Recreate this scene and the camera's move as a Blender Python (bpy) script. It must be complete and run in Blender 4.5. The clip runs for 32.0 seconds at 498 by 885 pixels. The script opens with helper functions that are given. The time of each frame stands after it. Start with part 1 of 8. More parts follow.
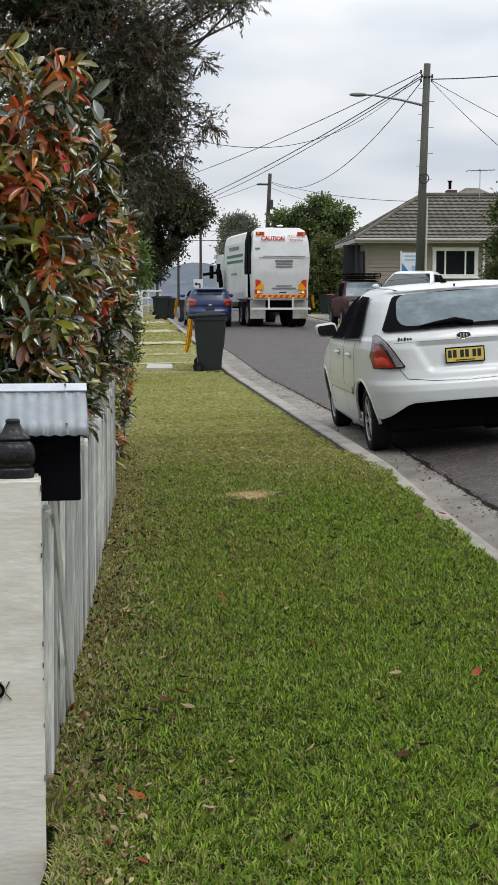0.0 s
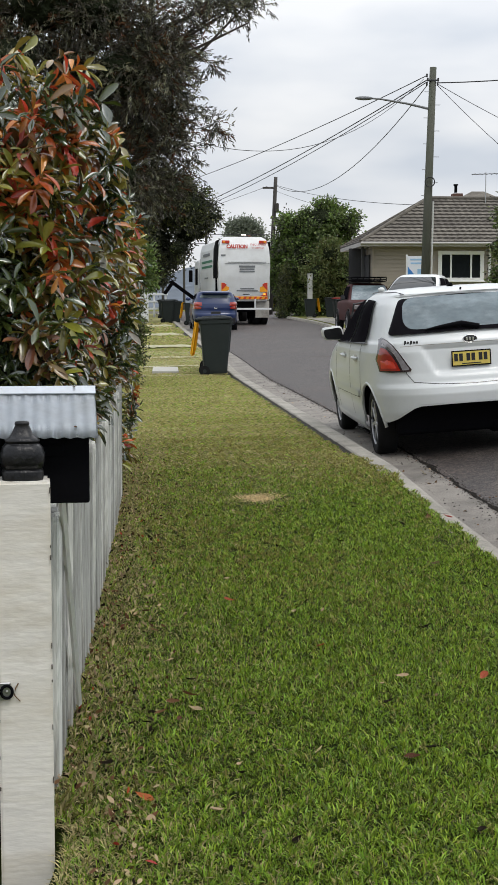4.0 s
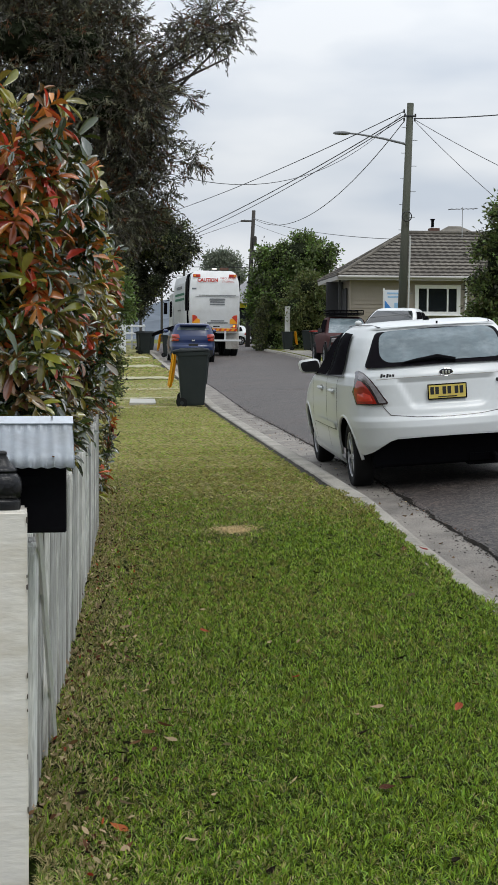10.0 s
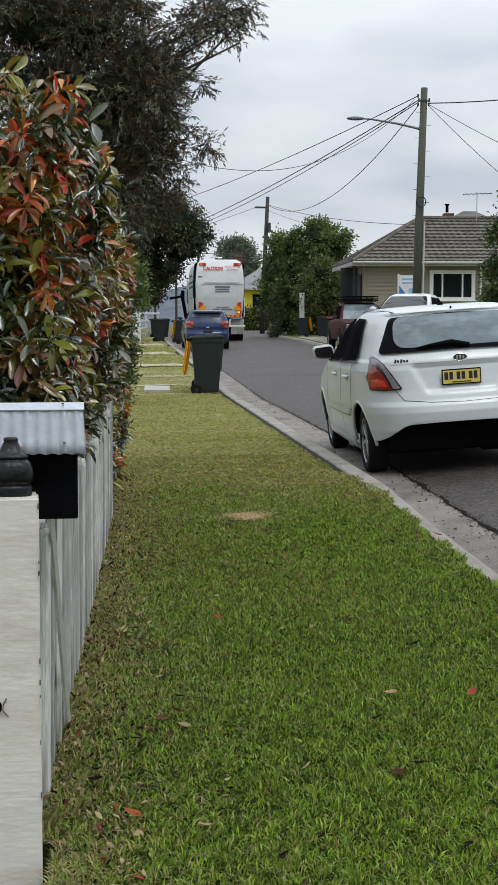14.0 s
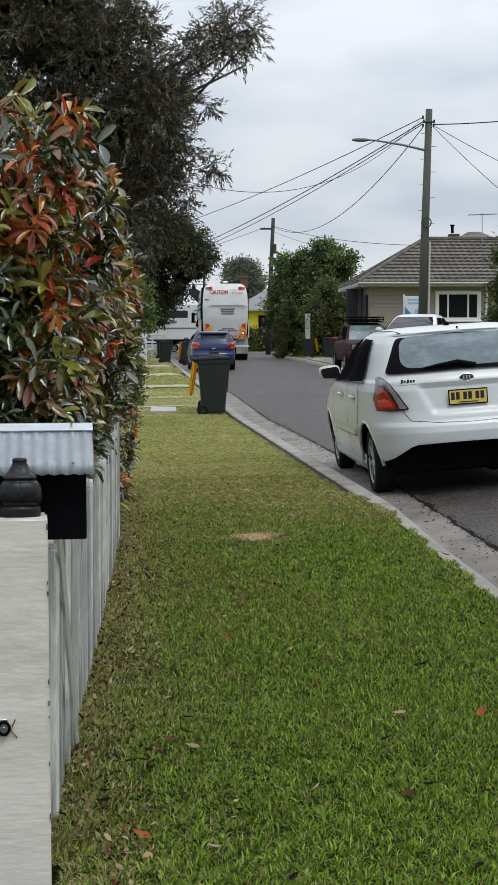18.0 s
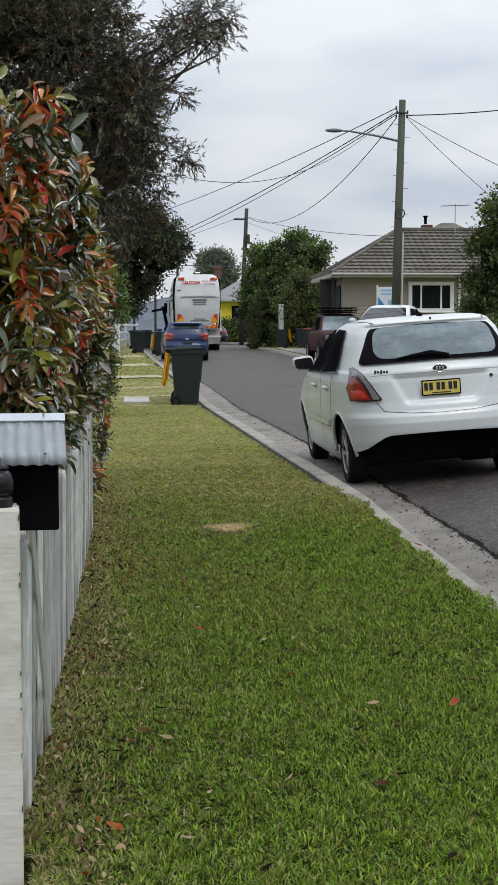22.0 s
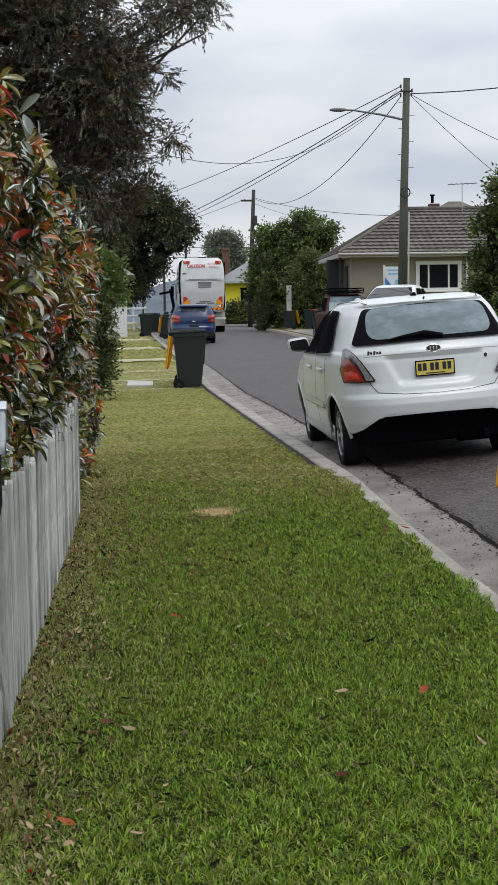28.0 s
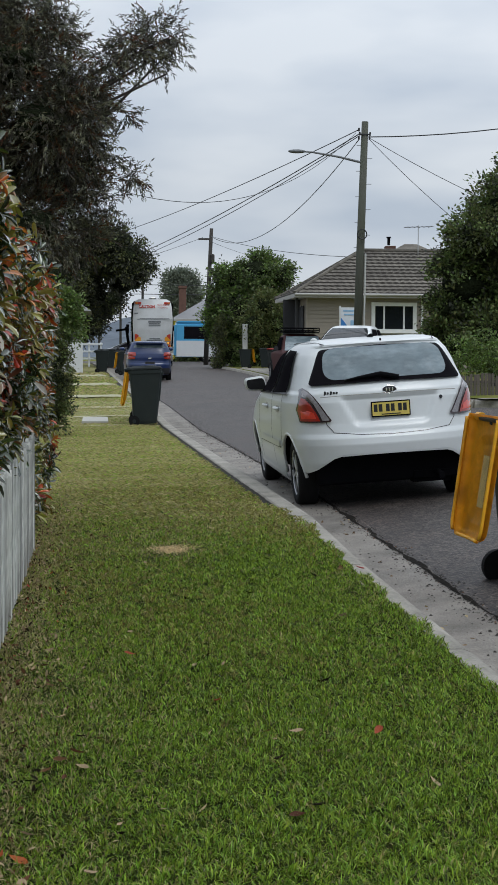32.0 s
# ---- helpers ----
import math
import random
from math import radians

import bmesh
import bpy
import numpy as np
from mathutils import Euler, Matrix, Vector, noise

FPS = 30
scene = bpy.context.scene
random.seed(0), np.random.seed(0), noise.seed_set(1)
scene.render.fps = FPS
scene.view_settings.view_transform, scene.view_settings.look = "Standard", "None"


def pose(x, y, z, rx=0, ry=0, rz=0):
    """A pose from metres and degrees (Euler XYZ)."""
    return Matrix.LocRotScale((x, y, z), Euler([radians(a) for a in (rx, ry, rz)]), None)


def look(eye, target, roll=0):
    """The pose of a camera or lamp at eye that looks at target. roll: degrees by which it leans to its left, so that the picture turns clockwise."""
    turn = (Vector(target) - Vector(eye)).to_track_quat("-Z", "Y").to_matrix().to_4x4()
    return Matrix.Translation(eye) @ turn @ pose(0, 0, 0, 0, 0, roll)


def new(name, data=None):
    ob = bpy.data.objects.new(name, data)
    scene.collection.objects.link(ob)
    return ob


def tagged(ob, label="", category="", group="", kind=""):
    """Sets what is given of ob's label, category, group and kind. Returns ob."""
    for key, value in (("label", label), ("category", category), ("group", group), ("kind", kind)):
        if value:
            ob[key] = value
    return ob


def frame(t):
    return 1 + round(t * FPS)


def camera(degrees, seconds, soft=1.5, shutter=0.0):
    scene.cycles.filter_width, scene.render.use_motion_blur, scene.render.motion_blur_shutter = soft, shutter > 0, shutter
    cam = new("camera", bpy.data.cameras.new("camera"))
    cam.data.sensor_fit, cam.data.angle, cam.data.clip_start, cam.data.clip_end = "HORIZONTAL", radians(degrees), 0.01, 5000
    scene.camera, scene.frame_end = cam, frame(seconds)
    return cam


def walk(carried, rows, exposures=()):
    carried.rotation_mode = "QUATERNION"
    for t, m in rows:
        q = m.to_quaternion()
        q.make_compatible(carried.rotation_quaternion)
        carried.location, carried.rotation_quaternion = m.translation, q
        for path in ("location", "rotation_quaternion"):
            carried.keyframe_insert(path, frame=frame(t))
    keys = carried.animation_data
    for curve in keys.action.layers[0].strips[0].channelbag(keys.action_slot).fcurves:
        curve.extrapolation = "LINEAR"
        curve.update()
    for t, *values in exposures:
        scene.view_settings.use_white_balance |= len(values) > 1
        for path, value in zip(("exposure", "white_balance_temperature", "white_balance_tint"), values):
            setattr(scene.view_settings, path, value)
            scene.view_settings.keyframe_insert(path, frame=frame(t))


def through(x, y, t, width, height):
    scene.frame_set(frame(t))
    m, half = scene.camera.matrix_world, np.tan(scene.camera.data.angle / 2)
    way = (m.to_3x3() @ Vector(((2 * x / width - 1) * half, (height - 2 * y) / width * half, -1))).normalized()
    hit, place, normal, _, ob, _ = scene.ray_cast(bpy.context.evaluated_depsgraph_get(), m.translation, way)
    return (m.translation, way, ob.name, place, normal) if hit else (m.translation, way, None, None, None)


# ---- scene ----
cam = camera(19.72, 32.0)


def aim(x, y, z, yaw, pitch, roll):
    """A level camera pose turned to the left by yaw, up by pitch, then rolled."""
    return pose(x, y, z, 90 + pitch, 0, yaw) @ pose(0, 0, 0, 0, 0, roll)


# seconds, place, yaw, pitch, roll of the hand-held camera
PATH = [
    (0.0, 0.003, 0.038, 1.324, -3.522, -5.542, -0.035),
    (0.5, 0.001, 0.029, 1.325, -3.177, -5.431, -0.063),
    (1.0, -0.000, 0.031, 1.325, -2.909, -5.138, -0.076),
    (1.5, -0.005, 0.028, 1.325, -2.851, -5.525, 0.196),
    (2.0, -0.005, 0.029, 1.325, -2.871, -5.466, 0.182),
    (2.5, -0.002, 0.024, 1.326, -2.860, -5.196, -0.003),
    (3.0, -0.004, 0.027, 1.323, -2.605, -5.558, -0.013),
    (3.5, -0.006, 0.041, 1.322, -3.026, -5.775, 0.208),
    (4.0, -0.005, 0.029, 1.323, -3.307, -5.408, 0.006),
    (4.5, -0.004, 0.024, 1.324, -3.829, -5.543, 0.110),
    (6.5, -0.008, 0.015, 1.324, -4.403, -6.069, 0.335),
    (7.0, -0.007, 0.006, 1.324, -4.460, -5.602, 0.285),
    (7.5, -0.002, -0.019, 1.324, -4.527, -5.091, -0.056),
    (8.0, 0.000, -0.002, 1.325, -4.445, -4.895, 0.033),
    (8.5, 0.001, -0.003, 1.324, -4.180, -4.618, -0.089),
    (9.0, -0.000, -0.000, 1.323, -4.174, -4.891, 0.044),
    (9.5, -0.001, -0.007, 1.324, -3.894, -4.080, -0.026),
    (10.0, -0.006, 0.005, 1.322, -4.232, -4.116, 0.380),
    (10.5, -0.008, 0.003, 1.322, -4.492, -4.193, 0.334),
    (11.0, -0.006, 0.002, 1.323, -4.403, -4.201, 0.357),
    (11.5, -0.006, 0.004, 1.321, -3.995, -4.115, 0.373),
    (12.0, -0.003, 0.002, 1.320, -3.888, -4.122, 0.315),
    (12.5, -0.002, 0.008, 1.320, -3.931, -4.384, 0.325),
    (13.0, -0.002, 0.004, 1.320, -3.899, -4.391, 0.277),
    (13.5, 0.001, -0.008, 1.323, -3.782, -4.197, -0.002),
    (14.0, 0.005, 0.006, 1.318, -3.620, -4.646, 0.043),
    (14.5, 0.003, -0.001, 1.318, -3.557, -4.396, 0.089),
    (16.5, -0.001, 0.012, 1.316, -3.772, -4.111, 0.048),
    (17.0, -0.001, 0.006, 1.317, -3.652, -3.939, -0.062),
    (17.5, -0.000, 0.003, 1.317, -3.434, -3.715, -0.165),
    (18.0, -0.001, 0.005, 1.316, -3.376, -3.810, -0.128),
    (18.5, -0.005, 0.009, 1.317, -3.594, -3.806, 0.042),
    (19.0, -0.004, 0.016, 1.315, -3.737, -4.039, 0.011),
    (19.5, -0.002, 0.021, 1.315, -3.751, -4.449, 0.015),
    (20.0, -0.001, 0.022, 1.312, -3.589, -4.103, -0.106),
    (20.5, -0.005, 0.027, 1.312, -3.613, -4.386, 0.121),
    (21.0, -0.004, 0.029, 1.311, -3.770, -4.478, 0.173),
    (21.5, -0.005, 0.025, 1.313, -4.025, -4.274, 0.075),
    (22.0, -0.000, 0.020, 1.314, -4.443, -4.183, -0.050),
    (22.5, 0.000, 0.022, 1.312, -4.273, -4.055, 0.145),
    (23.0, -0.000, 0.019, 1.313, -4.413, -4.691, 0.075),
    (23.5, 0.008, 0.021, 1.312, -4.532, -4.378, -0.436),
    (23.8, 0.022, 0.022, 1.314, -4.775, -4.119, 0.000),
    (24.0, 0.031, 0.023, 1.316, -4.872, -4.456, -0.335),
    (24.5, 0.060, 0.033, 1.322, -4.918, -4.507, -0.296),
    (25.0, 0.097, 0.053, 1.320, -5.183, -4.197, -0.702),
    (25.5, 0.099, 0.040, 1.325, -3.936, -3.391, -0.670),
    (27.5, 0.171, 0.092, 1.316, -3.892, -4.845, -0.968),
    (28.0, 0.171, 0.095, 1.318, -3.936, -4.908, -0.796),
    (28.5, 0.172, 0.098, 1.317, -4.206, -4.713, -0.701),
    (29.0, 0.170, 0.089, 1.323, -4.372, -4.321, -0.646),
    (29.5, 0.169, 0.060, 1.323, -4.111, -3.780, -0.465),
    (30.0, 0.159, 0.075, 1.323, -4.152, -3.405, -0.275),
    (30.5, 0.158, 0.073, 1.322, -5.471, -3.027, -0.116),
    (31.0, 0.157, 0.067, 1.322, -5.210, -3.134, -0.215),
    (31.5, 0.151, 0.079, 1.324, -5.395, -3.359, 0.096),
    (32.0, 0.152, 0.078, 1.322, -5.795, -3.400, 0.237),
]
EXPOSURES = [(0.0, 0.10, 6500, 10), (4.0, 0.11, 6550, 10), (9.0, 0.02, 6400, 9), (19.0, -0.05, 6300, 9), (28.5, -0.03, 6350, 9), (30.2, -0.12, 6250, 9), (31.0, -0.26, 6150, 8), (32.0, -0.26, 6100, 8)]
walk(cam, [(row[0], aim(*row[1:])) for row in PATH], EXPOSURES)

# ---- world and light: an even overcast sky ----
world = bpy.data.worlds.new("overcast")
scene.world = world
world.use_nodes = True
wn, wl = world.node_tree.nodes, world.node_tree.links
wn.clear()
w_out = wn.new("ShaderNodeOutputWorld")
w_bg = wn.new("ShaderNodeBackground")
w_sky = wn.new("ShaderNodeTexSky")
w_sky.sky_type = "NISHITA"
w_sky.sun_disc = False
w_sky.sun_elevation = radians(48)
w_sky.sun_rotation = radians(30)
w_sky.dust_density = 3.0
w_grey = wn.new("ShaderNodeHueSaturation")
w_grey.inputs["Saturation"].default_value = 0.25
w_grey.inputs["Value"].default_value = 0.12
wl.new(w_sky.outputs["Color"], w_grey.inputs["Color"])
w_co = wn.new("ShaderNodeTexCoord")
w_map = wn.new("ShaderNodeMapping")
w_map.inputs["Scale"].default_value = (1.0, 1.0, 3.2)
wl.new(w_co.outputs["Generated"], w_map.inputs["Vector"])
w_noise = wn.new("ShaderNodeTexNoise")
w_noise.inputs["Scale"].default_value = 5.0
w_noise.inputs["Detail"].default_value = 4.0
w_noise.inputs["Roughness"].default_value = 0.45
wl.new(w_map.outputs["Vector"], w_noise.inputs["Vector"])
w_ramp = wn.new("ShaderNodeValToRGB")
w_ramp.color_ramp.elements[0].position = 0.36
w_ramp.color_ramp.elements[0].color = (0.49, 0.555, 0.65, 1)
w_ramp.color_ramp.elements[1].position = 0.62
w_ramp.color_ramp.elements[1].color = (0.78, 0.805, 0.84, 1)
wl.new(w_noise.outputs["Fac"], w_ramp.inputs["Fac"])
w_mix = wn.new("ShaderNodeMix")
w_mix.data_type = "RGBA"
w_mix.inputs["Factor"].default_value = 0.8
wl.new(w_grey.outputs["Color"], w_mix.inputs["A"])
wl.new(w_ramp.outputs["Color"], w_mix.inputs["B"])
wl.new(w_mix.outputs["Result"], w_bg.inputs["Color"])
# an overcast sky is brighter overhead than at the horizon
w_sep = wn.new("ShaderNodeSeparateXYZ")
wl.new(w_co.outputs["Generated"], w_sep.inputs["Vector"])
w_up = wn.new("ShaderNodeMapRange")
w_up.inputs["From Min"].default_value = 0.12
w_up.inputs["From Max"].default_value = 1.0
w_up.inputs["To Min"].default_value = 1.0
w_up.inputs["To Max"].default_value = 2.1
wl.new(w_sep.outputs["Z"], w_up.inputs["Value"])
wl.new(w_up.outputs["Result"], w_bg.inputs["Strength"])
wl.new(w_bg.outputs["Background"], w_out.inputs["Surface"])

sun_data = bpy.data.lights.new("sun", "SUN")
sun_data.energy = 1.2
sun_data.angle = radians(25)
sun_data.color = (1.0, 0.96, 0.9)
sun = new("sun", sun_data)
sun.matrix_world = look((0, 0, 50), (-14, 26, 0))


# ---- materials ----
def mat(name, color, rough=0.6, metal=0.0, var=0.12, scale=6.0, fine=60.0, bump=0.15, coat=0.0, spec=0.5,
        stain=None, stain_amount=0.0, stain_scale=1.5, stretch=(1, 1, 1), rnd=0.0, hue=0.0, coords="Object", relief=0.01):
    """A surface with variation at two scales, an optional stain colour, fine relief, and variation from piece to piece."""
    m = bpy.data.materials.new(name)
    m.use_nodes = True
    n, l = m.node_tree.nodes, m.node_tree.links
    b = n["Principled BSDF"]
    b.inputs["Roughness"].default_value = rough
    b.inputs["Metallic"].default_value = metal
    b.inputs["Coat Weight"].default_value = coat
    b.inputs["Coat Roughness"].default_value = 0.08
    b.inputs["Specular IOR Level"].default_value = spec
    co = n.new("ShaderNodeTexCoord")
    mp = n.new("ShaderNodeMapping")
    mp.inputs["Scale"].default_value = stretch
    l.new(co.outputs[coords], mp.inputs["Vector"])
    big = n.new("ShaderNodeTexNoise")
    big.inputs["Scale"].default_value = scale
    big.inputs["Detail"].default_value = 5
    small = n.new("ShaderNodeTexNoise")
    small.inputs["Scale"].default_value = fine
    small.inputs["Detail"].default_value = 3
    l.new(mp.outputs["Vector"], big.inputs["Vector"])
    l.new(mp.outputs["Vector"], small.inputs["Vector"])
    add = n.new("ShaderNodeMath")
    add.operation = "ADD"
    l.new(big.outputs["Fac"], add.inputs[0])
    l.new(small.outputs["Fac"], add.inputs[1])
    rng = n.new("ShaderNodeMapRange")
    rng.inputs["From Min"].default_value = 0.6
    rng.inputs["From Max"].default_value = 1.4
    rng.inputs["To Min"].default_value = 1 - var
    rng.inputs["To Max"].default_value = 1 + var
    l.new(add.outputs["Value"], rng.inputs["Value"])
    hs = n.new("ShaderNodeHueSaturation")
    hs.inputs["Color"].default_value = (*color, 1)
    value = rng.outputs["Result"]
    if rnd or hue:
        info = n.new("ShaderNodeObjectInfo")
        isl = n.new("ShaderNodeNewGeometry")
        both = n.new("ShaderNodeMath")
        both.operation = "ADD"
        l.new(info.outputs["Random"], both.inputs[0])
        l.new(isl.outputs["Random Per Island"], both.inputs[1])
        fr = n.new("ShaderNodeMath")
        fr.operation = "FRACT"
        l.new(both.outputs["Value"], fr.inputs[0])
        r2 = n.new("ShaderNodeMapRange")
        r2.inputs["To Min"].default_value = 1 - rnd
        r2.inputs["To Max"].default_value = 1 + rnd
        l.new(fr.outputs["Value"], r2.inputs["Value"])
        mul = n.new("ShaderNodeMath")
        mul.operation = "MULTIPLY"
        l.new(value, mul.inputs[0])
        l.new(r2.outputs["Result"], mul.inputs[1])
        value = mul.outputs["Value"]
        if hue:
            r3 = n.new("ShaderNodeMapRange")
            r3.inputs["To Min"].default_value = 0.5 - hue
            r3.inputs["To Max"].default_value = 0.5 + hue
            sc = n.new("ShaderNodeMath")
            sc.operation = "MULTIPLY"
            sc.inputs[1].default_value = 7.31
            l.new(fr.outputs["Value"], sc.inputs[0])
            f2 = n.new("ShaderNodeMath")
            f2.operation = "FRACT"
            l.new(sc.outputs["Value"], f2.inputs[0])
            l.new(f2.outputs["Value"], r3.inputs["Value"])
            l.new(r3.outputs["Result"], hs.inputs["Hue"])
    l.new(value, hs.inputs["Value"])
    result = hs.outputs["Color"]
    if stain:
        st = n.new("ShaderNodeTexNoise")
        st.inputs["Scale"].default_value = stain_scale
        st.inputs["Detail"].default_value = 6
        st.inputs["Roughness"].default_value = 0.65
        l.new(mp.outputs["Vector"], st.inputs["Vector"])
        sr = n.new("ShaderNodeMapRange")
        sr.inputs["From Min"].default_value = 0.48
        sr.inputs["From Max"].default_value = 0.68
        sr.inputs["To Max"].default_value = stain_amount
        l.new(st.outputs["Fac"], sr.inputs["Value"])
        mx = n.new("ShaderNodeMix")
        mx.data_type = "RGBA"
        l.new(sr.outputs["Result"], mx.inputs["Factor"])
        l.new(result, mx.inputs["A"])
        mx.inputs["B"].default_value = (*stain, 1)
        result = mx.outputs["Result"]
    l.new(result, b.inputs["Base Color"])
    if bump:
        bp = n.new("ShaderNodeBump")
        bp.inputs["Strength"].default_value = bump
        bp.inputs["Distance"].default_value = relief
        l.new(add.outputs["Value"], bp.inputs["Height"])
        l.new(bp.outputs["Normal"], b.inputs["Normal"])
    return m


def glow(name, color, strength):
    m = mat(name, color, rough=0.3, bump=0)
    b = m.node_tree.nodes["Principled BSDF"]
    b.inputs["Emission Color"].default_value = (*color, 1)
    b.inputs["Emission Strength"].default_value = strength
    return m


def leafy(name, color, rnd=0.35, hue=0.02, rough=0.45, spec=0.5, through=0.25, coat=0.0):
    """Leaves: light passes through them a little."""
    m = mat(name, color, rough=rough, var=0.18, scale=9, fine=80, bump=0.08, rnd=rnd, hue=hue, spec=spec, coat=coat)
    n, l = m.node_tree.nodes, m.node_tree.links
    b = n["Principled BSDF"]
    tr = n.new("ShaderNodeBsdfTranslucent")
    src = b.inputs["Base Color"].links[0].from_socket
    l.new(src, tr.inputs["Color"])
    mx = n.new("ShaderNodeMixShader")
    mx.inputs["Fac"].default_value = through
    l.new(b.outputs["BSDF"], mx.inputs[1])
    l.new(tr.outputs["BSDF"], mx.inputs[2])
    l.new(mx.outputs["Shader"], n["Material Output"].inputs["Surface"])
    return m


def tinted_glass(name, color, alpha_mix=0.25, rough=0.03, spec=0.3, ior=1.45):
    """Dark car glass: mostly gloss over a dark tint, partly see-through."""
    m = bpy.data.materials.new(name)
    m.use_nodes = True
    n, l = m.node_tree.nodes, m.node_tree.links
    b = n["Principled BSDF"]
    b.inputs["Base Color"].default_value = (*color, 1)
    b.inputs["Roughness"].default_value = rough
    b.inputs["Specular IOR Level"].default_value = spec
    b.inputs["IOR"].default_value = ior
    t = n.new("ShaderNodeBsdfTransparent")
    t.inputs["Color"].default_value = (0.55, 0.6, 0.6, 1)
    mx = n.new("ShaderNodeMixShader")
    mx.inputs["Fac"].default_value = alpha_mix
    l.new(b.outputs["BSDF"], mx.inputs[1])
    l.new(t.outputs["BSDF"], mx.inputs[2])
    l.new(mx.outputs["Shader"], n["Material Output"].inputs["Surface"])
    return m


M = {}
M["soil"] = mat("soil", (0.11, 0.09, 0.05), 0.95, spec=0.05, var=0.3, scale=1.2, fine=25, bump=0.4)
M["turf"] = mat("turf", (0.050, 0.070, 0.014), 0.95, var=0.35, scale=2.2, fine=55, bump=0.7, stain=(0.10, 0.085, 0.03),
                stain_amount=0.6, stain_scale=0.9, relief=0.03, spec=0.03)


def drying_turf():
    """The verge's thatch: dark and green near the gate, drier and paler further along, with patchy edges."""
    m = mat("verge_turf", (0.020, 0.028, 0.007), 0.95, var=0.4, scale=3.0, fine=70, bump=0.8, relief=0.03, spec=0.03,
            stain=(0.062, 0.052, 0.020), stain_amount=0.5, stain_scale=1.2)
    n, l = m.node_tree.nodes, m.node_tree.links
    b = n["Principled BSDF"]
    src = b.inputs["Base Color"].links[0].from_socket
    geo = n.new("ShaderNodeTexCoord")
    sep = n.new("ShaderNodeSeparateXYZ")
    l.new(geo.outputs["Object"], sep.inputs["Vector"])
    wob = n.new("ShaderNodeTexNoise")
    wob.inputs["Scale"].default_value = 0.8
    wob.inputs["Detail"].default_value = 6
    wob.inputs["Roughness"].default_value = 0.7
    l.new(geo.outputs["Object"], wob.inputs["Vector"])
    ma = n.new("ShaderNodeMath")
    ma.operation = "MULTIPLY_ADD"
    ma.inputs[1].default_value = 9.0
    l.new(wob.outputs["Fac"], ma.inputs[0])
    l.new(sep.outputs["Y"], ma.inputs[2])
    r = n.new("ShaderNodeMapRange")
    r.inputs["From Min"].default_value = 13.0
    r.inputs["From Max"].default_value = 19.0
    l.new(ma.outputs["Value"], r.inputs["Value"])
    streak = n.new("ShaderNodeTexNoise")
    streak.inputs["Scale"].default_value = 5.0
    streak.inputs["Detail"].default_value = 8
    streak.inputs["Roughness"].default_value = 0.75
    l.new(geo.outputs["Object"], streak.inputs["Vector"])
    pale = n.new("ShaderNodeValToRGB")
    pale.color_ramp.elements[0].position = 0.36
    pale.color_ramp.elements[0].color = (0.122, 0.126, 0.044, 1)
    pale.color_ramp.elements[1].position = 0.64
    pale.color_ramp.elements[1].color = (0.33, 0.305, 0.135, 1)
    l.new(streak.outputs["Fac"], pale.inputs["Fac"])
    mx = n.new("ShaderNodeMix")
    mx.data_type = "RGBA"
    l.new(r.outputs["Result"], mx.inputs["Factor"])
    l.new(src, mx.inputs["A"])
    l.new(pale.outputs["Color"], mx.inputs["B"])
    # bleached streaks lying across the verge further along
    mp = n.new("ShaderNodeMapping")
    mp.inputs["Scale"].default_value = (0.55, 0.42, 1.0)
    l.new(geo.outputs["Object"], mp.inputs["Vector"])
    band = n.new("ShaderNodeTexNoise")
    band.inputs["Scale"].default_value = 1.0
    band.inputs["Detail"].default_value = 9
    band.inputs["Roughness"].default_value = 0.7
    l.new(mp.outputs["Vector"], band.inputs["Vector"])
    b2 = n.new("ShaderNodeMapRange")
    b2.inputs["From Min"].default_value = 0.46
    b2.inputs["From Max"].default_value = 0.66
    l.new(band.outputs["Fac"], b2.inputs["Value"])
    b3 = n.new("ShaderNodeMapRange")
    b3.inputs["From Min"].default_value = 22.0
    b3.inputs["From Max"].default_value = 32.0
    b3.inputs["To Max"].default_value = 0.7
    l.new(sep.outputs["Y"], b3.inputs["Value"])
    b4 = n.new("ShaderNodeMath")
    b4.operation = "MULTIPLY"
    l.new(b2.outputs["Result"], b4.inputs[0])
    l.new(b3.outputs["Result"], b4.inputs[1])
    m2 = n.new("ShaderNodeMix")
    m2.data_type = "RGBA"
    l.new(b4.outputs["Value"], m2.inputs["Factor"])
    l.new(mx.outputs["Result"], m2.inputs["A"])
    m2.inputs["B"].default_value = (0.42, 0.40, 0.24, 1)
    l.new(m2.outputs["Result"], b.inputs["Base Color"])
    return m


M["verge_turf"] = drying_turf()
M["far_turf"] = mat("far_turf", (0.12, 0.135, 0.03), 0.95, spec=0.03, var=0.3, scale=0.9, fine=12, bump=0.5, stain=(0.29, 0.245, 0.10),
                    stain_amount=0.75, stain_scale=0.35, relief=0.03)
M["blade"] = leafy("grass_blade", (0.176, 0.266, 0.026), rnd=0.85, hue=0.022, rough=0.42, spec=0.30, through=0.25)
M["mid_blade"] = leafy("olive_grass_blade", (0.275, 0.255, 0.076), rnd=0.45, hue=0.02, rough=0.6, spec=0.15)
M["pale_straw"] = leafy("pale_straw_blade", (0.60, 0.45, 0.24), rnd=0.2, hue=0.01, rough=0.7, spec=0.1)
M["dry_blade"] = leafy("dry_grass_blade", (0.38, 0.33, 0.155), rnd=0.35, hue=0.015, rough=0.7, spec=0.2)
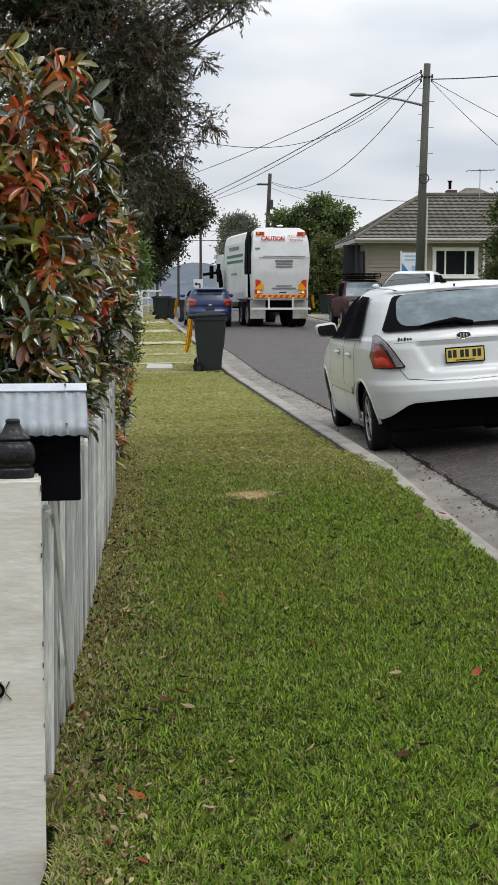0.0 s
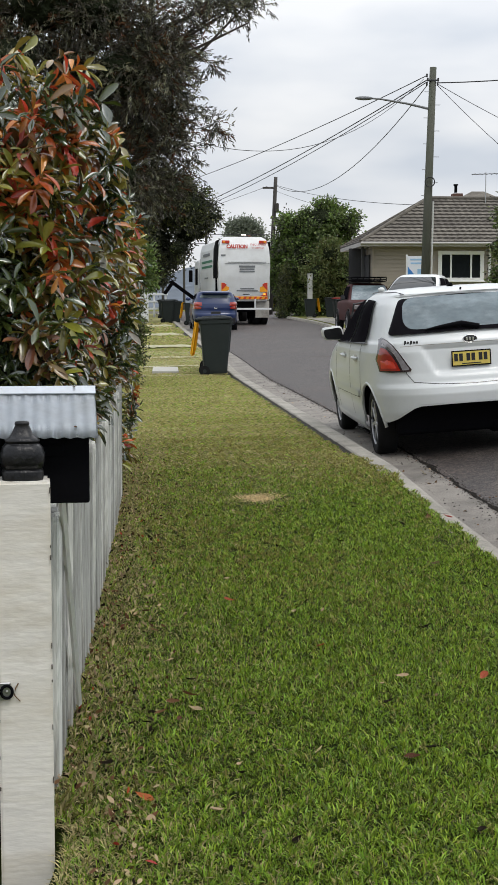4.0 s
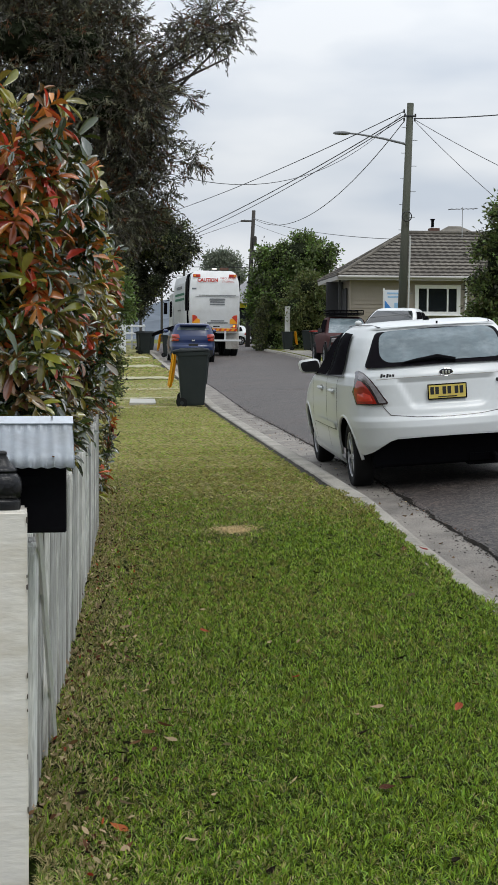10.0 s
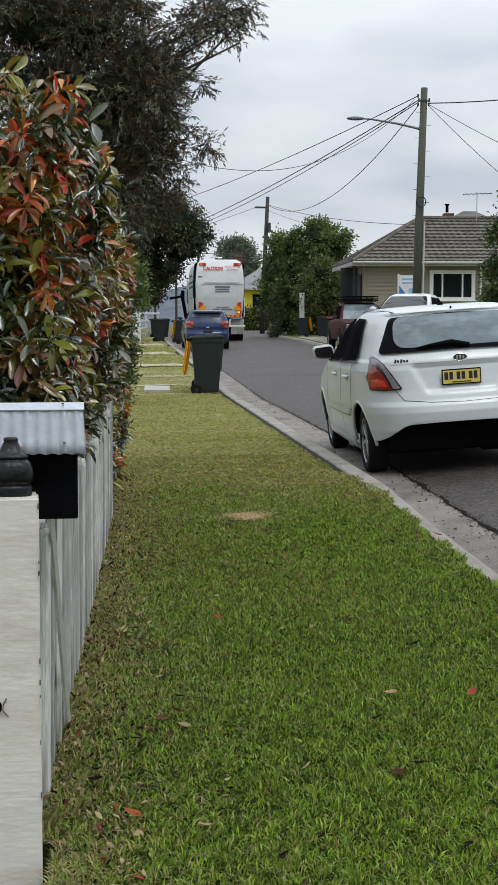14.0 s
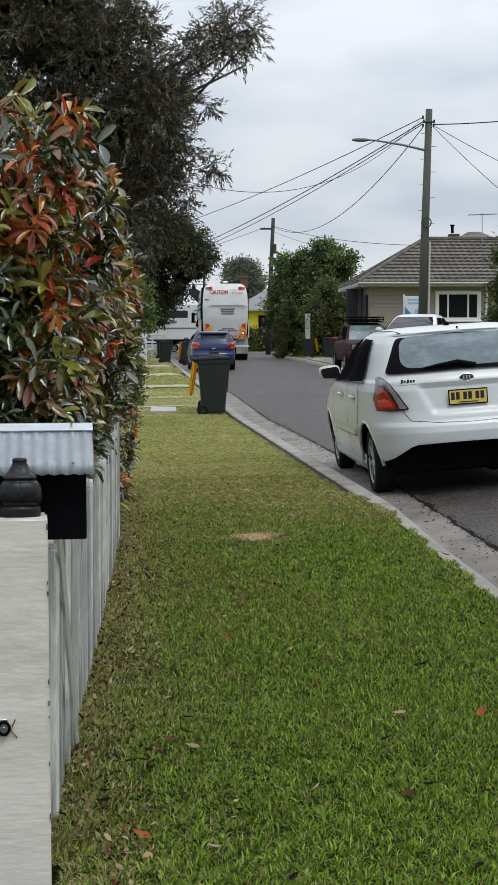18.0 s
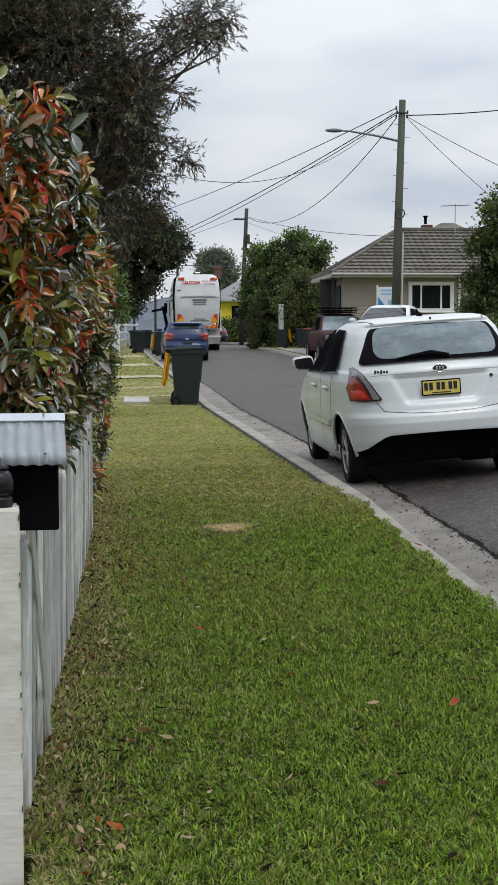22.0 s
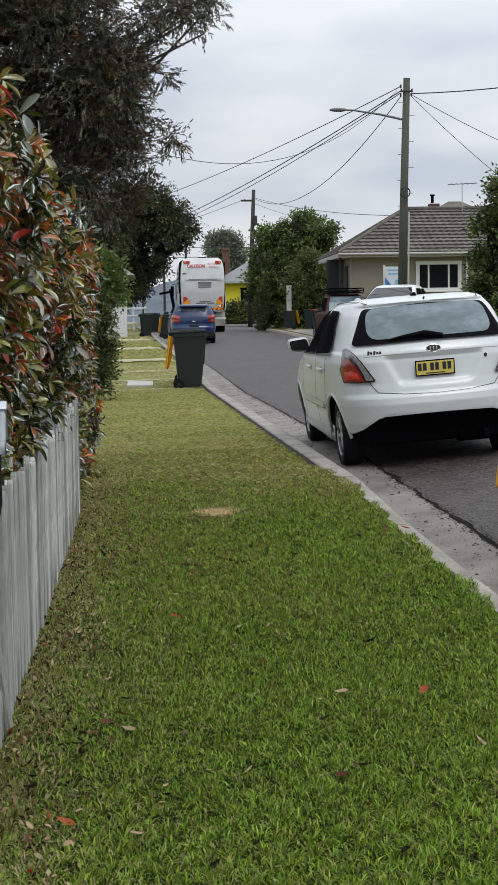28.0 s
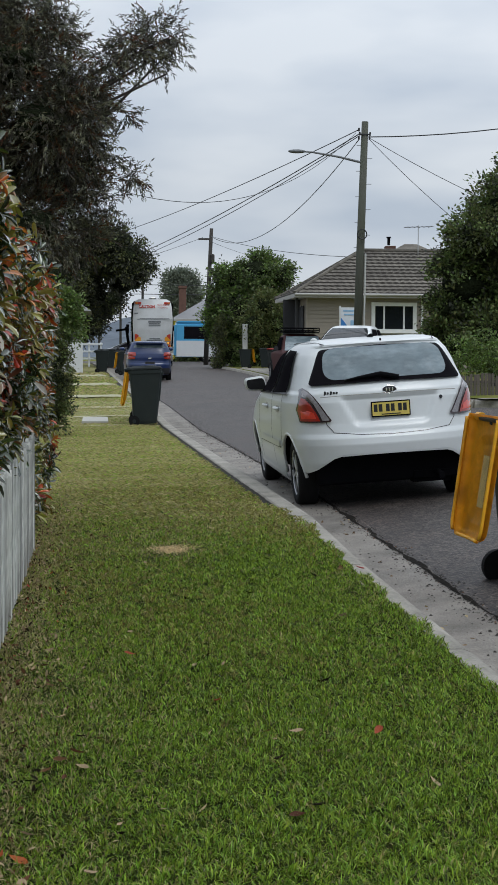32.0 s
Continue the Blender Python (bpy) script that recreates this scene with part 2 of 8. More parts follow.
M["crack"] = mat("black_crack", (0.014, 0.012, 0.010), 0.95, spec=0.05, var=0.4, scale=8, fine=60, bump=0.5)
M["dirt"] = mat("dark_dirt", (0.030, 0.025, 0.020), 0.95, var=0.4, scale=8, fine=60, bump=0.5)


def worn_asphalt():
    """Old asphalt: pale aggregate in dark binder, patchy, with brown damp stains."""
    m = mat("asphalt", (0.052, 0.042, 0.037), 0.62, spec=0.42, var=0.45, scale=0.7, fine=20, bump=0.0, stain=(0.066, 0.047, 0.039), stain_amount=0.85, stain_scale=0.5)
    n, l = m.node_tree.nodes, m.node_tree.links
    b = n["Principled BSDF"]
    src = b.inputs["Base Color"].links[0].from_socket
    co = n.new("ShaderNodeTexCoord")
    grit = n.new("ShaderNodeTexNoise")
    grit.inputs["Scale"].default_value = 11.0
    grit.inputs["Detail"].default_value = 8
    grit.inputs["Roughness"].default_value = 0.85
    l.new(co.outputs["Object"], grit.inputs["Vector"])
    r = n.new("ShaderNodeMapRange")
    r.inputs["From Min"].default_value = 0.36
    r.inputs["From Max"].default_value = 0.66
    r.inputs["To Min"].default_value = 0.22
    r.inputs["To Max"].default_value = 2.1
    # single stones of the aggregate, a centimetre across
    stones = n.new("ShaderNodeTexVoronoi")
    stones.inputs["Scale"].default_value = 70.0
    l.new(co.outputs["Object"], stones.inputs["Vector"])
    grey = n.new("ShaderNodeSeparateColor")
    l.new(stones.outputs["Color"], grey.inputs["Color"])
    pick = n.new("ShaderNodeMapRange")
    pick.inputs["From Min"].default_value = 0.45
    pick.inputs["From Max"].default_value = 1.0
    pick.inputs["To Min"].default_value = -0.10
    pick.inputs["To Max"].default_value = 0.22
    l.new(grey.outputs["Red"], pick.inputs["Value"])
    both = n.new("ShaderNodeMath")
    both.operation = "ADD"
    l.new(grit.outputs["Fac"], both.inputs[0])
    l.new(pick.outputs["Result"], both.inputs[1])
    l.new(both.outputs["Value"], r.inputs["Value"])
    mul = n.new("ShaderNodeVectorMath")
    mul.operation = "SCALE"
    l.new(src, mul.inputs[0])
    l.new(r.outputs["Result"], mul.inputs["Scale"])
    l.new(mul.outputs["Vector"], b.inputs["Base Color"])
    bp = n.new("ShaderNodeBump")
    bp.inputs["Strength"].default_value = 0.8
    bp.inputs["Distance"].default_value = 0.012
    l.new(both.outputs["Value"], bp.inputs["Height"])
    l.new(bp.outputs["Normal"], b.inputs["Normal"])
    return m


M["asphalt"] = worn_asphalt()
M["gutter"] = mat("gutter_concrete", (0.205, 0.183, 0.156), 0.7, var=0.45, scale=3.5, fine=90, bump=0.8, stain=(0.085, 0.073, 0.060),
                  stain_amount=0.85, stain_scale=1.3)
M["concrete"] = mat("concrete", (0.295, 0.274, 0.234), 0.85, var=0.35, scale=2.0, fine=70, bump=0.35, stain=(0.115, 0.105, 0.085),
                    stain_amount=0.75, stain_scale=2.6)
M["slab"] = mat("pale_slab", (0.42, 0.41, 0.37), 0.85, var=0.15, scale=3.0, fine=60, bump=0.3, stain=(0.28, 0.27, 0.22), stain_amount=0.5, stain_scale=3)
M["white_timber"] = mat("painted_white_timber", (0.71, 0.70, 0.64), 0.65, var=0.10, scale=3, fine=30, bump=0.35,
                        stain=(0.45, 0.43, 0.36), stain_amount=0.45, stain_scale=3.5, stretch=(8, 8, 0.7))
M["stake_white"] = mat("white_stake_paint", (0.80, 0.79, 0.74), 0.5, var=0.06, bump=0.1)
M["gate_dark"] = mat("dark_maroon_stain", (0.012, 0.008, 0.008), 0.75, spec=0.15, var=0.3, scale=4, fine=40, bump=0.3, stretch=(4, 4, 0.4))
M["bare_chip"] = mat("bare_weathered_wood", (0.10, 0.085, 0.07), 0.9, var=0.3, scale=30, fine=90, bump=0.2)
M["post_paint"] = mat("aged_cream_paint", (0.735, 0.700, 0.630), 0.6, var=0.12, scale=4, fine=34, bump=0.26,
                      stain=(0.46, 0.39, 0.27), stain_amount=0.6, stain_scale=1.9, stretch=(0.7, 0.7, 3.0), relief=0.004)
M["picket"] = mat("weathered_white_picket", (0.50, 0.50, 0.465), 0.75, var=0.25, scale=5, fine=40, bump=0.5,
                  stain=(0.10, 0.09, 0.075), stain_amount=0.95, stain_scale=4.5, stretch=(2.5, 2.5, 0.30), rnd=0.42)
M["black_gloss"] = mat("black_painted_metal", (0.007, 0.007, 0.008), 0.32, spec=0.3, var=0.3, scale=8, fine=60, bump=0.25,
                       stain=(0.10, 0.095, 0.085), stain_amount=0.22, stain_scale=9)
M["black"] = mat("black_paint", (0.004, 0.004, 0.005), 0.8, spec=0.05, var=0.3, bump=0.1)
M["galv"] = mat("galvanised_sheet", (0.56, 0.60, 0.64), 0.46, metal=0.3, var=0.10, scale=5, fine=45, bump=0.08,
                stain=(0.42, 0.43, 0.43), stain_amount=0.5, stain_scale=5)
M["steel"] = mat("steel", (0.45, 0.45, 0.45), 0.35, metal=0.9, var=0.1, bump=0.05)
M["rubber"] = mat("rubber", (0.010, 0.010, 0.010), 0.85, spec=0.2, var=0.3, scale=10, fine=80, bump=0.3)
M["bin_green"] = mat("dark_green_plastic", (0.016, 0.022, 0.021), 0.55, spec=0.3, var=0.18, scale=4, fine=50, bump=0.12,
                     stain=(0.03, 0.03, 0.028), stain_amount=0.25, stain_scale=3)
M["yellow"] = mat("yellow_plastic", (0.80, 0.44, 0.012), 0.45, var=0.12, scale=4, fine=50, bump=0.1,
                  stain=(0.52, 0.24, 0.01), stain_amount=0.55, stain_scale=4)
M["yellow_in"] = mat("amber_lid_inside", (0.78, 0.38, 0.010), 0.45, var=0.2, scale=4, fine=40, bump=0.15,
                     stain=(0.30, 0.12, 0.01), stain_amount=0.6, stain_scale=5)
M["worn_tag"] = mat("worn_sticker", (0.42, 0.30, 0.10), 0.7, var=0.4, scale=20, fine=90, bump=0.1)
M["red_plastic"] = mat("red_plastic", (0.42, 0.03, 0.02), 0.45, bump=0.1)
M["car_white"] = mat("white_car_paint", (0.63, 0.65, 0.645), 0.34, var=0.025, scale=2, fine=30, bump=0.0, coat=0.35,
                     stain=(0.60, 0.60, 0.57), stain_amount=0.25, stain_scale=2)
M["car_blue"] = mat("blue_car_paint", (0.008, 0.023, 0.095), 0.3, var=0.06, scale=2, bump=0.0, coat=0.5)
M["car_red"] = mat("maroon_car_paint", (0.055, 0.012, 0.011), 0.6, var=0.2, scale=2, bump=0.0, spec=0.2, coat=0.0)
M["car_silver"] = mat("silver_car_paint", (0.55, 0.56, 0.57), 0.3, var=0.05, bump=0.0, coat=0.6)
M["car_black"] = mat("black_car_paint", (0.02, 0.02, 0.022), 0.25, var=0.1, bump=0.0, coat=0.6)
M["bus_blue"] = mat("light_blue_paint", (0.09, 0.37, 0.62), 0.35, var=0.05, bump=0.0, coat=0.5)
M["trim"] = mat("black_trim", (0.022, 0.022, 0.024), 0.55, var=0.2, bump=0.1)
M["dark_glass"] = tinted_glass("dark_side_glass", (0.010, 0.009, 0.011), 0.04, 0.05, 0.0, 1.45)
M["window_glass"] = tinted_glass("window_glass", (0.015, 0.018, 0.02), 0.06)
# pale mottled sky reflection painted into the glass colour
M["sky_glass"] = mat("misted_glass", (0.13, 0.165, 0.18), 0.10, var=0.25, scale=3, fine=14, bump=0, stain=(0.30, 0.35, 0.37), stain_amount=0.6, stain_scale=2.2, stretch=(1, 1, 2))
M["tail_bright"] = mat("bright_red_lens", (0.66, 0.050, 0.022), 0.12, var=0.15, scale=14, fine=60, bump=0.05, coat=1.0)
M["tail_red"] = mat("red_lens", (0.33, 0.022, 0.012), 0.12, var=0.15, scale=14, fine=60, bump=0.05, coat=1.0)
M["tail_clear"] = mat("clear_lens", (0.24, 0.225, 0.23), 0.2, metal=0.0, var=0.3, scale=16, fine=60, bump=0.05, coat=0.3)
M["tail_dark"] = mat("smoked_lens", (0.045, 0.03, 0.03), 0.12, var=0.2, bump=0, coat=1.0)
M["plate_yellow"] = mat("yellow_plate", (0.70, 0.55, 0.12), 0.4, var=0.06, bump=0.05)
M["ink"] = mat("black_ink", (0.015, 0.015, 0.015), 0.5, bump=0)
M["chrome"] = mat("chrome", (0.8, 0.8, 0.8), 0.12, metal=1.0, var=0.03, bump=0)
M["alloy"] = mat("alloy_wheel", (0.42, 0.42, 0.43), 0.4, metal=0.7, var=0.12, bump=0.05)
M["seat"] = mat("grey_seat_cloth", (0.12, 0.12, 0.125), 0.9, bump=0.2)
M["truck_white"] = mat("white_truck_panel", (0.70, 0.71, 0.71), 0.38, var=0.05, scale=1.2, fine=20, bump=0.03,
                       stain=(0.50, 0.49, 0.46), stain_amount=0.4, stain_scale=1.0)
# grime on the trucks; also painted shade lines on the hatchback
M["grime_and_shade"] = mat("grimy_white_metal", (0.42, 0.40, 0.36), 0.6, var=0.25, scale=3, fine=30, bump=0.15, stain=(0.16, 0.14, 0.12),
                 stain_amount=0.7, stain_scale=2)
M["truck_yellow"] = mat("yellow_truck_paint", (0.74, 0.53, 0.03), 0.4, var=0.08, scale=2, bump=0.02, coat=0.3)
M["text_red"] = mat("red_lettering", (0.50, 0.045, 0.03), 0.5, bump=0)
M["text_grey"] = mat("grey_lettering", (0.16, 0.17, 0.18), 0.5, bump=0)
M["stripe_green"] = mat("green_stripe", (0.02, 0.16, 0.09), 0.5, bump=0)
M["orange"] = mat("orange_reflector", (0.80, 0.33, 0.012), 0.35, var=0.1, bump=0.05)
M["reflect_red"] = mat("red_reflector", (0.50, 0.035, 0.015), 0.35, var=0.1, bump=0.05)
M["lamp_amber"] = glow("amber_lamp", (1.0, 0.42, 0.06), 0.9)
M["lamp_white"] = glow("white_lamp", (1.0, 0.95, 0.85), 0.8)
M["pole"] = mat("weathered_pole_timber", (0.088, 0.090, 0.070), 0.9, var=0.3, scale=3, fine=40, bump=0.5,
                stain=(0.055, 0.070, 0.045), stain_amount=0.7, stain_scale=1.5, stretch=(4, 4, 0.4))
M["dull_steel"] = mat("dull_grey_steel", (0.16, 0.165, 0.17), 0.6, metal=0.3, var=0.15, bump=0.05)
M["dark_pole"] = mat("dark_pole_timber", (0.05, 0.045, 0.04), 0.9, var=0.3, scale=3, fine=40, bump=0.4, stretch=(4, 4, 0.4))
M["wire"] = mat("black_cable", (0.02, 0.02, 0.022), 0.6, bump=0)
M["pipe"] = mat("white_conduit", (0.55, 0.55, 0.52), 0.5, bump=0.05)
M["board"] = mat("beige_weatherboard", (0.285, 0.248, 0.200), 0.7, var=0.08, scale=1.5, fine=30, bump=0.15, stain=(0.23, 0.20, 0.16),
                 stain_amount=0.4, stain_scale=1.0, rnd=0.05)
M["trim_white"] = mat("white_trim_paint", (0.74, 0.74, 0.72), 0.5, var=0.05, bump=0.08)
M["tile"] = mat("weathered_roof_tile", (0.135, 0.120, 0.098), 0.9, var=0.4, scale=2.5, fine=25, bump=0.4, stain=(0.060, 0.050, 0.042),
                stain_amount=0.7, stain_scale=1.3, rnd=0.20)
# dark colour that paints the shade line under each tile course
M["tile_nose"] = mat("damp_tile_nose", (0.050, 0.043, 0.037), 0.9, var=0.3, scale=3, fine=25, bump=0.3)
M["fascia"] = mat("grey_fascia", (0.40, 0.385, 0.36), 0.6, var=0.08, bump=0.1)
M["curtain"] = mat("grey_curtain", (0.30, 0.31, 0.33), 0.9, var=0.2, scale=4, fine=10, bump=0.3, stretch=(9, 1, 1))
M["interior"] = mat("dark_interior", (0.04, 0.04, 0.042), 0.9, bump=0)
M["brick"] = mat("brown_brick", (0.12, 0.062, 0.045), 0.9, var=0.25, scale=3, fine=40, bump=0.4, rnd=0.2)
M["yellow_wall"] = mat("bright_yellow_render", (0.72, 0.60, 0.03), 0.8, var=0.06, scale=1.5, bump=0.1)
M["grey_roof"] = mat("grey_iron_roof", (0.20, 0.20, 0.205), 0.5, var=0.12, scale=1.0, fine=20, bump=0.15)
M["sign_white"] = mat("sign_white", (0.72, 0.75, 0.80), 0.45, var=0.03, bump=0)
M["sign_blue"] = mat("sign_blue", (0.05, 0.22, 0.56), 0.45, var=0.03, bump=0)
M["sign_pale"] = mat("sign_pale_blue", (0.30, 0.50, 0.72), 0.45, bump=0)
M["bark"] = mat("dark_bark", (0.055, 0.045, 0.037), 0.95, var=0.35, scale=6, fine=40, bump=0.7, stretch=(3, 3, 0.6))
M["leaf_green"] = leafy("dark_glossy_leaf", (0.042, 0.061, 0.014), rough=0.15, spec=0.9, through=0.12, hue=0.025, coat=0.9)
M["leaf_olive"] = leafy("young_olive_leaf", (0.230, 0.205, 0.034), rough=0.18, spec=0.8, through=0.25, hue=0.03, coat=0.5)
M["leaf_red"] = leafy("red_young_leaf", (0.46, 0.118, 0.022), rough=0.24, spec=0.6, through=0.25, hue=0.028, coat=0.4)
M["leaf_brown"] = leafy("bronze_leaf", (0.20, 0.100, 0.036), rough=0.22, spec=0.8, through=0.15, hue=0.03, coat=0.4)
M["needle"] = leafy("grey_green_needle", (0.172, 0.170, 0.096), rough=0.45, spec=0.6, through=0.2, rnd=0.5, hue=0.03)
M["dark_leaf"] = leafy("dark_tree_leaf", (0.048, 0.052, 0.032), rough=0.6, spec=0.3, through=0.15, rnd=0.45, hue=0.03)
M["brush_leaf"] = leafy("brown_green_needle", (0.062, 0.054, 0.034), rough=0.45, spec=0.6, through=0.2, rnd=0.5, hue=0.04)
# sky glints on glossy leaves, painted as a pale leaf colour
M["leaf_glint"] = leafy("pale_leaf_underside", (0.50, 0.47, 0.40), rough=0.4, spec=0.5, through=0.2, rnd=0.25, hue=0.02)
M["bush_leaf"] = leafy("mid_green_leaf", (0.128, 0.178, 0.052), rough=0.5, spec=0.4, through=0.25, rnd=0.5, hue=0.02)
M["bright_leaf"] = leafy("bright_green_leaf", (0.15, 0.24, 0.05), rough=0.5, spec=0.3, through=0.3, rnd=0.4, hue=0.02)
M["olive_bush"] = leafy("olive_bush_leaf", (0.122, 0.138, 0.044), rough=0.5, spec=0.35, through=0.25, rnd=0.45, hue=0.03)
# near-black green that paints the shade deep inside a crown
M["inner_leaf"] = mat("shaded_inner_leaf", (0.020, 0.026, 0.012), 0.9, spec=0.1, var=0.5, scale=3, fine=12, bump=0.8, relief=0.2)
# distance haze is painted into this paler leaf colour
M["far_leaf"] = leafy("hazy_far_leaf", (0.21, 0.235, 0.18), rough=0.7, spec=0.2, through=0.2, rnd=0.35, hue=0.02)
M["dead_brown"] = leafy("dead_brown_leaf", (0.125, 0.062, 0.030), rough=0.75, spec=0.2, rnd=0.4, hue=0.02)
M["dead_tan"] = leafy("dead_tan_leaf", (0.42, 0.32, 0.19), rough=0.75, spec=0.2, rnd=0.3)
M["dead_red"] = leafy("fallen_red_leaf", (0.36, 0.065, 0.025), rough=0.6, spec=0.3, rnd=0.2)
# dark fallen leaves; also the painted shade in the hedge's gaps
M["dead_dark_and_shade"] = leafy("dark_fallen_leaf", (0.022, 0.018, 0.012), rough=0.95, spec=0.03, rnd=0.3)
M["straw"] = mat("pale_dead_grass", (0.36, 0.34, 0.21), 0.95, var=0.4, scale=8, fine=60, bump=0.5)
# blue haze is painted into the hill's colour
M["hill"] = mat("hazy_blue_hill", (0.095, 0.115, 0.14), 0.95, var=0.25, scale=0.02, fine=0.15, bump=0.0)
M["fence_grey"] = mat("grey_paling", (0.11, 0.092, 0.078), 0.9, var=0.25, scale=4, fine=40, bump=0.4, rnd=0.2)
M["white_wall"] = mat("white_wall", (0.66, 0.67, 0.67), 0.7, var=0.06, bump=0.1)


# ---- building helpers ----
def part(name, bm, material, parent, label="", smooth=False, kind=""):
    """Links a bmesh as one mesh object under a thing, or under a part of a thing."""
    me = bpy.data.meshes.new(name)
    bm.to_mesh(me)
    bm.free()
    if smooth:
        me.polygons.foreach_set("use_smooth", [True] * len(me.polygons))
    for m in (material if isinstance(material, (list, tuple)) else [material]):
        me.materials.append(m)
    ob = new(name, me)
    ob.parent = parent
    return tagged(ob, label, kind=kind)


def thing(name, m, label, category, group=""):
    ob = new(name)
    ob.empty_display_size = 0.1
    ob.matrix_basis = m
    return tagged(ob, label, category, group)


def box(sx, sy, sz, at=(0, 0, 0), bevel=0.0, bm=None, rot=None, seg=1):
    """A box centred at 'at', with bevelled edges."""
    b = bmesh.new()
    bmesh.ops.create_cube(b, size=1.0)
    bmesh.ops.scale(b, vec=(sx, sy, sz), verts=b.verts)
    if bevel:
        bmesh.ops.bevel(b, geom=b.edges[:], offset=bevel, segments=seg, affect="EDGES", clamp_overlap=True)
    if rot:
        bmesh.ops.transform(b, matrix=pose(0, 0, 0, *rot), verts=b.verts)
    bmesh.ops.translate(b, vec=at, verts=b.verts)
    return b if bm is None else merge(bm, b)


def merge(bm, other, mi=0):
    me = bpy.data.meshes.new("tmp")
    other.to_mesh(me)
    other.free()
    start = len(bm.faces)
    bm.from_mesh(me)
    bpy.data.meshes.remove(me)
    if mi:
        bm.faces.ensure_lookup_table()
        for f in bm.faces[start:]:
            f.material_index = mi
    return bm


def tube(points, radii, sides=8, caps=True):
    """A tapered round bar through points."""
    b = bmesh.new()
    pts = [Vector(p) for p in points]
    rings = []
    for i, p in enumerate(pts):
        d = (pts[min(i + 1, len(pts) - 1)] - pts[max(i - 1, 0)]).normalized()
        q = d.to_track_quat("Z", "Y")
        r = radii[i] if isinstance(radii, (list, tuple)) else radii
        rings.append([b.verts.new(p + q @ Vector((r * math.cos(a), r * math.sin(a), 0)))
                      for a in (2 * math.pi * k / sides for k in range(sides))])
    for a, c in zip(rings, rings[1:]):
        for k in range(sides):
            b.faces.new((a[k], a[(k + 1) % sides], c[(k + 1) % sides], c[k]))
    if caps:
        b.faces.new(rings[0][::-1])
        b.faces.new(rings[-1])
    return b


def grid_mesh(fn, nu, nv):
    """A sheet of fn(u, v) for u, v in 0..1."""
    b = bmesh.new()
    vs = [[b.verts.new(fn(i / nu, j / nv)) for j in range(nv + 1)] for i in range(nu + 1)]
    for i in range(nu):
        for j in range(nv):
            b.faces.new((vs[i][j], vs[i + 1][j], vs[i + 1][j + 1], vs[i][j + 1]))
    return b


def extrude_outline(outline, depth, axis="y"):
    """A plate: an outline in (a, b), thickened by depth along an axis (y: outline in x, z; x: outline in y, z; z: in x, y)."""
    b = bmesh.new()
    put = {"y": lambda a, c, d: (a, d, c), "x": lambda a, c, d: (d, a, c), "z": lambda a, c, d: (a, c, d)}[axis]
    f = [b.verts.new(put(a, c, 0)) for a, c in outline]
    k = [b.verts.new(put(a, c, depth)) for a, c in outline]
    n = len(f)
    b.faces.new(f)
    b.faces.new(k[::-1])
    for i in range(n):
        b.faces.new((f[i], k[i], k[(i + 1) % n], f[(i + 1) % n]))
    bmesh.ops.recalc_face_normals(b, faces=b.faces)
    return b


def words(text, height, material, parent, m, name="lettering", bold=0.0):
    """Raised letters in the built-in font, as a mesh, lying in x, z and facing -y."""
    cu = bpy.data.curves.new(name, "FONT")
    cu.body = text
    cu.size = height * 1.38
    cu.extrude = 0.002
    cu.offset = bold
    cu.align_x = "CENTER"
    cu.resolution_u = 3
    tmp = bpy.data.objects.new(name, cu)
    me = bpy.data.meshes.new_from_object(tmp)
    bpy.data.objects.remove(tmp)
    bpy.data.curves.remove(cu)
    me.name = name
    me.materials.clear()
    me.materials.append(material)
    me.transform(m @ pose(0, 0, 0, 90))
    ob = new(name, me)
    ob.parent = parent
    return ob


def soup(name, verts, faces, material_ids, materials, parent=None, smooth=False):
    """A mesh from numpy arrays: verts (n, 3); faces: list of (m, k) index arrays."""
    me = bpy.data.meshes.new(name)
    me.vertices.add(len(verts))
    me.vertices.foreach_set("co", np.asarray(verts, np.float32).ravel())
    loops = np.concatenate([f.ravel() for f in faces])
    counts = np.concatenate([np.full(len(f), f.shape[1]) for f in faces])
    starts = np.concatenate([[0], np.cumsum(counts)[:-1]])
    me.loops.add(len(loops))
    me.loops.foreach_set("vertex_index", loops.astype(np.int32))
    me.polygons.add(len(counts))
    me.polygons.foreach_set("loop_start", starts.astype(np.int32))
    if material_ids is not None:
        me.polygons.foreach_set("material_index", np.asarray(material_ids, np.int32))
    if smooth:
        me.polygons.foreach_set("use_smooth", np.ones(len(counts), bool))
    for m in materials:
        me.materials.append(m)
    me.update(calc_edges=True)
    ob = new(name, me)
    ob.parent = parent
    return ob


def leaf_shape():
    """An oval leaf folded along its midrib: vertices and triangles."""
    ts = [0.0, 0.20, 0.45, 0.70, 0.90, 1.0]
    ws = [0.0, 0.095, 0.185, 0.225, 0.145, 0.0]
    mid = [(0.0, t, -0.16 * t * t) for t in ts]
    right = [(w, t, 0.10 * w / 0.2 - 0.16 * t * t) for t, w in zip(ts, ws)][1:-1]
    left = [(-x, y, z) for x, y, z in right]
    n, k = len(mid), len(right)
    tris = []
    for o, flip in ((n, False), (n + k, True)):
        rows = [(0, o, 1)]
        for i in range(k - 1):
            rows += [(i + 1, o + i, o + i + 1), (i + 1, o + i + 1, i + 2)]
        rows.append((k, o + k - 1, k + 1))
        tris += [r[::-1] if flip else r for r in rows]
    return np.array(mid + right + left), np.array(tris)


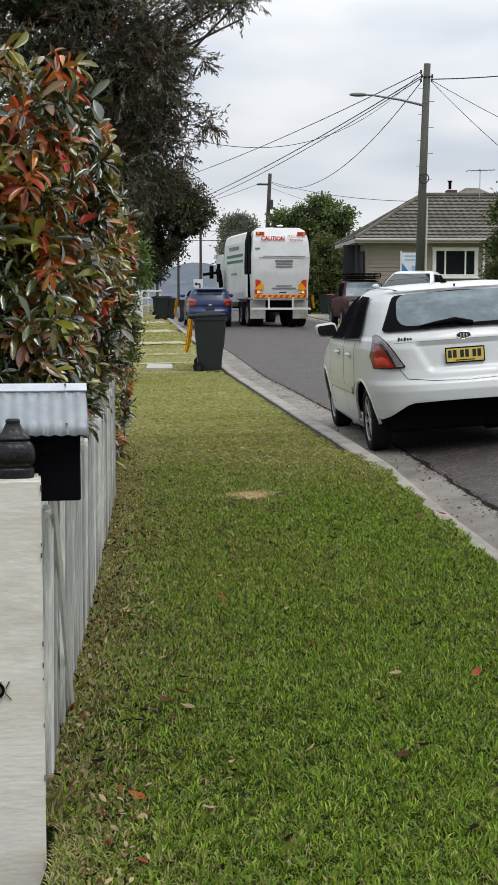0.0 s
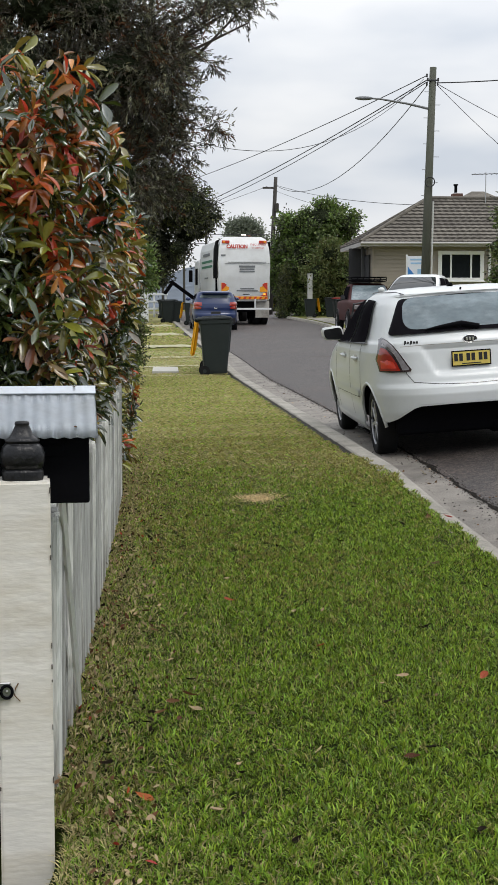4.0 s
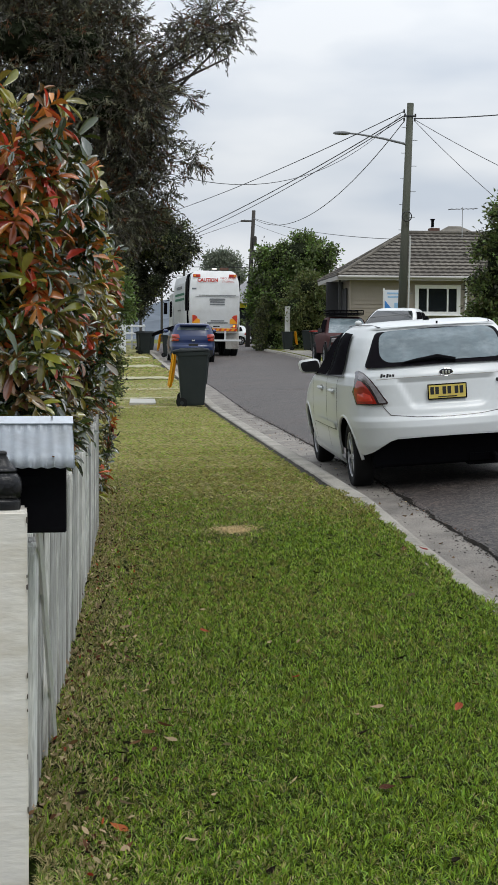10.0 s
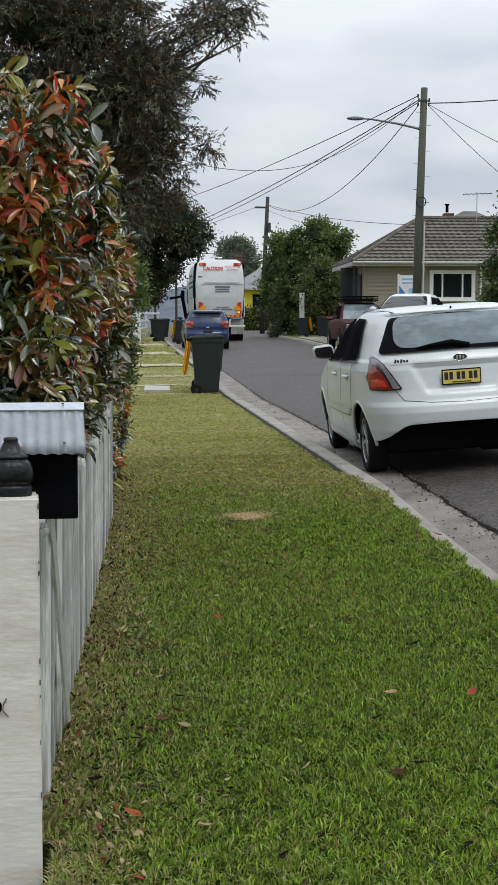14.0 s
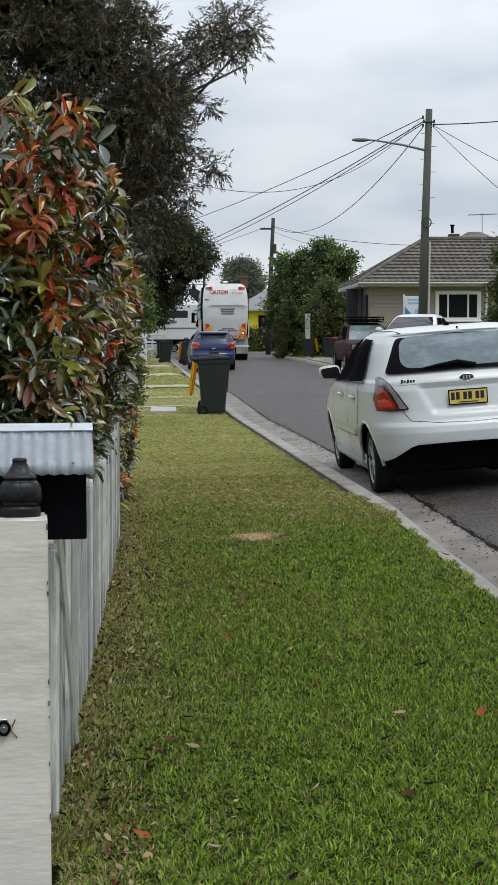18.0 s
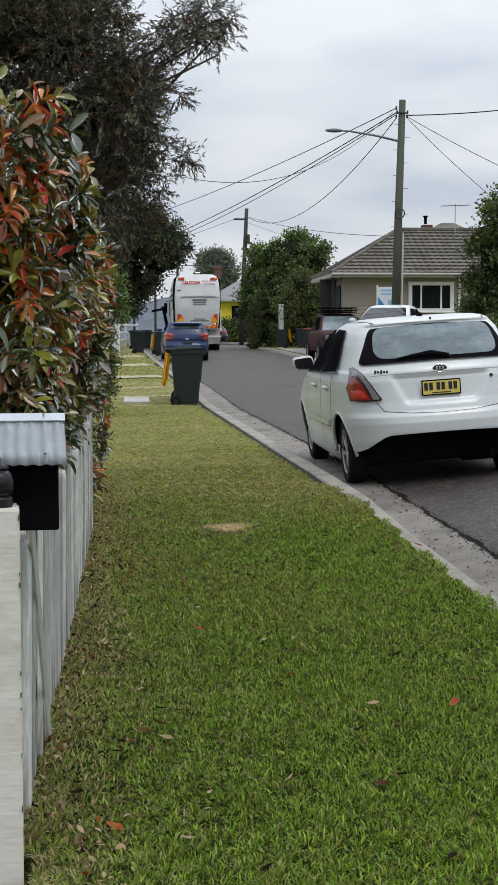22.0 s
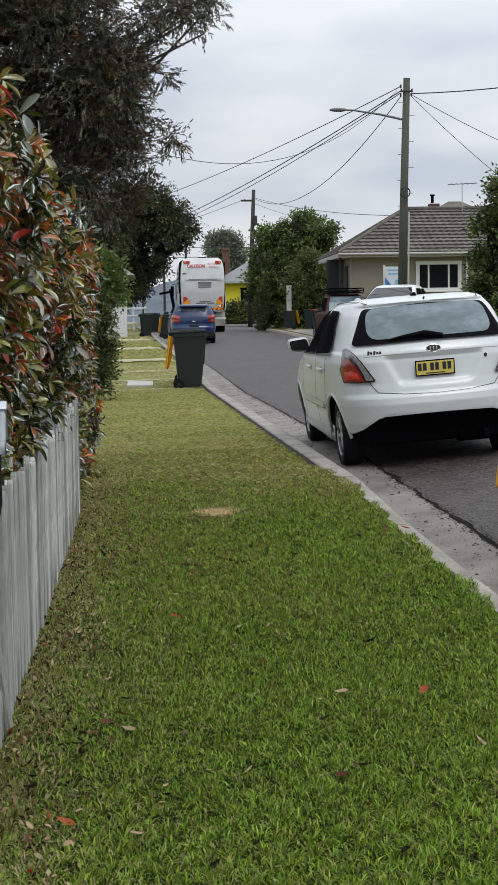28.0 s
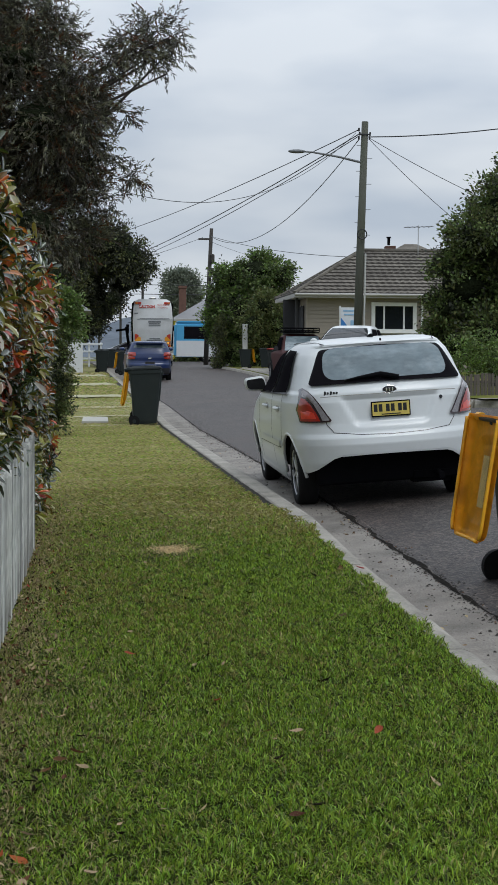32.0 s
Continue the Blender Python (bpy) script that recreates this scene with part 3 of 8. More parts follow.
LEAF, LEAF_T = leaf_shape()
PLAIN = np.array([(0, 0, 0), (0.20, 0.35, 0.05), (0.17, 0.70, 0.03), (0, 1, -0.06), (-0.17, 0.70, 0.03), (-0.20, 0.35, 0.05)])
PLAIN_T = np.array([(0, 1, 5), (1, 2, 5), (2, 4, 5), (2, 3, 4)])
SLIM = np.array([(0, 0, 0), (0.5, 0.45, 0.1), (0, 1, -0.1), (-0.5, 0.45, 0.1)])
SLIM_T = np.array([(0, 1, 2), (0, 2, 3)])


def turned(rng, n, droop=0.0, spread=1.0, ahead=None):
    """n random turns, as (n, 3, 3): columns are a leaf's across, along and normal."""
    along = rng.normal(size=(n, 3)) * spread
    if ahead is not None:
        along = along * 0.6 + np.asarray(ahead)
    along[:, 2] -= droop
    along /= np.linalg.norm(along, axis=1, keepdims=True)
    other = rng.normal(size=(n, 3))
    other[:, 2] += 1.2
    across = np.cross(along, other)
    across /= np.linalg.norm(across, axis=1, keepdims=True) + 1e-9
    return np.stack([across, along, np.cross(across, along)], -1)


def scatter(name, places, turns, sizes, shape, tris, mat_ids, materials, parent=None, width=1.0):
    """Leaves of one shape at many places, joined into one mesh."""
    n, k = len(places), len(shape)
    s = shape * np.array([width, 1, 1])
    v = np.einsum("nij,kj->nki", turns, s) * np.asarray(sizes)[:, None, None] + np.asarray(places)[:, None, :]
    f = (tris[None] + (np.arange(n) * k)[:, None, None]).reshape(-1, 3)
    ids = np.repeat(mat_ids, len(tris))
    return soup(name, v.reshape(-1, 3), [f], ids, materials, parent)


def in_ball(rng, n, shell=0.55):
    d = rng.normal(size=(n, 3))
    d /= np.linalg.norm(d, axis=1, keepdims=True)
    return d * (shell + (1 - shell) * rng.random((n, 1)) ** 0.7)


def road_z(y):
    return float(np.interp(y, ROAD_Y, ROAD_Z))


ROAD_Y = [0, 8, 12.8, 27, 56, 62, 70, 85, 109, 200]
ROAD_Z = [-0.06, -0.02, 0.03, -0.06, 0.34, 0.44, 0.57, 0.74, 0.92, 1.12]
KERB_Y = [-10, 0, 7, 9, 11, 13, 17, 25.6, 36, 43, 52, 62, 75, 85, 100]
KERB_X = [1.60, 1.57, 1.535, 1.53, 1.565, 1.485, 1.41, 1.26, 1.09, 0.92, 0.70, 0.45, 0.1, -0.3, -0.8]
EDGE_Y = [-10, 0, 8, 12, 18.7, 24, 36, 43, 52, 62, 75, 85, 100]
EDGE_X = [2.16, 2.15, 2.14, 2.11, 2.05, 1.99, 1.78, 1.56, 1.33, 1.08, 0.73, 0.33, -0.17]


def kerb_x(y):
    return float(np.interp(y, KERB_Y, KERB_X))


def asphalt_x(y):
    """Where the asphalt meets the concrete gutter."""
    return float(np.interp(y, EDGE_Y, EDGE_X))


def crown(x, y):
    """The cambered road surface."""
    k = min(max((x - asphalt_x(y)) / 2.5, 0.0), 2.0)
    return road_z(y) + float(np.interp(y, [0, 18, 45], [0.165, 0.165, 0.06])) * (1 - (1 - k) ** 2)


def turf_z(x, y):
    """Heights of the lawn for arrays of places: it sinks a little behind the kerb past the overgrown stretch."""
    edge = np.interp(y, KERB_Y, KERB_X)
    sunk = 0.042 * np.clip((x - edge + 0.45) / 0.42, 0, 1) * np.clip((y - 11.3) / 0.7, 0, 1)
    over = 0.012 * np.clip((x - edge + 0.10) / 0.10, 0, 1) * np.clip((10.6 - y) / 0.6, 0, 1)
    return np.interp(y, ROAD_Y, ROAD_Z) + 0.05 + 0.06 * np.clip((x + 0.35) / 2.1, 0, 1) - sunk + over


def lawn_z(x, y):
    dip = 0.14 * min(max((3.57 - y) / 0.06, 0.0), 1.0) * min(max((-0.27 - x) / 0.02, 0.0), 1.0)   # footing of the gate post
    return float(turf_z(x, y)) - dip


def lawn_edge(y):
    """The lawn's edge: grown over the kerb near the gate, cut back with a narrow trench further along."""
    return kerb_x(y) + float(np.interp(y, [10.6, 11.0, 11.4, 11.9, 14.0, 22.0], [0.055, 0.03, 0.0, -0.025, -0.02, -0.004])) + 0.018 * noise.noise((1.0, y * 2.1, 7.0))


# ---- ground, road, kerbs ----
def structure(name, bm, material, label, smooth=False):
    ob = part(name, bm, material, None, label, smooth)
    return tagged(ob, kind="structure")


def build_ground():
    ys = [-60, -20, -8] + [i * 2.0 for i in range(-2, 60)] + [130, 160, 220, 400, 900, 2400]
    xs = [-1500, -300, -60, -20, -8, -4, -1, 1, 4, 8, 14, 24, 60, 300, 1500]
    b = bmesh.new()
    rows = [[b.verts.new((x, y, road_z(y) - 0.14)) for x in xs] for y in ys]
    for r, s in zip(rows, rows[1:]):
        for k in range(len(xs) - 1):
            b.faces.new((r[k], r[k + 1], s[k + 1], s[k]))
    structure("ground", b, M["far_turf"], "flat grassy suburban ground reaching to the horizon", True)


def strip(y0, y1, step, left, right, dz, cross=6, wobble=0.0):
    """A sheet along the street between two edges left(y), right(y), at a height dz(x, y)."""
    n = max(1, int((y1 - y0) / step))

    def fn(u, v):
        y = y0 + (y1 - y0) * u
        x = left(y) + (right(y) - left(y)) * v
        z = dz(x, y) + (noise.noise((x * 1.3, y * 1.3, 0)) * wobble if wobble else 0)
        return (x, y, z)
    return grid_mesh(fn, n, cross)


def right_kerb_x(y):
    return float(np.interp(y, [-10, 34, 35.5, 36.5, 38, 40, 43, 48, 55, 64, 75, 80, 84, 88, 90], [60, 60, 16, 12.4, 10.2, 8.9, 7.9, 7.35, 7.15, 7.2, 7.05, 6.9, 7.4, 9.5, 60]))


def build_road():
    b = strip(-12, 100, 0.5, lambda y: asphalt_x(y) - 0.01, lambda y: 9.5 if y > 34 else 26.0, crown, 28)
    structure("road", b, M["asphalt"], "worn dark grey asphalt street, damp near the gutter", True)
    b = grid_mesh(lambda u, v: (-90 + 180 * u, 98 + 16 * v, road_z(98 + 16 * v) + 0.03), 20, 4)
    structure("cross_road", b, M["asphalt"], "asphalt cross street at the far end")
    b = grid_mesh(lambda u, v: (8.8 + 60 * u, 24 + 11.6 * v, road_z(24 + 11.6 * v) + 0.012), 20, 6)
    structure("side_road", b, M["asphalt"], "asphalt mouth of a side street")
    # concrete gutter beside the kerb
    b = strip(-12, 92, 0.2, lambda y: kerb_x(y) + 0.19, lambda y: asphalt_x(y) + 0.012 * noise.noise((0, y * 3.0, 4)),
              lambda x, y: road_z(y) + 0.016 - 0.02 * max(0, 1 - abs(x - kerb_x(y) - 0.32) / 0.2), 8)
    structure("gutter", b, M["gutter"], "pale stained concrete gutter with leaf dirt")


def build_road_edge():
    """A dark ragged line of dirt where the asphalt meets the gutter."""
    b = bmesh.new()
    rng = random.Random(4)
    last = None
    y = 4.0
    while y < 60:
        w = 0.006 + 0.048 * max(0, 0.6 * noise.noise((0, y * 1.7, 2)) + 0.22 + 0.5 * noise.noise((3, y * 6.0, 1))) * (1.0 if y < 16 else 0.5)
        c = asphalt_x(y) + 0.01 + 0.03 * noise.noise((5, y * 2.3, 0)) + rng.uniform(-0.008, 0.008)
        pair = (b.verts.new((c - w, y, max(road_z(y) + 0.02, crown(c - w, y) + 0.004))), b.verts.new((c + w, y, max(road_z(y) + 0.02, crown(c + w, y) + 0.004))))
        if last:
            b.faces.new((last[0], last[1], pair[1], pair[0]))
        last = pair
        y += 0.06
    structure("road_edge", b, M["crack"], "dark ragged crack along the gutter")


def kerb_stone(x0, y0, x1, y1, z0, z1, width, high, side=1):
    """One kerb length with a sloped, rounded road face."""
    d = Vector((x1 - x0, y1 - y0, 0)).normalized()
    o = Vector((d.y, -d.x, 0)) * side
    prof = [(0, -0.12), (0, high - 0.01), (0.012, high), (width - 0.06, high), (width - 0.025, high - 0.012),
            (width - 0.008, high - 0.04), (width + 0.03, -0.0), (width + 0.03, -0.12)]
    b = bmesh.new()
    ends = []
    for (x, y, z) in ((x0, y0, z0), (x1, y1, z1)):
        ends.append([b.verts.new(Vector((x, y, z)) + o * a + Vector((0, 0, h))) for a, h in prof])
    n = len(prof)
    for k in range(n - 1):
        b.faces.new((ends[0][k], ends[0][k + 1], ends[1][k + 1], ends[1][k]))
    b.faces.new(ends[0][::-1])
    b.faces.new(ends[1])
    bmesh.ops.recalc_face_normals(b, faces=b.faces)
    return b


def build_kerbs():
    kerb = tagged(new("kerb_left"), "pale grey concrete kerb along the mown verge", kind="structure")
    y = -6.0
    while y < 92:
        step = 2.4
        b = kerb_stone(kerb_x(y + 0.008), y + 0.008, kerb_x(y + step - 0.008), y + step - 0.008, road_z(y), road_z(y + step), 0.19, 0.115)
        part("kerb_length", b, M["concrete"], kerb)
        y += step
    kerb = tagged(new("kerb_right"), "concrete kerb curving round the corner of the side street", kind="structure")
    ys = [35.5, 36.0, 36.5, 37.2, 38, 39, 40, 41.5, 43, 45, 48, 51, 55, 59, 64, 69, 75, 80]
    pts = [(right_kerb_x(y), y) for y in ys]
    pts = [(40, 35.0), (28, 35.2)] + pts
    for (xa, ya), (xb, yb) in zip(pts, pts[1:]):
        part("kerb_length", kerb_stone(xa, ya, xb, yb, road_z(ya), road_z(yb), 0.19, 0.115, -1), M["concrete"], kerb)


def build_edge_soil():
    """Dark soil in the trench between the cut lawn and the kerb."""
    def fn(u, v):
        y = 11.7 + 50 * u * u * (0.35 + 0.65 * u)
        x0, x1 = kerb_x(y) - 0.09, kerb_x(y) - 0.002
        z = road_z(y) + (0.030, 0.045, 0.060, 0.088)[round(v * 3)] + 0.010 * noise.noise((v * 3, y * 6, 2))
        return (x0 + (x1 - x0) * v ** 0.6, y, z + 0.012 * v)
    structure("edge_soil", grid_mesh(fn, 260, 3), M["dirt"], "dark soil trench along the kerb", True)


def build_verges():
    b = strip(-4, 14, 0.08, lambda y: -0.9, lawn_edge, lawn_z, 56, 0.003)
    structure("lawn_near", b, M["verge_turf"], "mown green buffalo grass verge with dry straw patches", True)
    b = strip(14, 98, 0.3, lambda y: -0.9 if y < 20 else -12, lambda y: lawn_edge(y) if y < 40 else kerb_x(y), lawn_z, 40, 0.005)
    structure("lawn_far", b, M["verge_turf"], "paler mown grass verge further along the street", True)
    b = strip(-4, 20, 0.6, lambda y: -30, lambda y: -0.9, lambda x, y: lawn_z(-0.4, y), 6)
    structure("yard_ground", b, M["soil"], "bare soil of the yard behind the fence")
    b = strip(35.6, 88, 0.6, lambda y: right_kerb_x(y) + 0.0, lambda y: 60, lambda x, y: road_z(y) + 0.11 + 0.02 * min(max(x - 8, 0), 12), 24)
    structure("verge_right", b, M["far_turf"], "grass verge and front yards across the street", True)
    # footpath on the corner and the driveway with the bins
    b = grid_mesh(lambda u, v: (10.2 + 30 * u, 37.4 + 1.3 * v, road_z(38) + 0.175 + 0.02 * min(max(8.2 + 30 * u - 8, 0), 12) - 0.03), 24, 2)
    structure("footpath", b, M["concrete"], "concrete footpath across the corner verge")
    b = strip(62, 75, 0.5, lambda y: right_kerb_x(y) + 0.12, lambda y: 9.6, lambda x, y: road_z(y) + 0.13 + 0.02 * min(max(x - 8, 0), 12), 4)
    structure("driveway", b, M["concrete"], "pale concrete driveway crossing with bins")
    # a concrete slab and pale strips of dry clippings across the left verge
    b = box(0.52, 1.9, 0.07, (-0.02, 29.1, lawn_z(0, 28.9) + 0.012), 0.01)
    structure("paving_slab", b, M["slab"], "pale concrete slab set in the verge")
    for y0, wide, x0, x1 in ((27.42, 0.20, -0.9, 0.62), (30.6, 0.5, -0.5, 0.9), (34.6, 0.9, -0.8, 0.9), (40.6, 2.2, -1.5, 0.72), (50.6, 3.6, -1.7, 0.55), (61.5, 4.5, -1.7, 0.3)):
        def ragged(u, v):
            x = x0 + (x1 - x0) * u
            k = (0.35 + 0.65 * min(1.0, 6 * u, 6 * (1 - u))) * (0.75 + 0.7 * noise.noise((x * 3.1, y0, 0.5)) + 0.5 * noise.noise((x * 9.0, y0, 1.5)))
            y = y0 + 0.25 * noise.noise((x * 0.7, y0, 3)) * wide + (v - 0.5) * wide * k
            return (x, y, lawn_z(x, y) + (0.016 if y0 < 36 else 0.035))
        structure("clippings_strip", grid_mesh(ragged, 60, 3), M["straw"], "pale strip of dry grass clippings on the verge")


def build_grass():
    """Grass blades of the near verge, thinning with distance, with dry straw along the fence."""
    rng = np.random.default_rng(11)
    n = 640000
    y = 2.5 + 15.0 * rng.random(n) ** 1.75
    kx = np.interp(y, KERB_Y, KERB_X)
    x = -0.37 + (kx + 0.37 + np.interp(y, [10.6, 11.0, 11.4, 11.9], [0.075, 0.04, 0.0, -0.015]) + 0.02 * np.sin(y * 5.1) + 0.015 * np.sin(y * 13.7)) * rng.random(n)
    near_fence = np.exp(-np.maximum(x + 0.34, 0) / 0.21)
    patch = np.array([noise.noise((a * 0.9, b * 0.55, 3.0)) for a, b in zip(x[::8], y[::8])]).repeat(8)[:n]
    patch = np.sin(x * 2.3 + 1.1 * np.sin(y * 0.9)) * np.sin(y * 0.7 + 0.8 * np.sin(x * 1.9)) * 0.8 + 0.15 * patch
    patch_local = np.exp(-(((x - 0.60) / 0.16) ** 2 + ((y - 9.3) / 0.26) ** 2))
    dry_p = np.clip(0.06 + 1.15 * near_fence + 0.28 * np.clip(patch, 0, 1) + 0.03 * np.clip(y - 7.5, 0, 6), 0, 0.75) + 0.9 * patch_local
    dry = rng.random(n) < dry_p
    keep = rng.random(n) > np.maximum(0.5 * patch_local, np.clip((y - 9.0) / 9.0, 0, 1))
    keep &= ~((x < -0.262) & (y < 3.58))
    x, y, dry = x[keep], y[keep], dry[keep]
    n = len(x)
    z = turf_z(x, y) - 0.009
    far = np.clip((y - 5) / 12, 0, 1)
    size = (0.018 + 0.021 * rng.random(n)) * np.where(dry, 0.95, 1.0)
    # tufts: blades of one clump share their height and lean
    wide = 1.0 + np.round(3.0 * far)
    cell = np.floor((x + 0.004 * np.sin(y * 40)) / (0.013 * wide)) * 127.1 + np.floor((y + 0.01 * np.sin(x * 60)) / (0.028 * wide)) * 311.7
    h1, h2, h3 = (np.abs(np.sin(cell * k) * 43758.5453) % 1.0 for k in (1.0, 1.7, 2.3))
    size = size * (0.38 + 1.15 * h1)
    lean = rng.normal(size=(n, 2)) * 0.42 + np.stack([h2 - 0.5, h3 - 0.5], 1) * 0.25
    along = np.stack([lean[:, 0], lean[:, 1], np.ones(n) * np.where(dry, 0.5, 1.0)], 1)
    along /= np.linalg.norm(along, axis=1, keepdims=True)
    a = rng.random(n) * 6.283
    across = np.stack([np.cos(a), np.sin(a), np.zeros(n)], 1)
    w = ((0.0015 + 0.0011 * rng.random(n)) * (1 + 1.4 * far))[:, None]
    base = np.stack([x, y, z], 1)
    bend = along * size[:, None]
    tip = base + bend * 1.0 + np.stack([lean[:, 0], lean[:, 1], -0.5 * np.ones(n)], 1) * size[:, None] * 0.35
    mid = base + bend * 0.6
    v = np.stack([base, mid + across * w, tip, mid - across * w], 1).reshape(-1, 3)
    quads = (np.arange(n) * 4)[:, None] + np.array([[0, 1, 2, 3]])
    pick = np.where(rng.random(n) < 0.6, h3, rng.random(n))
    kind = np.where(dry, 1, np.where(pick < np.clip(0.02 + 0.12 * (y - 6.5) + 0.25 * np.sin(x * 2.1 + y), 0.06, 0.85), 2, 0))
    ob = soup("grass", v, [quads], kind, [M["blade"], M["dry_blade"], M["mid_blade"]])
    tagged(ob, "short mown green buffalo grass blades with straw-coloured ones", "grass", kind="stuff")


def build_far_grass():
    """Flat dry blades that carry the lawn on, sparser with distance, in mown streaks across the verge."""
    rng = np.random.default_rng(12)
    n = 170000
    y = 9.2 + 20.8 * rng.random(n) ** 1.2
    kx = np.interp(y, KERB_Y, KERB_X) - 0.04
    x = -0.9 + (kx + 0.9) * rng.random(n)
    streak = np.sin(y * 7.0 + 1.5 * np.sin(x * 1.7 + y)) * 0.5 + np.sin(y * 2.3 + 0.6 * x) * 0.5
    keep = rng.random(n) < np.clip((y - 9.2) / 6.0, 0, 1) ** 1.5 * (0.55 + 0.4 * streak) * np.clip((31 - y) / 9, 0.15, 1)
    x, y, streak = x[keep], y[keep], streak[keep]
    # coarser tufts further along, up to the far bins
    k = 42000
    y2 = 27.0 + 38.0 * rng.random(k) ** 1.2
    x2 = -2.4 + (np.interp(y2, KERB_Y, KERB_X) + 2.4) * rng.random(k)
    s2 = np.sin(y2 * 1.9 + 0.9 * np.sin(x2 * 0.8 + y2 * 0.3)) * 0.6 + np.sin(y2 * 0.8 + x2 * 0.4) * 0.5
    bald = (np.abs(y2 - 40.6) < 0.9) | (np.abs(y2 - 50.6) < 1.4) | (np.abs(y2 - 61.5) < 1.8)
    some = (rng.random(k) < 0.55 + 0.4 * s2) & ~(bald & (x2 > -1.7))
    x, y, streak = np.concatenate([x, x2[some]]), np.concatenate([y, y2[some]]), np.concatenate([streak, s2[some]])
    # the same lawn carries on behind the gate
    y3 = -3.8 + 6.35 * rng.random(120000)
    x3 = -0.88 + (np.interp(y3, KERB_Y, KERB_X) + 0.88) * rng.random(120000)
    x, y, streak = np.concatenate([x, x3]), np.concatenate([y, y3]), np.concatenate([streak, np.full(120000, -0.9)])
    # a pale worn patch on the near lawn
    m = 420
    q, r = rng.random(m) * 6.28, rng.random(m) ** 0.7 * (0.8 + 0.5 * rng.random(m))
    x = np.concatenate([x, 0.60 + (0.12 + 0.03 * np.sin(3 * q)) * r * np.cos(q)])
    y = np.concatenate([y, 9.30 + (0.19 + 0.05 * np.sin(2 * q + 1)) * r * np.sin(q)])
    streak = np.concatenate([streak, np.zeros(m)])
    n = len(x)
    bare = np.arange(n) >= n - m
    dry = rng.random(n) < np.clip(0.30 + 0.22 * streak + 0.25 * (y > 27) * (streak > 0.1), 0.05, 0.9)
    z = turf_z(x, y) + 0.004 * bare
    a = rng.normal(size=n) * 0.5
    along = np.stack([np.cos(a), np.sin(a), 0.35 + 0.4 * rng.random(n)], 1)
    along[rng.random(n) < 0.5, 0] *= -1
    coarse = np.clip((y - 20) / 11, 1.0, 3.2)
    size = ((0.03 + 0.035 * rng.random(n)) * coarse * np.where(bare, 0.45, 1.0))[:, None]
    w = ((0.002 + 0.003 * rng.random(n)) * coarse)[:, None]
    across = np.stack([np.zeros(n), 0.5 * np.ones(n), 0.85 * np.ones(n)], 1)
    base = np.stack([x, y, z], 1)
    mid = base + along * size * 0.6
    tip = base + along * size * np.array([1, 1, 0.7])
    v = np.stack([base, mid + across * w, tip, mid - across * w], 1).reshape(-1, 3)
    o = (np.arange(n) * 4)[:, None]
    kind = np.where(dry, 1, np.where(rng.random(n) < np.where(y > 27, 0.4, np.where(y < 3, 0.9, 0.35)), 2, 0))
    kind = np.where(bare, 3, kind)
    ob = soup("dry_grass", v, [o + np.array([[0, 1, 2, 3]])], kind, [M["mid_blade"], M["dry_blade"], M["blade"], M["pale_straw"]])
    tagged(ob, "paler mown grass with dry straw streaks along the verge", "grass", kind="stuff")


def leaf_data(name, material, curl=0.1, size=1.0, width=1.0):
    b = bmesh.new()
    vs = [b.verts.new((p[0] * size * width, p[1] * size, (p[2] + curl * (p[1] - 0.5) ** 2 * 2) * size)) for p in LEAF]
    for t in LEAF_T:
        b.faces.new([vs[i] for i in t])
    me = bpy.data.meshes.new(name)
    b.to_mesh(me)
    b.free()
    me.materials.append(material)
    return me


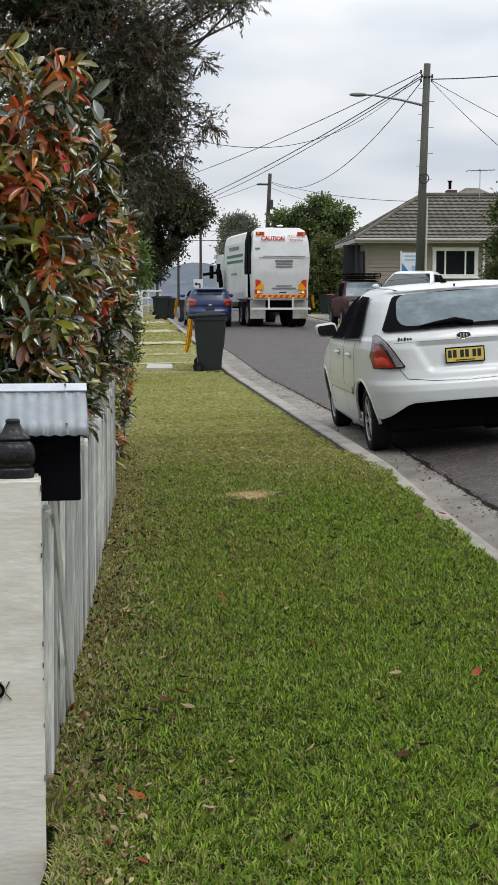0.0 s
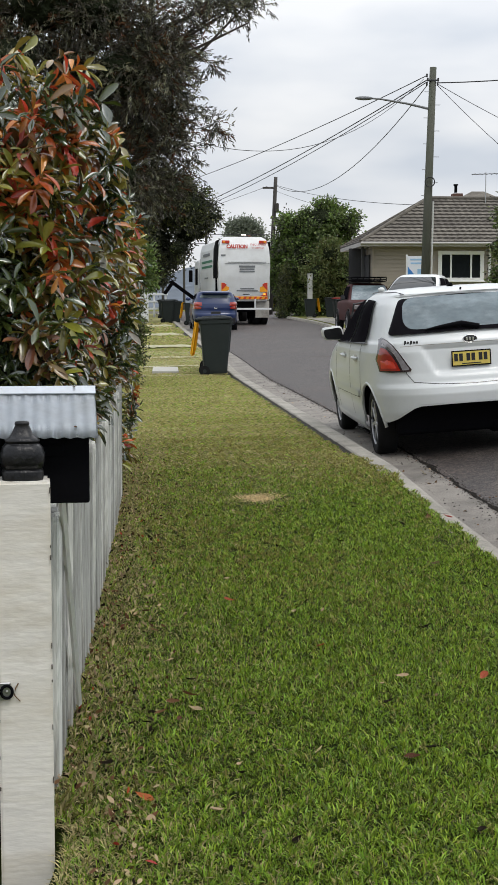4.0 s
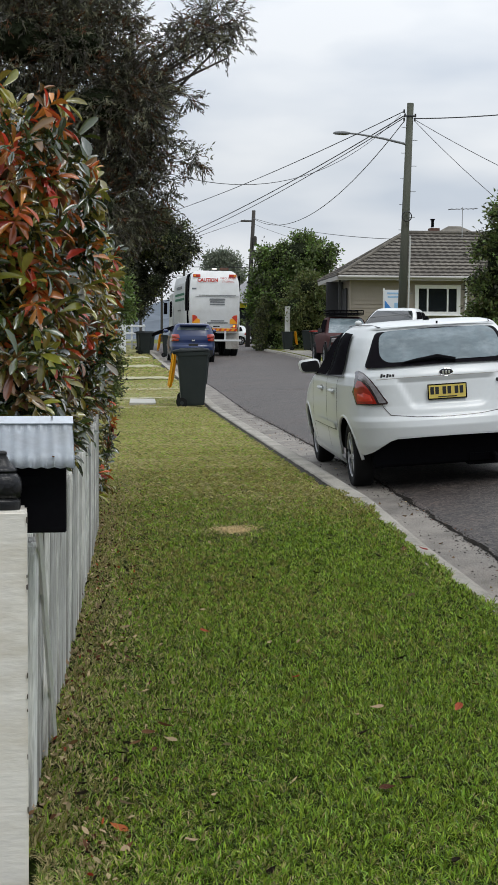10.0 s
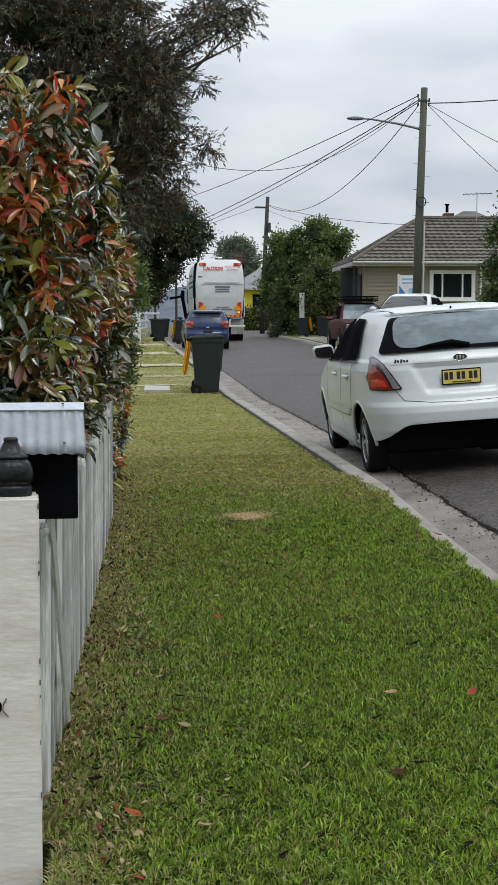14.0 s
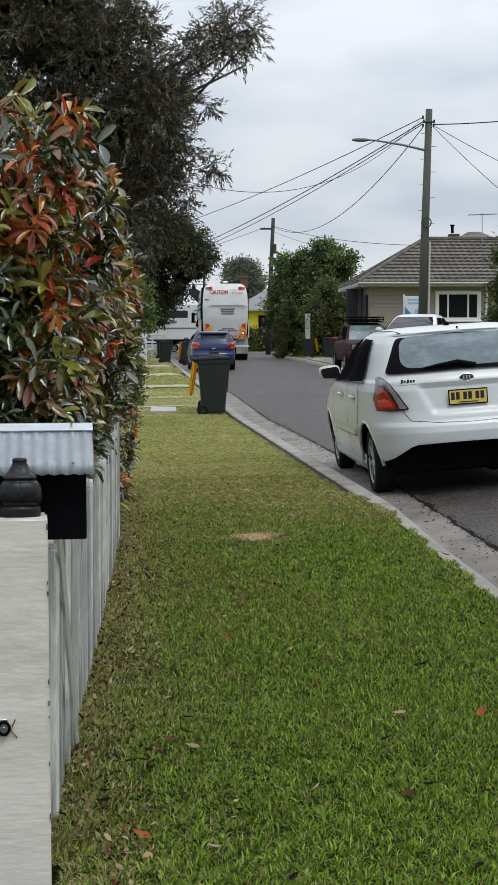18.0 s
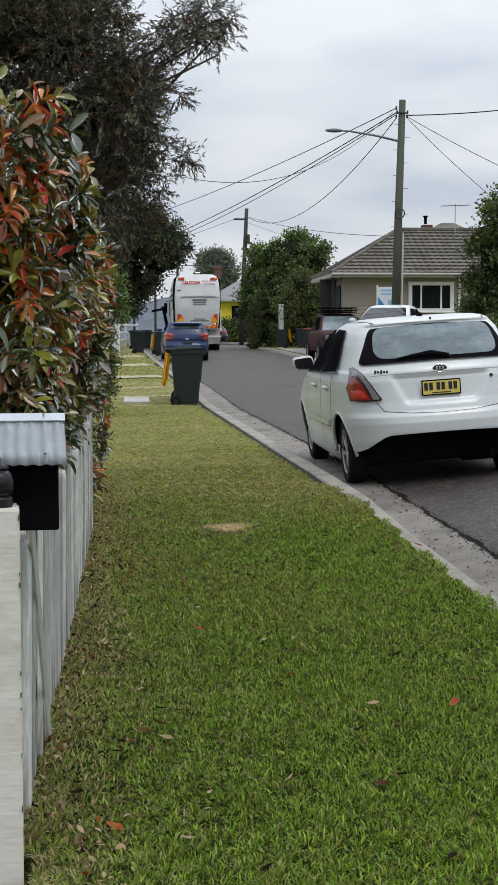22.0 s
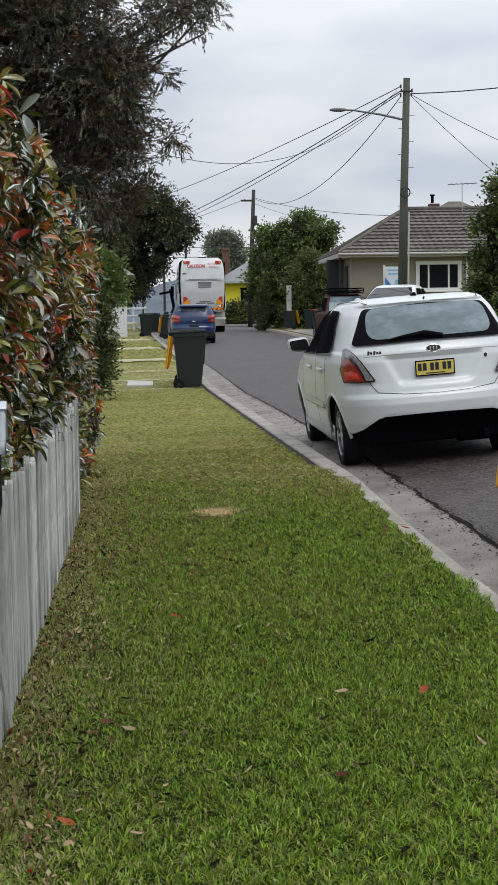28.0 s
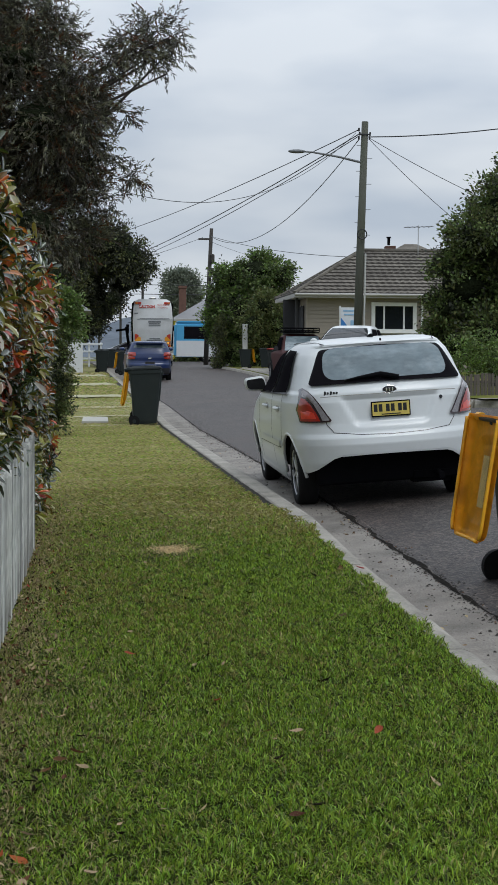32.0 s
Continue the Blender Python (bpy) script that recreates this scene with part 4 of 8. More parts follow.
def build_litter():
    rng = random.Random(5)
    kinds = [("dead_brown", "curled brown fallen leaf lying on the grass"), ("dead_tan", "pale tan fallen leaf lying on the grass"),
             ("dead_red", "bright red fallen leaf lying on the grass"), ("dead_dark_and_shade", "dark dead leaf lying on the grass")]
    data = {k: leaf_data("fallen_leaf", M[k], 0.35) for k, _ in kinds}
    known = [(0.765, 4.772, 1, 0.055), (1.040, 4.678, 2, 0.06), (0.567, 7.456, 3, 0.05), (0.926, 7.484, 3, 0.05), (0.586, 10.348, 1, 0.06), (0.038, 4.583, 0, 0.05), (0.057, 4.517, 1, 0.05), (1.030, 5.500, 3, 0.075), (0.520, 5.821, 1, 0.05), (0.283, 6.095, 2, 0.05), (0.095, 4.631, 0, 0.06), (0.548, 5.245, 2, 0.035), (-0.095, 3.733, 2, 0.055), (-0.028, 3.874, 1, 0.05), (0.709, 3.922, 0, 0.06), (1.115, 4.205, 1, 0.05), (0.444, 4.063, 1, 0.035), (1.512, 8.221, 0, 0.07), (1.588, 8.174, 2, 0.06), (1.304, 6.804, 1, 0.07)]
    for x, y, k, s in known:
        put_leaf(rng, data[kinds[k][0]], kinds[k][1], x, y, s)
    for i in range(125):
        y = 2.6 + 9 * rng.random() ** 1.3
        if rng.random() < 0.7:
            x, k = -0.30 + rng.expovariate(6.0), rng.choice([0, 0, 0, 1, 3, 3])
        else:
            x, k = rng.uniform(-0.2, kerb_x(y) - 0.05), rng.choice([0, 1, 1, 3, 3])
        if x < kerb_x(y) - 0.03 and (y > 3.75 or x > -0.2):
            put_leaf(rng, data[kinds[k][0]], kinds[k][1], x, y, rng.uniform(0.022, 0.05))
    for i in range(40):
        y = 6.5 + 16 * rng.random() ** 1.6
        x = kerb_x(y) + rng.uniform(0.24, 0.7)
        k = rng.choice([0, 3, 1])
        put_leaf(rng, data[kinds[k][0]], "small dead leaf lying in the gutter", x, y, rng.uniform(0.02, 0.05), max(road_z(y) + 0.02, crown(x, y) + 0.006))


def build_crumbs():
    """Small dead leaves and husks gathered along the foot of the fence."""
    rng = np.random.default_rng(15)
    n = 1500
    y = 2.5 + 9.5 * rng.random(n) ** 1.4
    x = -0.31 + rng.exponential(0.12, n)
    x = np.where((y < 3.75) & (x < -0.2), x + 0.14, np.minimum(x, 1.2))
    z = turf_z(x, y) + 0.016 + 0.014 * rng.random(n)
    ob = scatter("leaf_litter", np.stack([x, y, z], 1), turned(rng, n, 0.0, 1.0), 0.012 + 0.022 * rng.random(n) ** 1.5, PLAIN, PLAIN_T, rng.choice(4, n, p=[0.30, 0.46, 0.21, 0.03]),
                 [M["dead_brown"], M["dead_tan"], M["dead_dark_and_shade"], M["dead_red"]])
    k = 1100
    y = 3.62 + 6.5 * rng.random(k) ** 1.8
    x = -0.295 + rng.exponential(0.045, k)
    z = np.interp(y, ROAD_Y, ROAD_Z) + 0.045
    weeds = scatter("fence_weeds", np.stack([x, y, z], 1), turned(rng, k, 0.0, 0.75, (0.35, -0.1, 1.0)), 0.020 + 0.038 * rng.random(k) ** 1.5, SLIM, SLIM_T, rng.choice(3, k, p=[0.35, 0.40, 0.25]),
                    [M["mid_blade"], M["dry_blade"], M["blade"]], None, 0.07)
    tagged(weeds, "long uncut grass and weeds along the foot of the fence", "grass", kind="stuff")
    tagged(ob, "crumbled brown leaf litter along the foot of the fence", "litter", kind="stuff")


def put_leaf(rng, me, label, x, y, s, z=None):
    ob = new("fallen_leaf", me)
    ob.matrix_basis = pose(x, y, (lawn_z(x, y) + 0.022 if z is None else z), rng.uniform(-25, 25), rng.uniform(-25, 25), rng.uniform(0, 360)) @ Matrix.Scale(s, 4)
    tagged(ob, label, "leaf", "fallen leaves")


def build_debris():
    """Grit, twigs and leaf crumbs lying in the gutter and along the road's edge."""
    rng = np.random.default_rng(14)
    n = 4600
    y = 5.5 + 24 * rng.random(n) ** 1.7
    ke, ed = np.interp(y, KERB_Y, KERB_X), np.interp(y, EDGE_Y, EDGE_X)
    x = np.where(rng.random(n) < 0.8, ed + rng.normal(0.0, 0.04, n), ke + 0.24 + (ed - ke - 0.2) * rng.random(n) ** 0.6)
    x = np.maximum(x, ke + 0.24)
    z = np.interp(y, ROAD_Y, ROAD_Z) + 0.016 + 0.11 * np.maximum(x - ed, 0)
    s = 0.003 + 0.010 * rng.random(n) ** 2.5
    shape = np.array([(1, 0, 0), (-0.5, 0.8, 0), (-0.6, -0.8, 0), (0.1, 0.1, 0.8)])
    tris = np.array([(0, 1, 3), (1, 2, 3), (2, 0, 3)])
    a = rng.random(n) * 6.28
    c, d = np.cos(a), np.sin(a)
    zero, one = np.zeros(n), np.ones(n)
    turns = np.stack([np.stack([c, -d, zero], 1), np.stack([d, c, zero], 1), np.stack([zero, zero, one], 1)], 1)
    ob = scatter("gutter_debris", np.stack([x, y, z], 1), turns, s, shape, tris, rng.choice(3, n, p=[0.85, 0.05, 0.10]), [M["dirt"], M["dead_brown"], M["gutter"]])
    tagged(ob, "dark grit and leaf crumbs along the concrete gutter", "debris", kind="stuff")


build_ground()
build_debris()
build_road()
build_road_edge()
build_kerbs()
build_edge_soil()
build_verges()


# ---- fence, gate post, letterbox ----
def build_fence():
    fence = thing("picket_fence", pose(-0.325, 0, 0), "weathered white timber picket fence along the verge", "fence")
    data = None
    y = 3.55
    rng = random.Random(3)
    while y < 9.6:
        if data is None:
            out = [(-0.021, -0.14), (0.021, -0.14), (0.021, 0.74), (0.012, 0.76), (0, 0.77), (-0.012, 0.76), (-0.021, 0.74)]
            b = extrude_outline(out, 0.018, "x")
            bmesh.ops.bevel(b, geom=b.edges[:], offset=0.002, segments=1, affect="EDGES")
            ob = part("picket", b, M["picket"], fence)
            data = ob.data
        else:
            ob = new("picket", data)
            ob.parent = fence
        ob.matrix_basis = pose(-0.005 * min(1.0, max(0.0, (5.4 - y) / 0.6)) + rng.uniform(-0.008, 0.008), y, lawn_z(-0.35, y) - 0.01, 0, rng.uniform(-0.7, 0.7), 0) @ pose(0, 0, 0, rng.uniform(-0.9, 0.9), 0, rng.uniform(-14, 14))
        ob.scale = (1, 1, rng.uniform(0.985, 1.02))
        y += 0.056
    for z in (0.24, 0.66):
        part("rail", box(0.04, 6.0, 0.07, (-0.028, 6.63, z), 0.004), M["picket"], fence)
    for yy in (3.8, 5.7, 7.6, 9.5):
        part("fence_post", box(0.09, 0.09, 0.90, (-0.09, yy, 0.40), 0.006), M["white_timber"], fence)
    return fence


def build_gate_post():
    post = thing("gate_post", pose(-0.350, 3.47, 0, 0, 0, 5.2) @ Matrix.Scale(0.945, 4), "square cream-painted gate post with a black finial cap", "post")
    part("shaft", box(0.136, 0.136, 1.26, (0, 0, 0.335), 0.006, seg=2), M["post_paint"], post)
    cap = bmesh.new()
    levels = [(0.052, 0.966), (0.053, 0.985), (0.051, 0.990), (0.047, 0.992), (0.047, 0.995), (0.053, 0.998), (0.056, 1.012), (0.056, 1.030), (0.052, 1.045), (0.044, 1.055), (0.038, 1.058),
              (0.043, 1.060), (0.044, 1.065), (0.036, 1.071), (0.028, 1.080), (0.022, 1.092), (0.0175, 1.102), (0.019, 1.105), (0.018, 1.110), (0.014, 1.112)]
    rings = []
    for i, (r, z) in enumerate(levels):
        ring = []
        for q in range(20):
            a = 2 * math.pi * q / 20
            c, s = math.cos(a), math.sin(a)
            k = r / max(abs(c), abs(s)) ** 0.75
            ring.append(cap.verts.new((c * k, s * k, z)))
        rings.append(ring)
    for a, c in zip(rings, rings[1:]):
        for q in range(20):
            cap.faces.new((a[q], a[(q + 1) % 20], c[(q + 1) % 20], c[q]))
    cap.faces.new(rings[-1])
    part("cap", cap, M["black_gloss"], post, "black painted cast finial cap", True)
    rng = random.Random(21)
    for i in range(17):
        z, s = rng.uniform(0.05, 0.95), rng.choice((-1, 1, 1))
        part("paint_chip", box(rng.uniform(0.002, 0.0045), rng.uniform(0.002, 0.0045), rng.uniform(0.003, 0.02), (s * 0.0668, -0.0668, z), 0.0008), M["bare_chip"], post)
    latch = part("latch_plate", box(0.05, 0.006, 0.045, (-0.062, -0.072, 0.435), 0.002), M["steel"], post, "grey steel latch plate")
    ring = bmesh.new()
    pts = [(-0.047 + 0.014 * math.cos(a), -0.079, 0.435 + 0.016 * math.sin(a)) for a in [k * math.pi / 8 for k in range(17)]]
    merge(ring, tube(pts, 0.004, 8, False))
    part("latch_ring", ring, M["black"], latch, "black ring")
    part("screw", box(0.008, 0.004, 0.008, (-0.047, -0.078, 0.435), 0.002), M["steel"], latch)
    part("wire_tie", tube([(-0.018, -0.071, 0.455), (-0.026, -0.074, 0.440), (-0.028, -0.075, 0.425), (-0.014, -0.071, 0.408)], 0.0016, 6),
         M["dead_brown"], post, "rusty wire tie")
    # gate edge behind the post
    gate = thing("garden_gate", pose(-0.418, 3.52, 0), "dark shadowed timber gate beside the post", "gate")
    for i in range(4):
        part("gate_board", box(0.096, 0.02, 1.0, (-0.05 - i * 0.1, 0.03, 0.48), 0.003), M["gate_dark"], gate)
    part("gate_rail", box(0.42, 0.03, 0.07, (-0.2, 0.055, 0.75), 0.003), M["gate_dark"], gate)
    stake = thing("leaning_stake", pose(0, 0, 0), "thin white stake leaning against the picket fence", "stake")
    part("stick", tube([(-0.2920, 4.600, 0.04), (-0.2880, 3.90, 0.792), (-0.2875, 3.82, 0.880)], 0.0095, 4), M["stake_white"], stake)


def build_letterbox():
    lb = thing("letterbox", pose(-0.178, 3.515, 0, 0, 0, 4.6) @ Matrix.Scale(0.945, 4), "black letterbox with a corrugated iron gable roof on the fence", "letterbox")
    body = bmesh.new()
    box(0.42, 0.34, 0.20, (-0.225, 0.20, 0.992), 0.004, body)
    part("box", body, M["black"], lb, "black box")
    part("slot", box(0.30, 0.006, 0.03, (-0.23, 0.027, 1.03), 0.002), M["black"], lb)

    def sheet(sign):
        def fn(u, v):
            x = -0.47 + 0.476 * u
            wave = 0.0017 * math.cos(2 * math.pi * u * 0.476 / 0.0325)
            d, h = 0.235 * (1 - v), -0.112 * (1 - v)
            return (x, 0.20 + sign * d, 1.180 + h + wave)
        b = grid_mesh(fn, 120, 3)
        bmesh.ops.solidify(b, geom=b.faces[:], thickness=0.0015)
        return b
    part("roof_sheet", sheet(-1), M["galv"], lb, "corrugated galvanised roof sheet", True)
    part("roof_sheet", sheet(1), M["galv"], lb, "", True)
    ridge = bmesh.new()
    box(0.478, 0.040, 0.003, (-0.232, 0.183, 1.178), 0, ridge, (26, 0, 0))
    box(0.478, 0.040, 0.003, (-0.232, 0.217, 1.178), 0, ridge, (-26, 0, 0))
    part("ridge_cap", ridge, M["galv"], lb, "folded ridge flashing")
    for x in (-0.05, -0.36):
        part("roof_screw", tube([(x, 0.178, 1.175), (x, 0.174, 1.187)], 0.004, 8), M["chrome"], lb)
        part("roof_screw", tube([(x, 0.0, 1.083), (x, -0.004, 1.095)], 0.004, 8), M["chrome"], lb)
    for x in (-0.19, -0.36):
        part("support", box(0.05, 0.05, 0.90, (x, 0.26, 0.43), 0.003), M["picket"], lb)


build_fence()
build_gate_post()
build_letterbox()


# ---- vehicles ----
def ring_points(prof, z, n=72, power=7.0):
    """A car's plan outline at one height: rounded at its corners. Profile columns: z, half width, rear y, front y, rear rounding, front rounding."""
    zs = [p[0] for p in prof]
    w, r, f, kr, kf = (float(np.interp(z, zs, [p[c] for p in prof])) for c in range(1, 6))
    out = []
    mid = (r + f) / 2
    for i in range(n):
        a = 2 * math.pi * i / n - math.pi / 2          # starts at the rear, turns to the right side (+x)
        c, s = math.cos(a), math.sin(a)
        k = kr if s < 0 else kf
        half = (mid - r) if s < 0 else (f - mid)
        g = (abs(c) ** power + abs(s) ** power) ** (-1 / power)
        x = w * g * c
        y = mid + g * s * half * (1 - k * abs(g * c) ** 2.4 * abs(g * s) ** power)
        out.append((x, y, z))
    return out


def car_shell(prof, zs, n=120, power=7.0, arches=(), arch_r=0.34, arch_z=0.3, cut=None):
    b = bmesh.new()
    rings = [[b.verts.new(p) for p in ring_points(prof, z, n, power)] for z in zs]
    if cut:   # the bumper's lower edge rises towards its middle
        for ring in rings:
            for v in ring:
                if v.co.y < 0.42:
                    v.co.z = max(v.co.z, cut(abs(v.co.x)))
    for a, c in zip(rings, rings[1:]):
        for k in range(n):
            q = (a[k], a[(k + 1) % n], c[(k + 1) % n], c[k])
            m = sum((v.co for v in q), Vector()) / 4
            if any(math.hypot(m.y - ay, m.z - arch_z) < arch_r for ay in arches) and abs(m.x) > 0.35:
                continue
            b.faces.new(q)
    b.faces.new(rings[-1])
    return b


def side_x(prof, y, z, power=7.0):
    """Half width of the shell at a place along it, for laying parts on its side."""
    zs = [p[0] for p in prof]
    w, r, f, kr, kf = (float(np.interp(z, zs, [p[c] for p in prof])) for c in range(1, 6))
    mid = (r + f) / 2
    half, k = ((mid - r), kr) if y < mid else ((f - mid), kf)
    lo, hi = 0.0, 1.0
    for _ in range(26):
        s = (lo + hi) / 2
        q = (1 - s * s) ** (1 / power)
        if s ** (2 / power) * half * (1 - k * q ** 2.4 * s * s) < abs(y - mid):
            lo = s
        else:
            hi = s
    return w * (1 - lo * lo) ** (1 / power)


def rear_y(prof, x, z, power=7.0):
    """How far back the shell's rear lies at a place across it."""
    zs = [p[0] for p in prof]
    w, r, f, k = (float(np.interp(z, zs, [p[c] for p in prof])) for c in range(1, 5))
    q = min(abs(x) / w, 0.9995)
    s = math.sqrt(1 - q ** power)
    mid = (r + f) / 2
    bow = 1 - k * q ** 2.4
    return mid - s ** (2 / power) * (mid - r) * (1 - (1 - bow) * s * s)


def side_patch(prof, sign, corners, out=0.005, nu=10, nv=6, power=7.0):
    """A panel on a side of a shell: corners are (y, z): bottom rear, bottom front, top front, top rear."""
    (ay, az), (by, bz), (cy, cz), (dy, dz) = corners

    def fn(u, v):
        y = (ay + (by - ay) * u) * (1 - v) + (dy + (cy - dy) * u) * v
        z = (az + (bz - az) * u) * (1 - v) + (dz + (cz - dz) * u) * v
        return (sign * (side_x(prof, y, z, power) + out), y, z)
    return grid_mesh(fn, nu, nv)


WHEELS = {}


def add_wheel(parent, x, y, z, r, width, spokes=7, rim="alloy"):
    """A wheel with tyre, rim and spokes; its axle lies across the car."""
    key = (round(r, 3), round(width, 3), spokes, rim)
    side = 1 if x > 0 else -1
    hub = new("wheel")
    hub.parent = parent
    hub.matrix_basis = pose(x, y, z, 0, 0, 0 if side > 0 else 180)
    if key not in WHEELS:
        w = width / 2
        prof = [(r * 0.66, -w), (r * 0.9, -w), (r * 0.97, -w * 0.8), (r, -w * 0.5), (r, w * 0.5), (r * 0.97, w * 0.8), (r * 0.9, w), (r * 0.66, w * 0.96), (r * 0.64, 0)]
        b = bmesh.new()
        rings = [[b.verts.new((h, q * math.cos(a), q * math.sin(a))) for q, h in prof] for a in (2 * math.pi * k / 32 for k in range(32))]
        for k in range(32):
            for j in range(len(prof)):
                b.faces.new((rings[k][j], rings[(k + 1) % 32][j], rings[(k + 1) % 32][(j + 1) % len(prof)], rings[k][(j + 1) % len(prof)]))
        bmesh.ops.recalc_face_normals(b, faces=b.faces)
        tyre = part("tyre", b, M["rubber"], hub, "", True)
        b = bmesh.new()
        merge(b, tube([(w * 0.55, 0, 0), (w * 0.80, 0, 0)], r * 0.17, 16))
        for k in range(spokes):
            a = 2 * math.pi * k / spokes
            s = box(0.02, r * 0.11, r * 0.55, (w * 0.72, 0, r * 0.40), 0.004)
            bmesh.ops.rotate(s, cent=(0, 0, 0), matrix=Matrix.Rotation(a, 3, "X"), verts=s.verts)
            merge(b, s)
        ringp = [(w * 0.8, r * 0.65 * math.cos(a), r * 0.65 * math.sin(a)) for a in (2 * math.pi * k / 32 for k in range(33))]
        merge(b, tube(ringp, r * 0.04, 6, False))
        rimob = part("rim", b, M[rim], hub)
        b = tube([(w * 0.2, 0, 0), (w * 0.3, 0, 0)], r * 0.64, 24)
        back = part("brake_disc", b, M["trim"], hub)
        WHEELS[key] = [(o.name.split(".")[0], o.data) for o in (tyre, rimob, back)]
    else:
        for nm, me in WHEELS[key]:
            o = new(nm, me)
            o.parent = hub
    return hub


HATCH = [  # z, half width, rear, front, rear rounding, front rounding
    (0.17, 0.74, 0.16, 3.86, 0.10, 0.10), (0.24, 0.80, 0.06, 3.93, 0.10, 0.10), (0.40, 0.83, 0.01, 3.98, 0.10, 0.11),
    (0.55, 0.845, 0.00, 3.97, 0.10, 0.12), (0.60, 0.846, 0.015, 3.95, 0.09, 0.12), (0.64, 0.846, 0.05, 3.92, 0.085, 0.13), (0.72, 0.842, 0.075, 3.84, 0.08, 0.14),
    (0.82, 0.836, 0.095, 3.60, 0.08, 0.14), (0.90, 0.828, 0.11, 3.25, 0.08, 0.12), (0.97, 0.805, 0.135, 2.95, 0.085, 0.10),
    (1.00, 0.775, 0.155, 2.86, 0.09, 0.10), (1.10, 0.735, 0.235, 2.64, 0.10, 0.09), (1.20, 0.70, 0.32, 2.42, 0.11, 0.08), (1.30, 0.655, 0.41, 2.18, 0.12, 0.08),
    (1.37, 0.61, 0.47, 1.98, 0.13, 0.08), (1.40, 0.585, 0.46, 1.88, 0.14, 0.08), (1.425, 0.555, 0.52, 1.78, 0.12, 0.08),
    (1.45, 0.49, 0.66, 1.6, 0.12, 0.1), (1.462, 0.38, 0.85, 1.45, 0.1, 0.1), (1.468, 0.2, 1.0, 1.3, 0.1, 0.1)]


def arch_lip(y, z, r, s, prof, power=7.0):
    """A rolled lip round a wheel arch, lying on the flank of the shell."""
    yz = [(y + r, z - 0.02)] + [(y + r * math.cos(a), z + r * math.sin(a)) for a in [math.pi * k / 20 for k in range(1, 20)]] + [(y - r, z - 0.02)]
    return tube([(s * (side_x(prof, a, c, power) - 0.008), a, c) for a, c in yz], 0.015, 8)


def car(m, label, paint, prof=HATCH, wheels=(0.70, 3.20), wheel_r=0.295, group="", detailed=False, body_name="hatchback_car", spokes=7, glow_tail=False):
    """A car whose rear bumper lies at y 0 and whose wheels stand on z 0."""
    c = thing(body_name, m, label, "car", group)
    zs = sorted(set([p[0] for p in prof] + [prof[0][0] + (prof[-1][0] - prof[0][0]) * k / (64 if detailed else 30) for k in range(65 if detailed else 31)]))
    cut = (lambda x: float(np.interp(x, [0.25, 0.49, 0.55, 0.62, 0.68, 0.74, 0.80], [0.466, 0.458, 0.440, 0.396, 0.352, 0.320, 0.300]))) if detailed else None
    body = car_shell(prof, zs, 260 if detailed else 84, 7.0, wheels, wheel_r + 0.04, wheel_r, cut)
    if detailed:   # the pressed recess round the number plate
        for v in body.verts:
            if v.co.y < 0.4 and 0.66 < v.co.z < 0.97:
                side = 0.345 + 0.12 * (v.co.z - 0.70) / 0.23 - abs(v.co.x)
                k = min(max(side / 0.05, 0), 1) * min(max((v.co.z - 0.685) / 0.05, 0), 1) * min(max((0.945 - v.co.z) / 0.022, 0), 1)
                v.co.y += 0.028 * k * k * (3 - 2 * k)
    part("body", body, M[paint], c, "", True)
    w_low = max(p[1] for p in prof)
    top = prof[-1][0]
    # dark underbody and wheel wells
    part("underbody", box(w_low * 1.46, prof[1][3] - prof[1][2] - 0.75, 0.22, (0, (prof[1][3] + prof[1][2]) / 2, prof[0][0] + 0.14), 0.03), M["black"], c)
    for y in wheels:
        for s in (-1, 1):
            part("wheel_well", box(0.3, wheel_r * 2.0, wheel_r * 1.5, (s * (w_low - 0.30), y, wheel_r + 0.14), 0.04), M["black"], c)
            part("arch_lip", arch_lip(y, wheel_r, wheel_r + 0.042, s, prof), M[paint], c, "", True)
            add_wheel(c, s * (w_low - (0.155 if detailed else 0.125)), y, wheel_r, wheel_r, 0.175 if detailed else 0.19, spokes)
    return c


def mesh_on_rear(prof, outline, out, inner=None):
    """A fan-filled panel on the rear of a shell from an outline of (x, z), refined from its centre outwards."""
    cx = sum(p[0] for p in outline) / len(outline)
    cz = sum(p[1] for p in outline) / len(outline)
    b = bmesh.new()
    rings = []
    for k in range(1, 13):
        s = k / 12
        rings.append([b.verts.new((cx + (x - cx) * s, rear_y(prof, cx + (x - cx) * s, cz + (z - cz) * s) - out, cz + (z - cz) * s)) for x, z in outline])
    c = b.verts.new((cx, rear_y(prof, cx, cz) - out, cz))
    n = len(outline)
    for i in range(n):
        b.faces.new((c, rings[0][i], rings[0][(i + 1) % n]))
    for a, d in zip(rings, rings[1:]):
        for i in range(n):
            b.faces.new((a[i], d[i], d[(i + 1) % n], a[(i + 1) % n]))
    bmesh.ops.recalc_face_normals(b, faces=b.faces)
    return b


def rounded(corners, r, n=5):
    """A polygon with its corners cut round."""
    out = []
    k = len(corners)
    for i in range(k):
        p, a, c = Vector(corners[i]), Vector(corners[i - 1]), Vector(corners[(i + 1) % k])
        u, v = (a - p).normalized() * r, (c - p).normalized() * r
        for j in range(n + 1):
            t = j / n
            q = (p + u) * (1 - t) ** 2 + p * 2 * t * (1 - t) + (p + v) * t ** 2
            out.append((q.x, q.y))
    return out


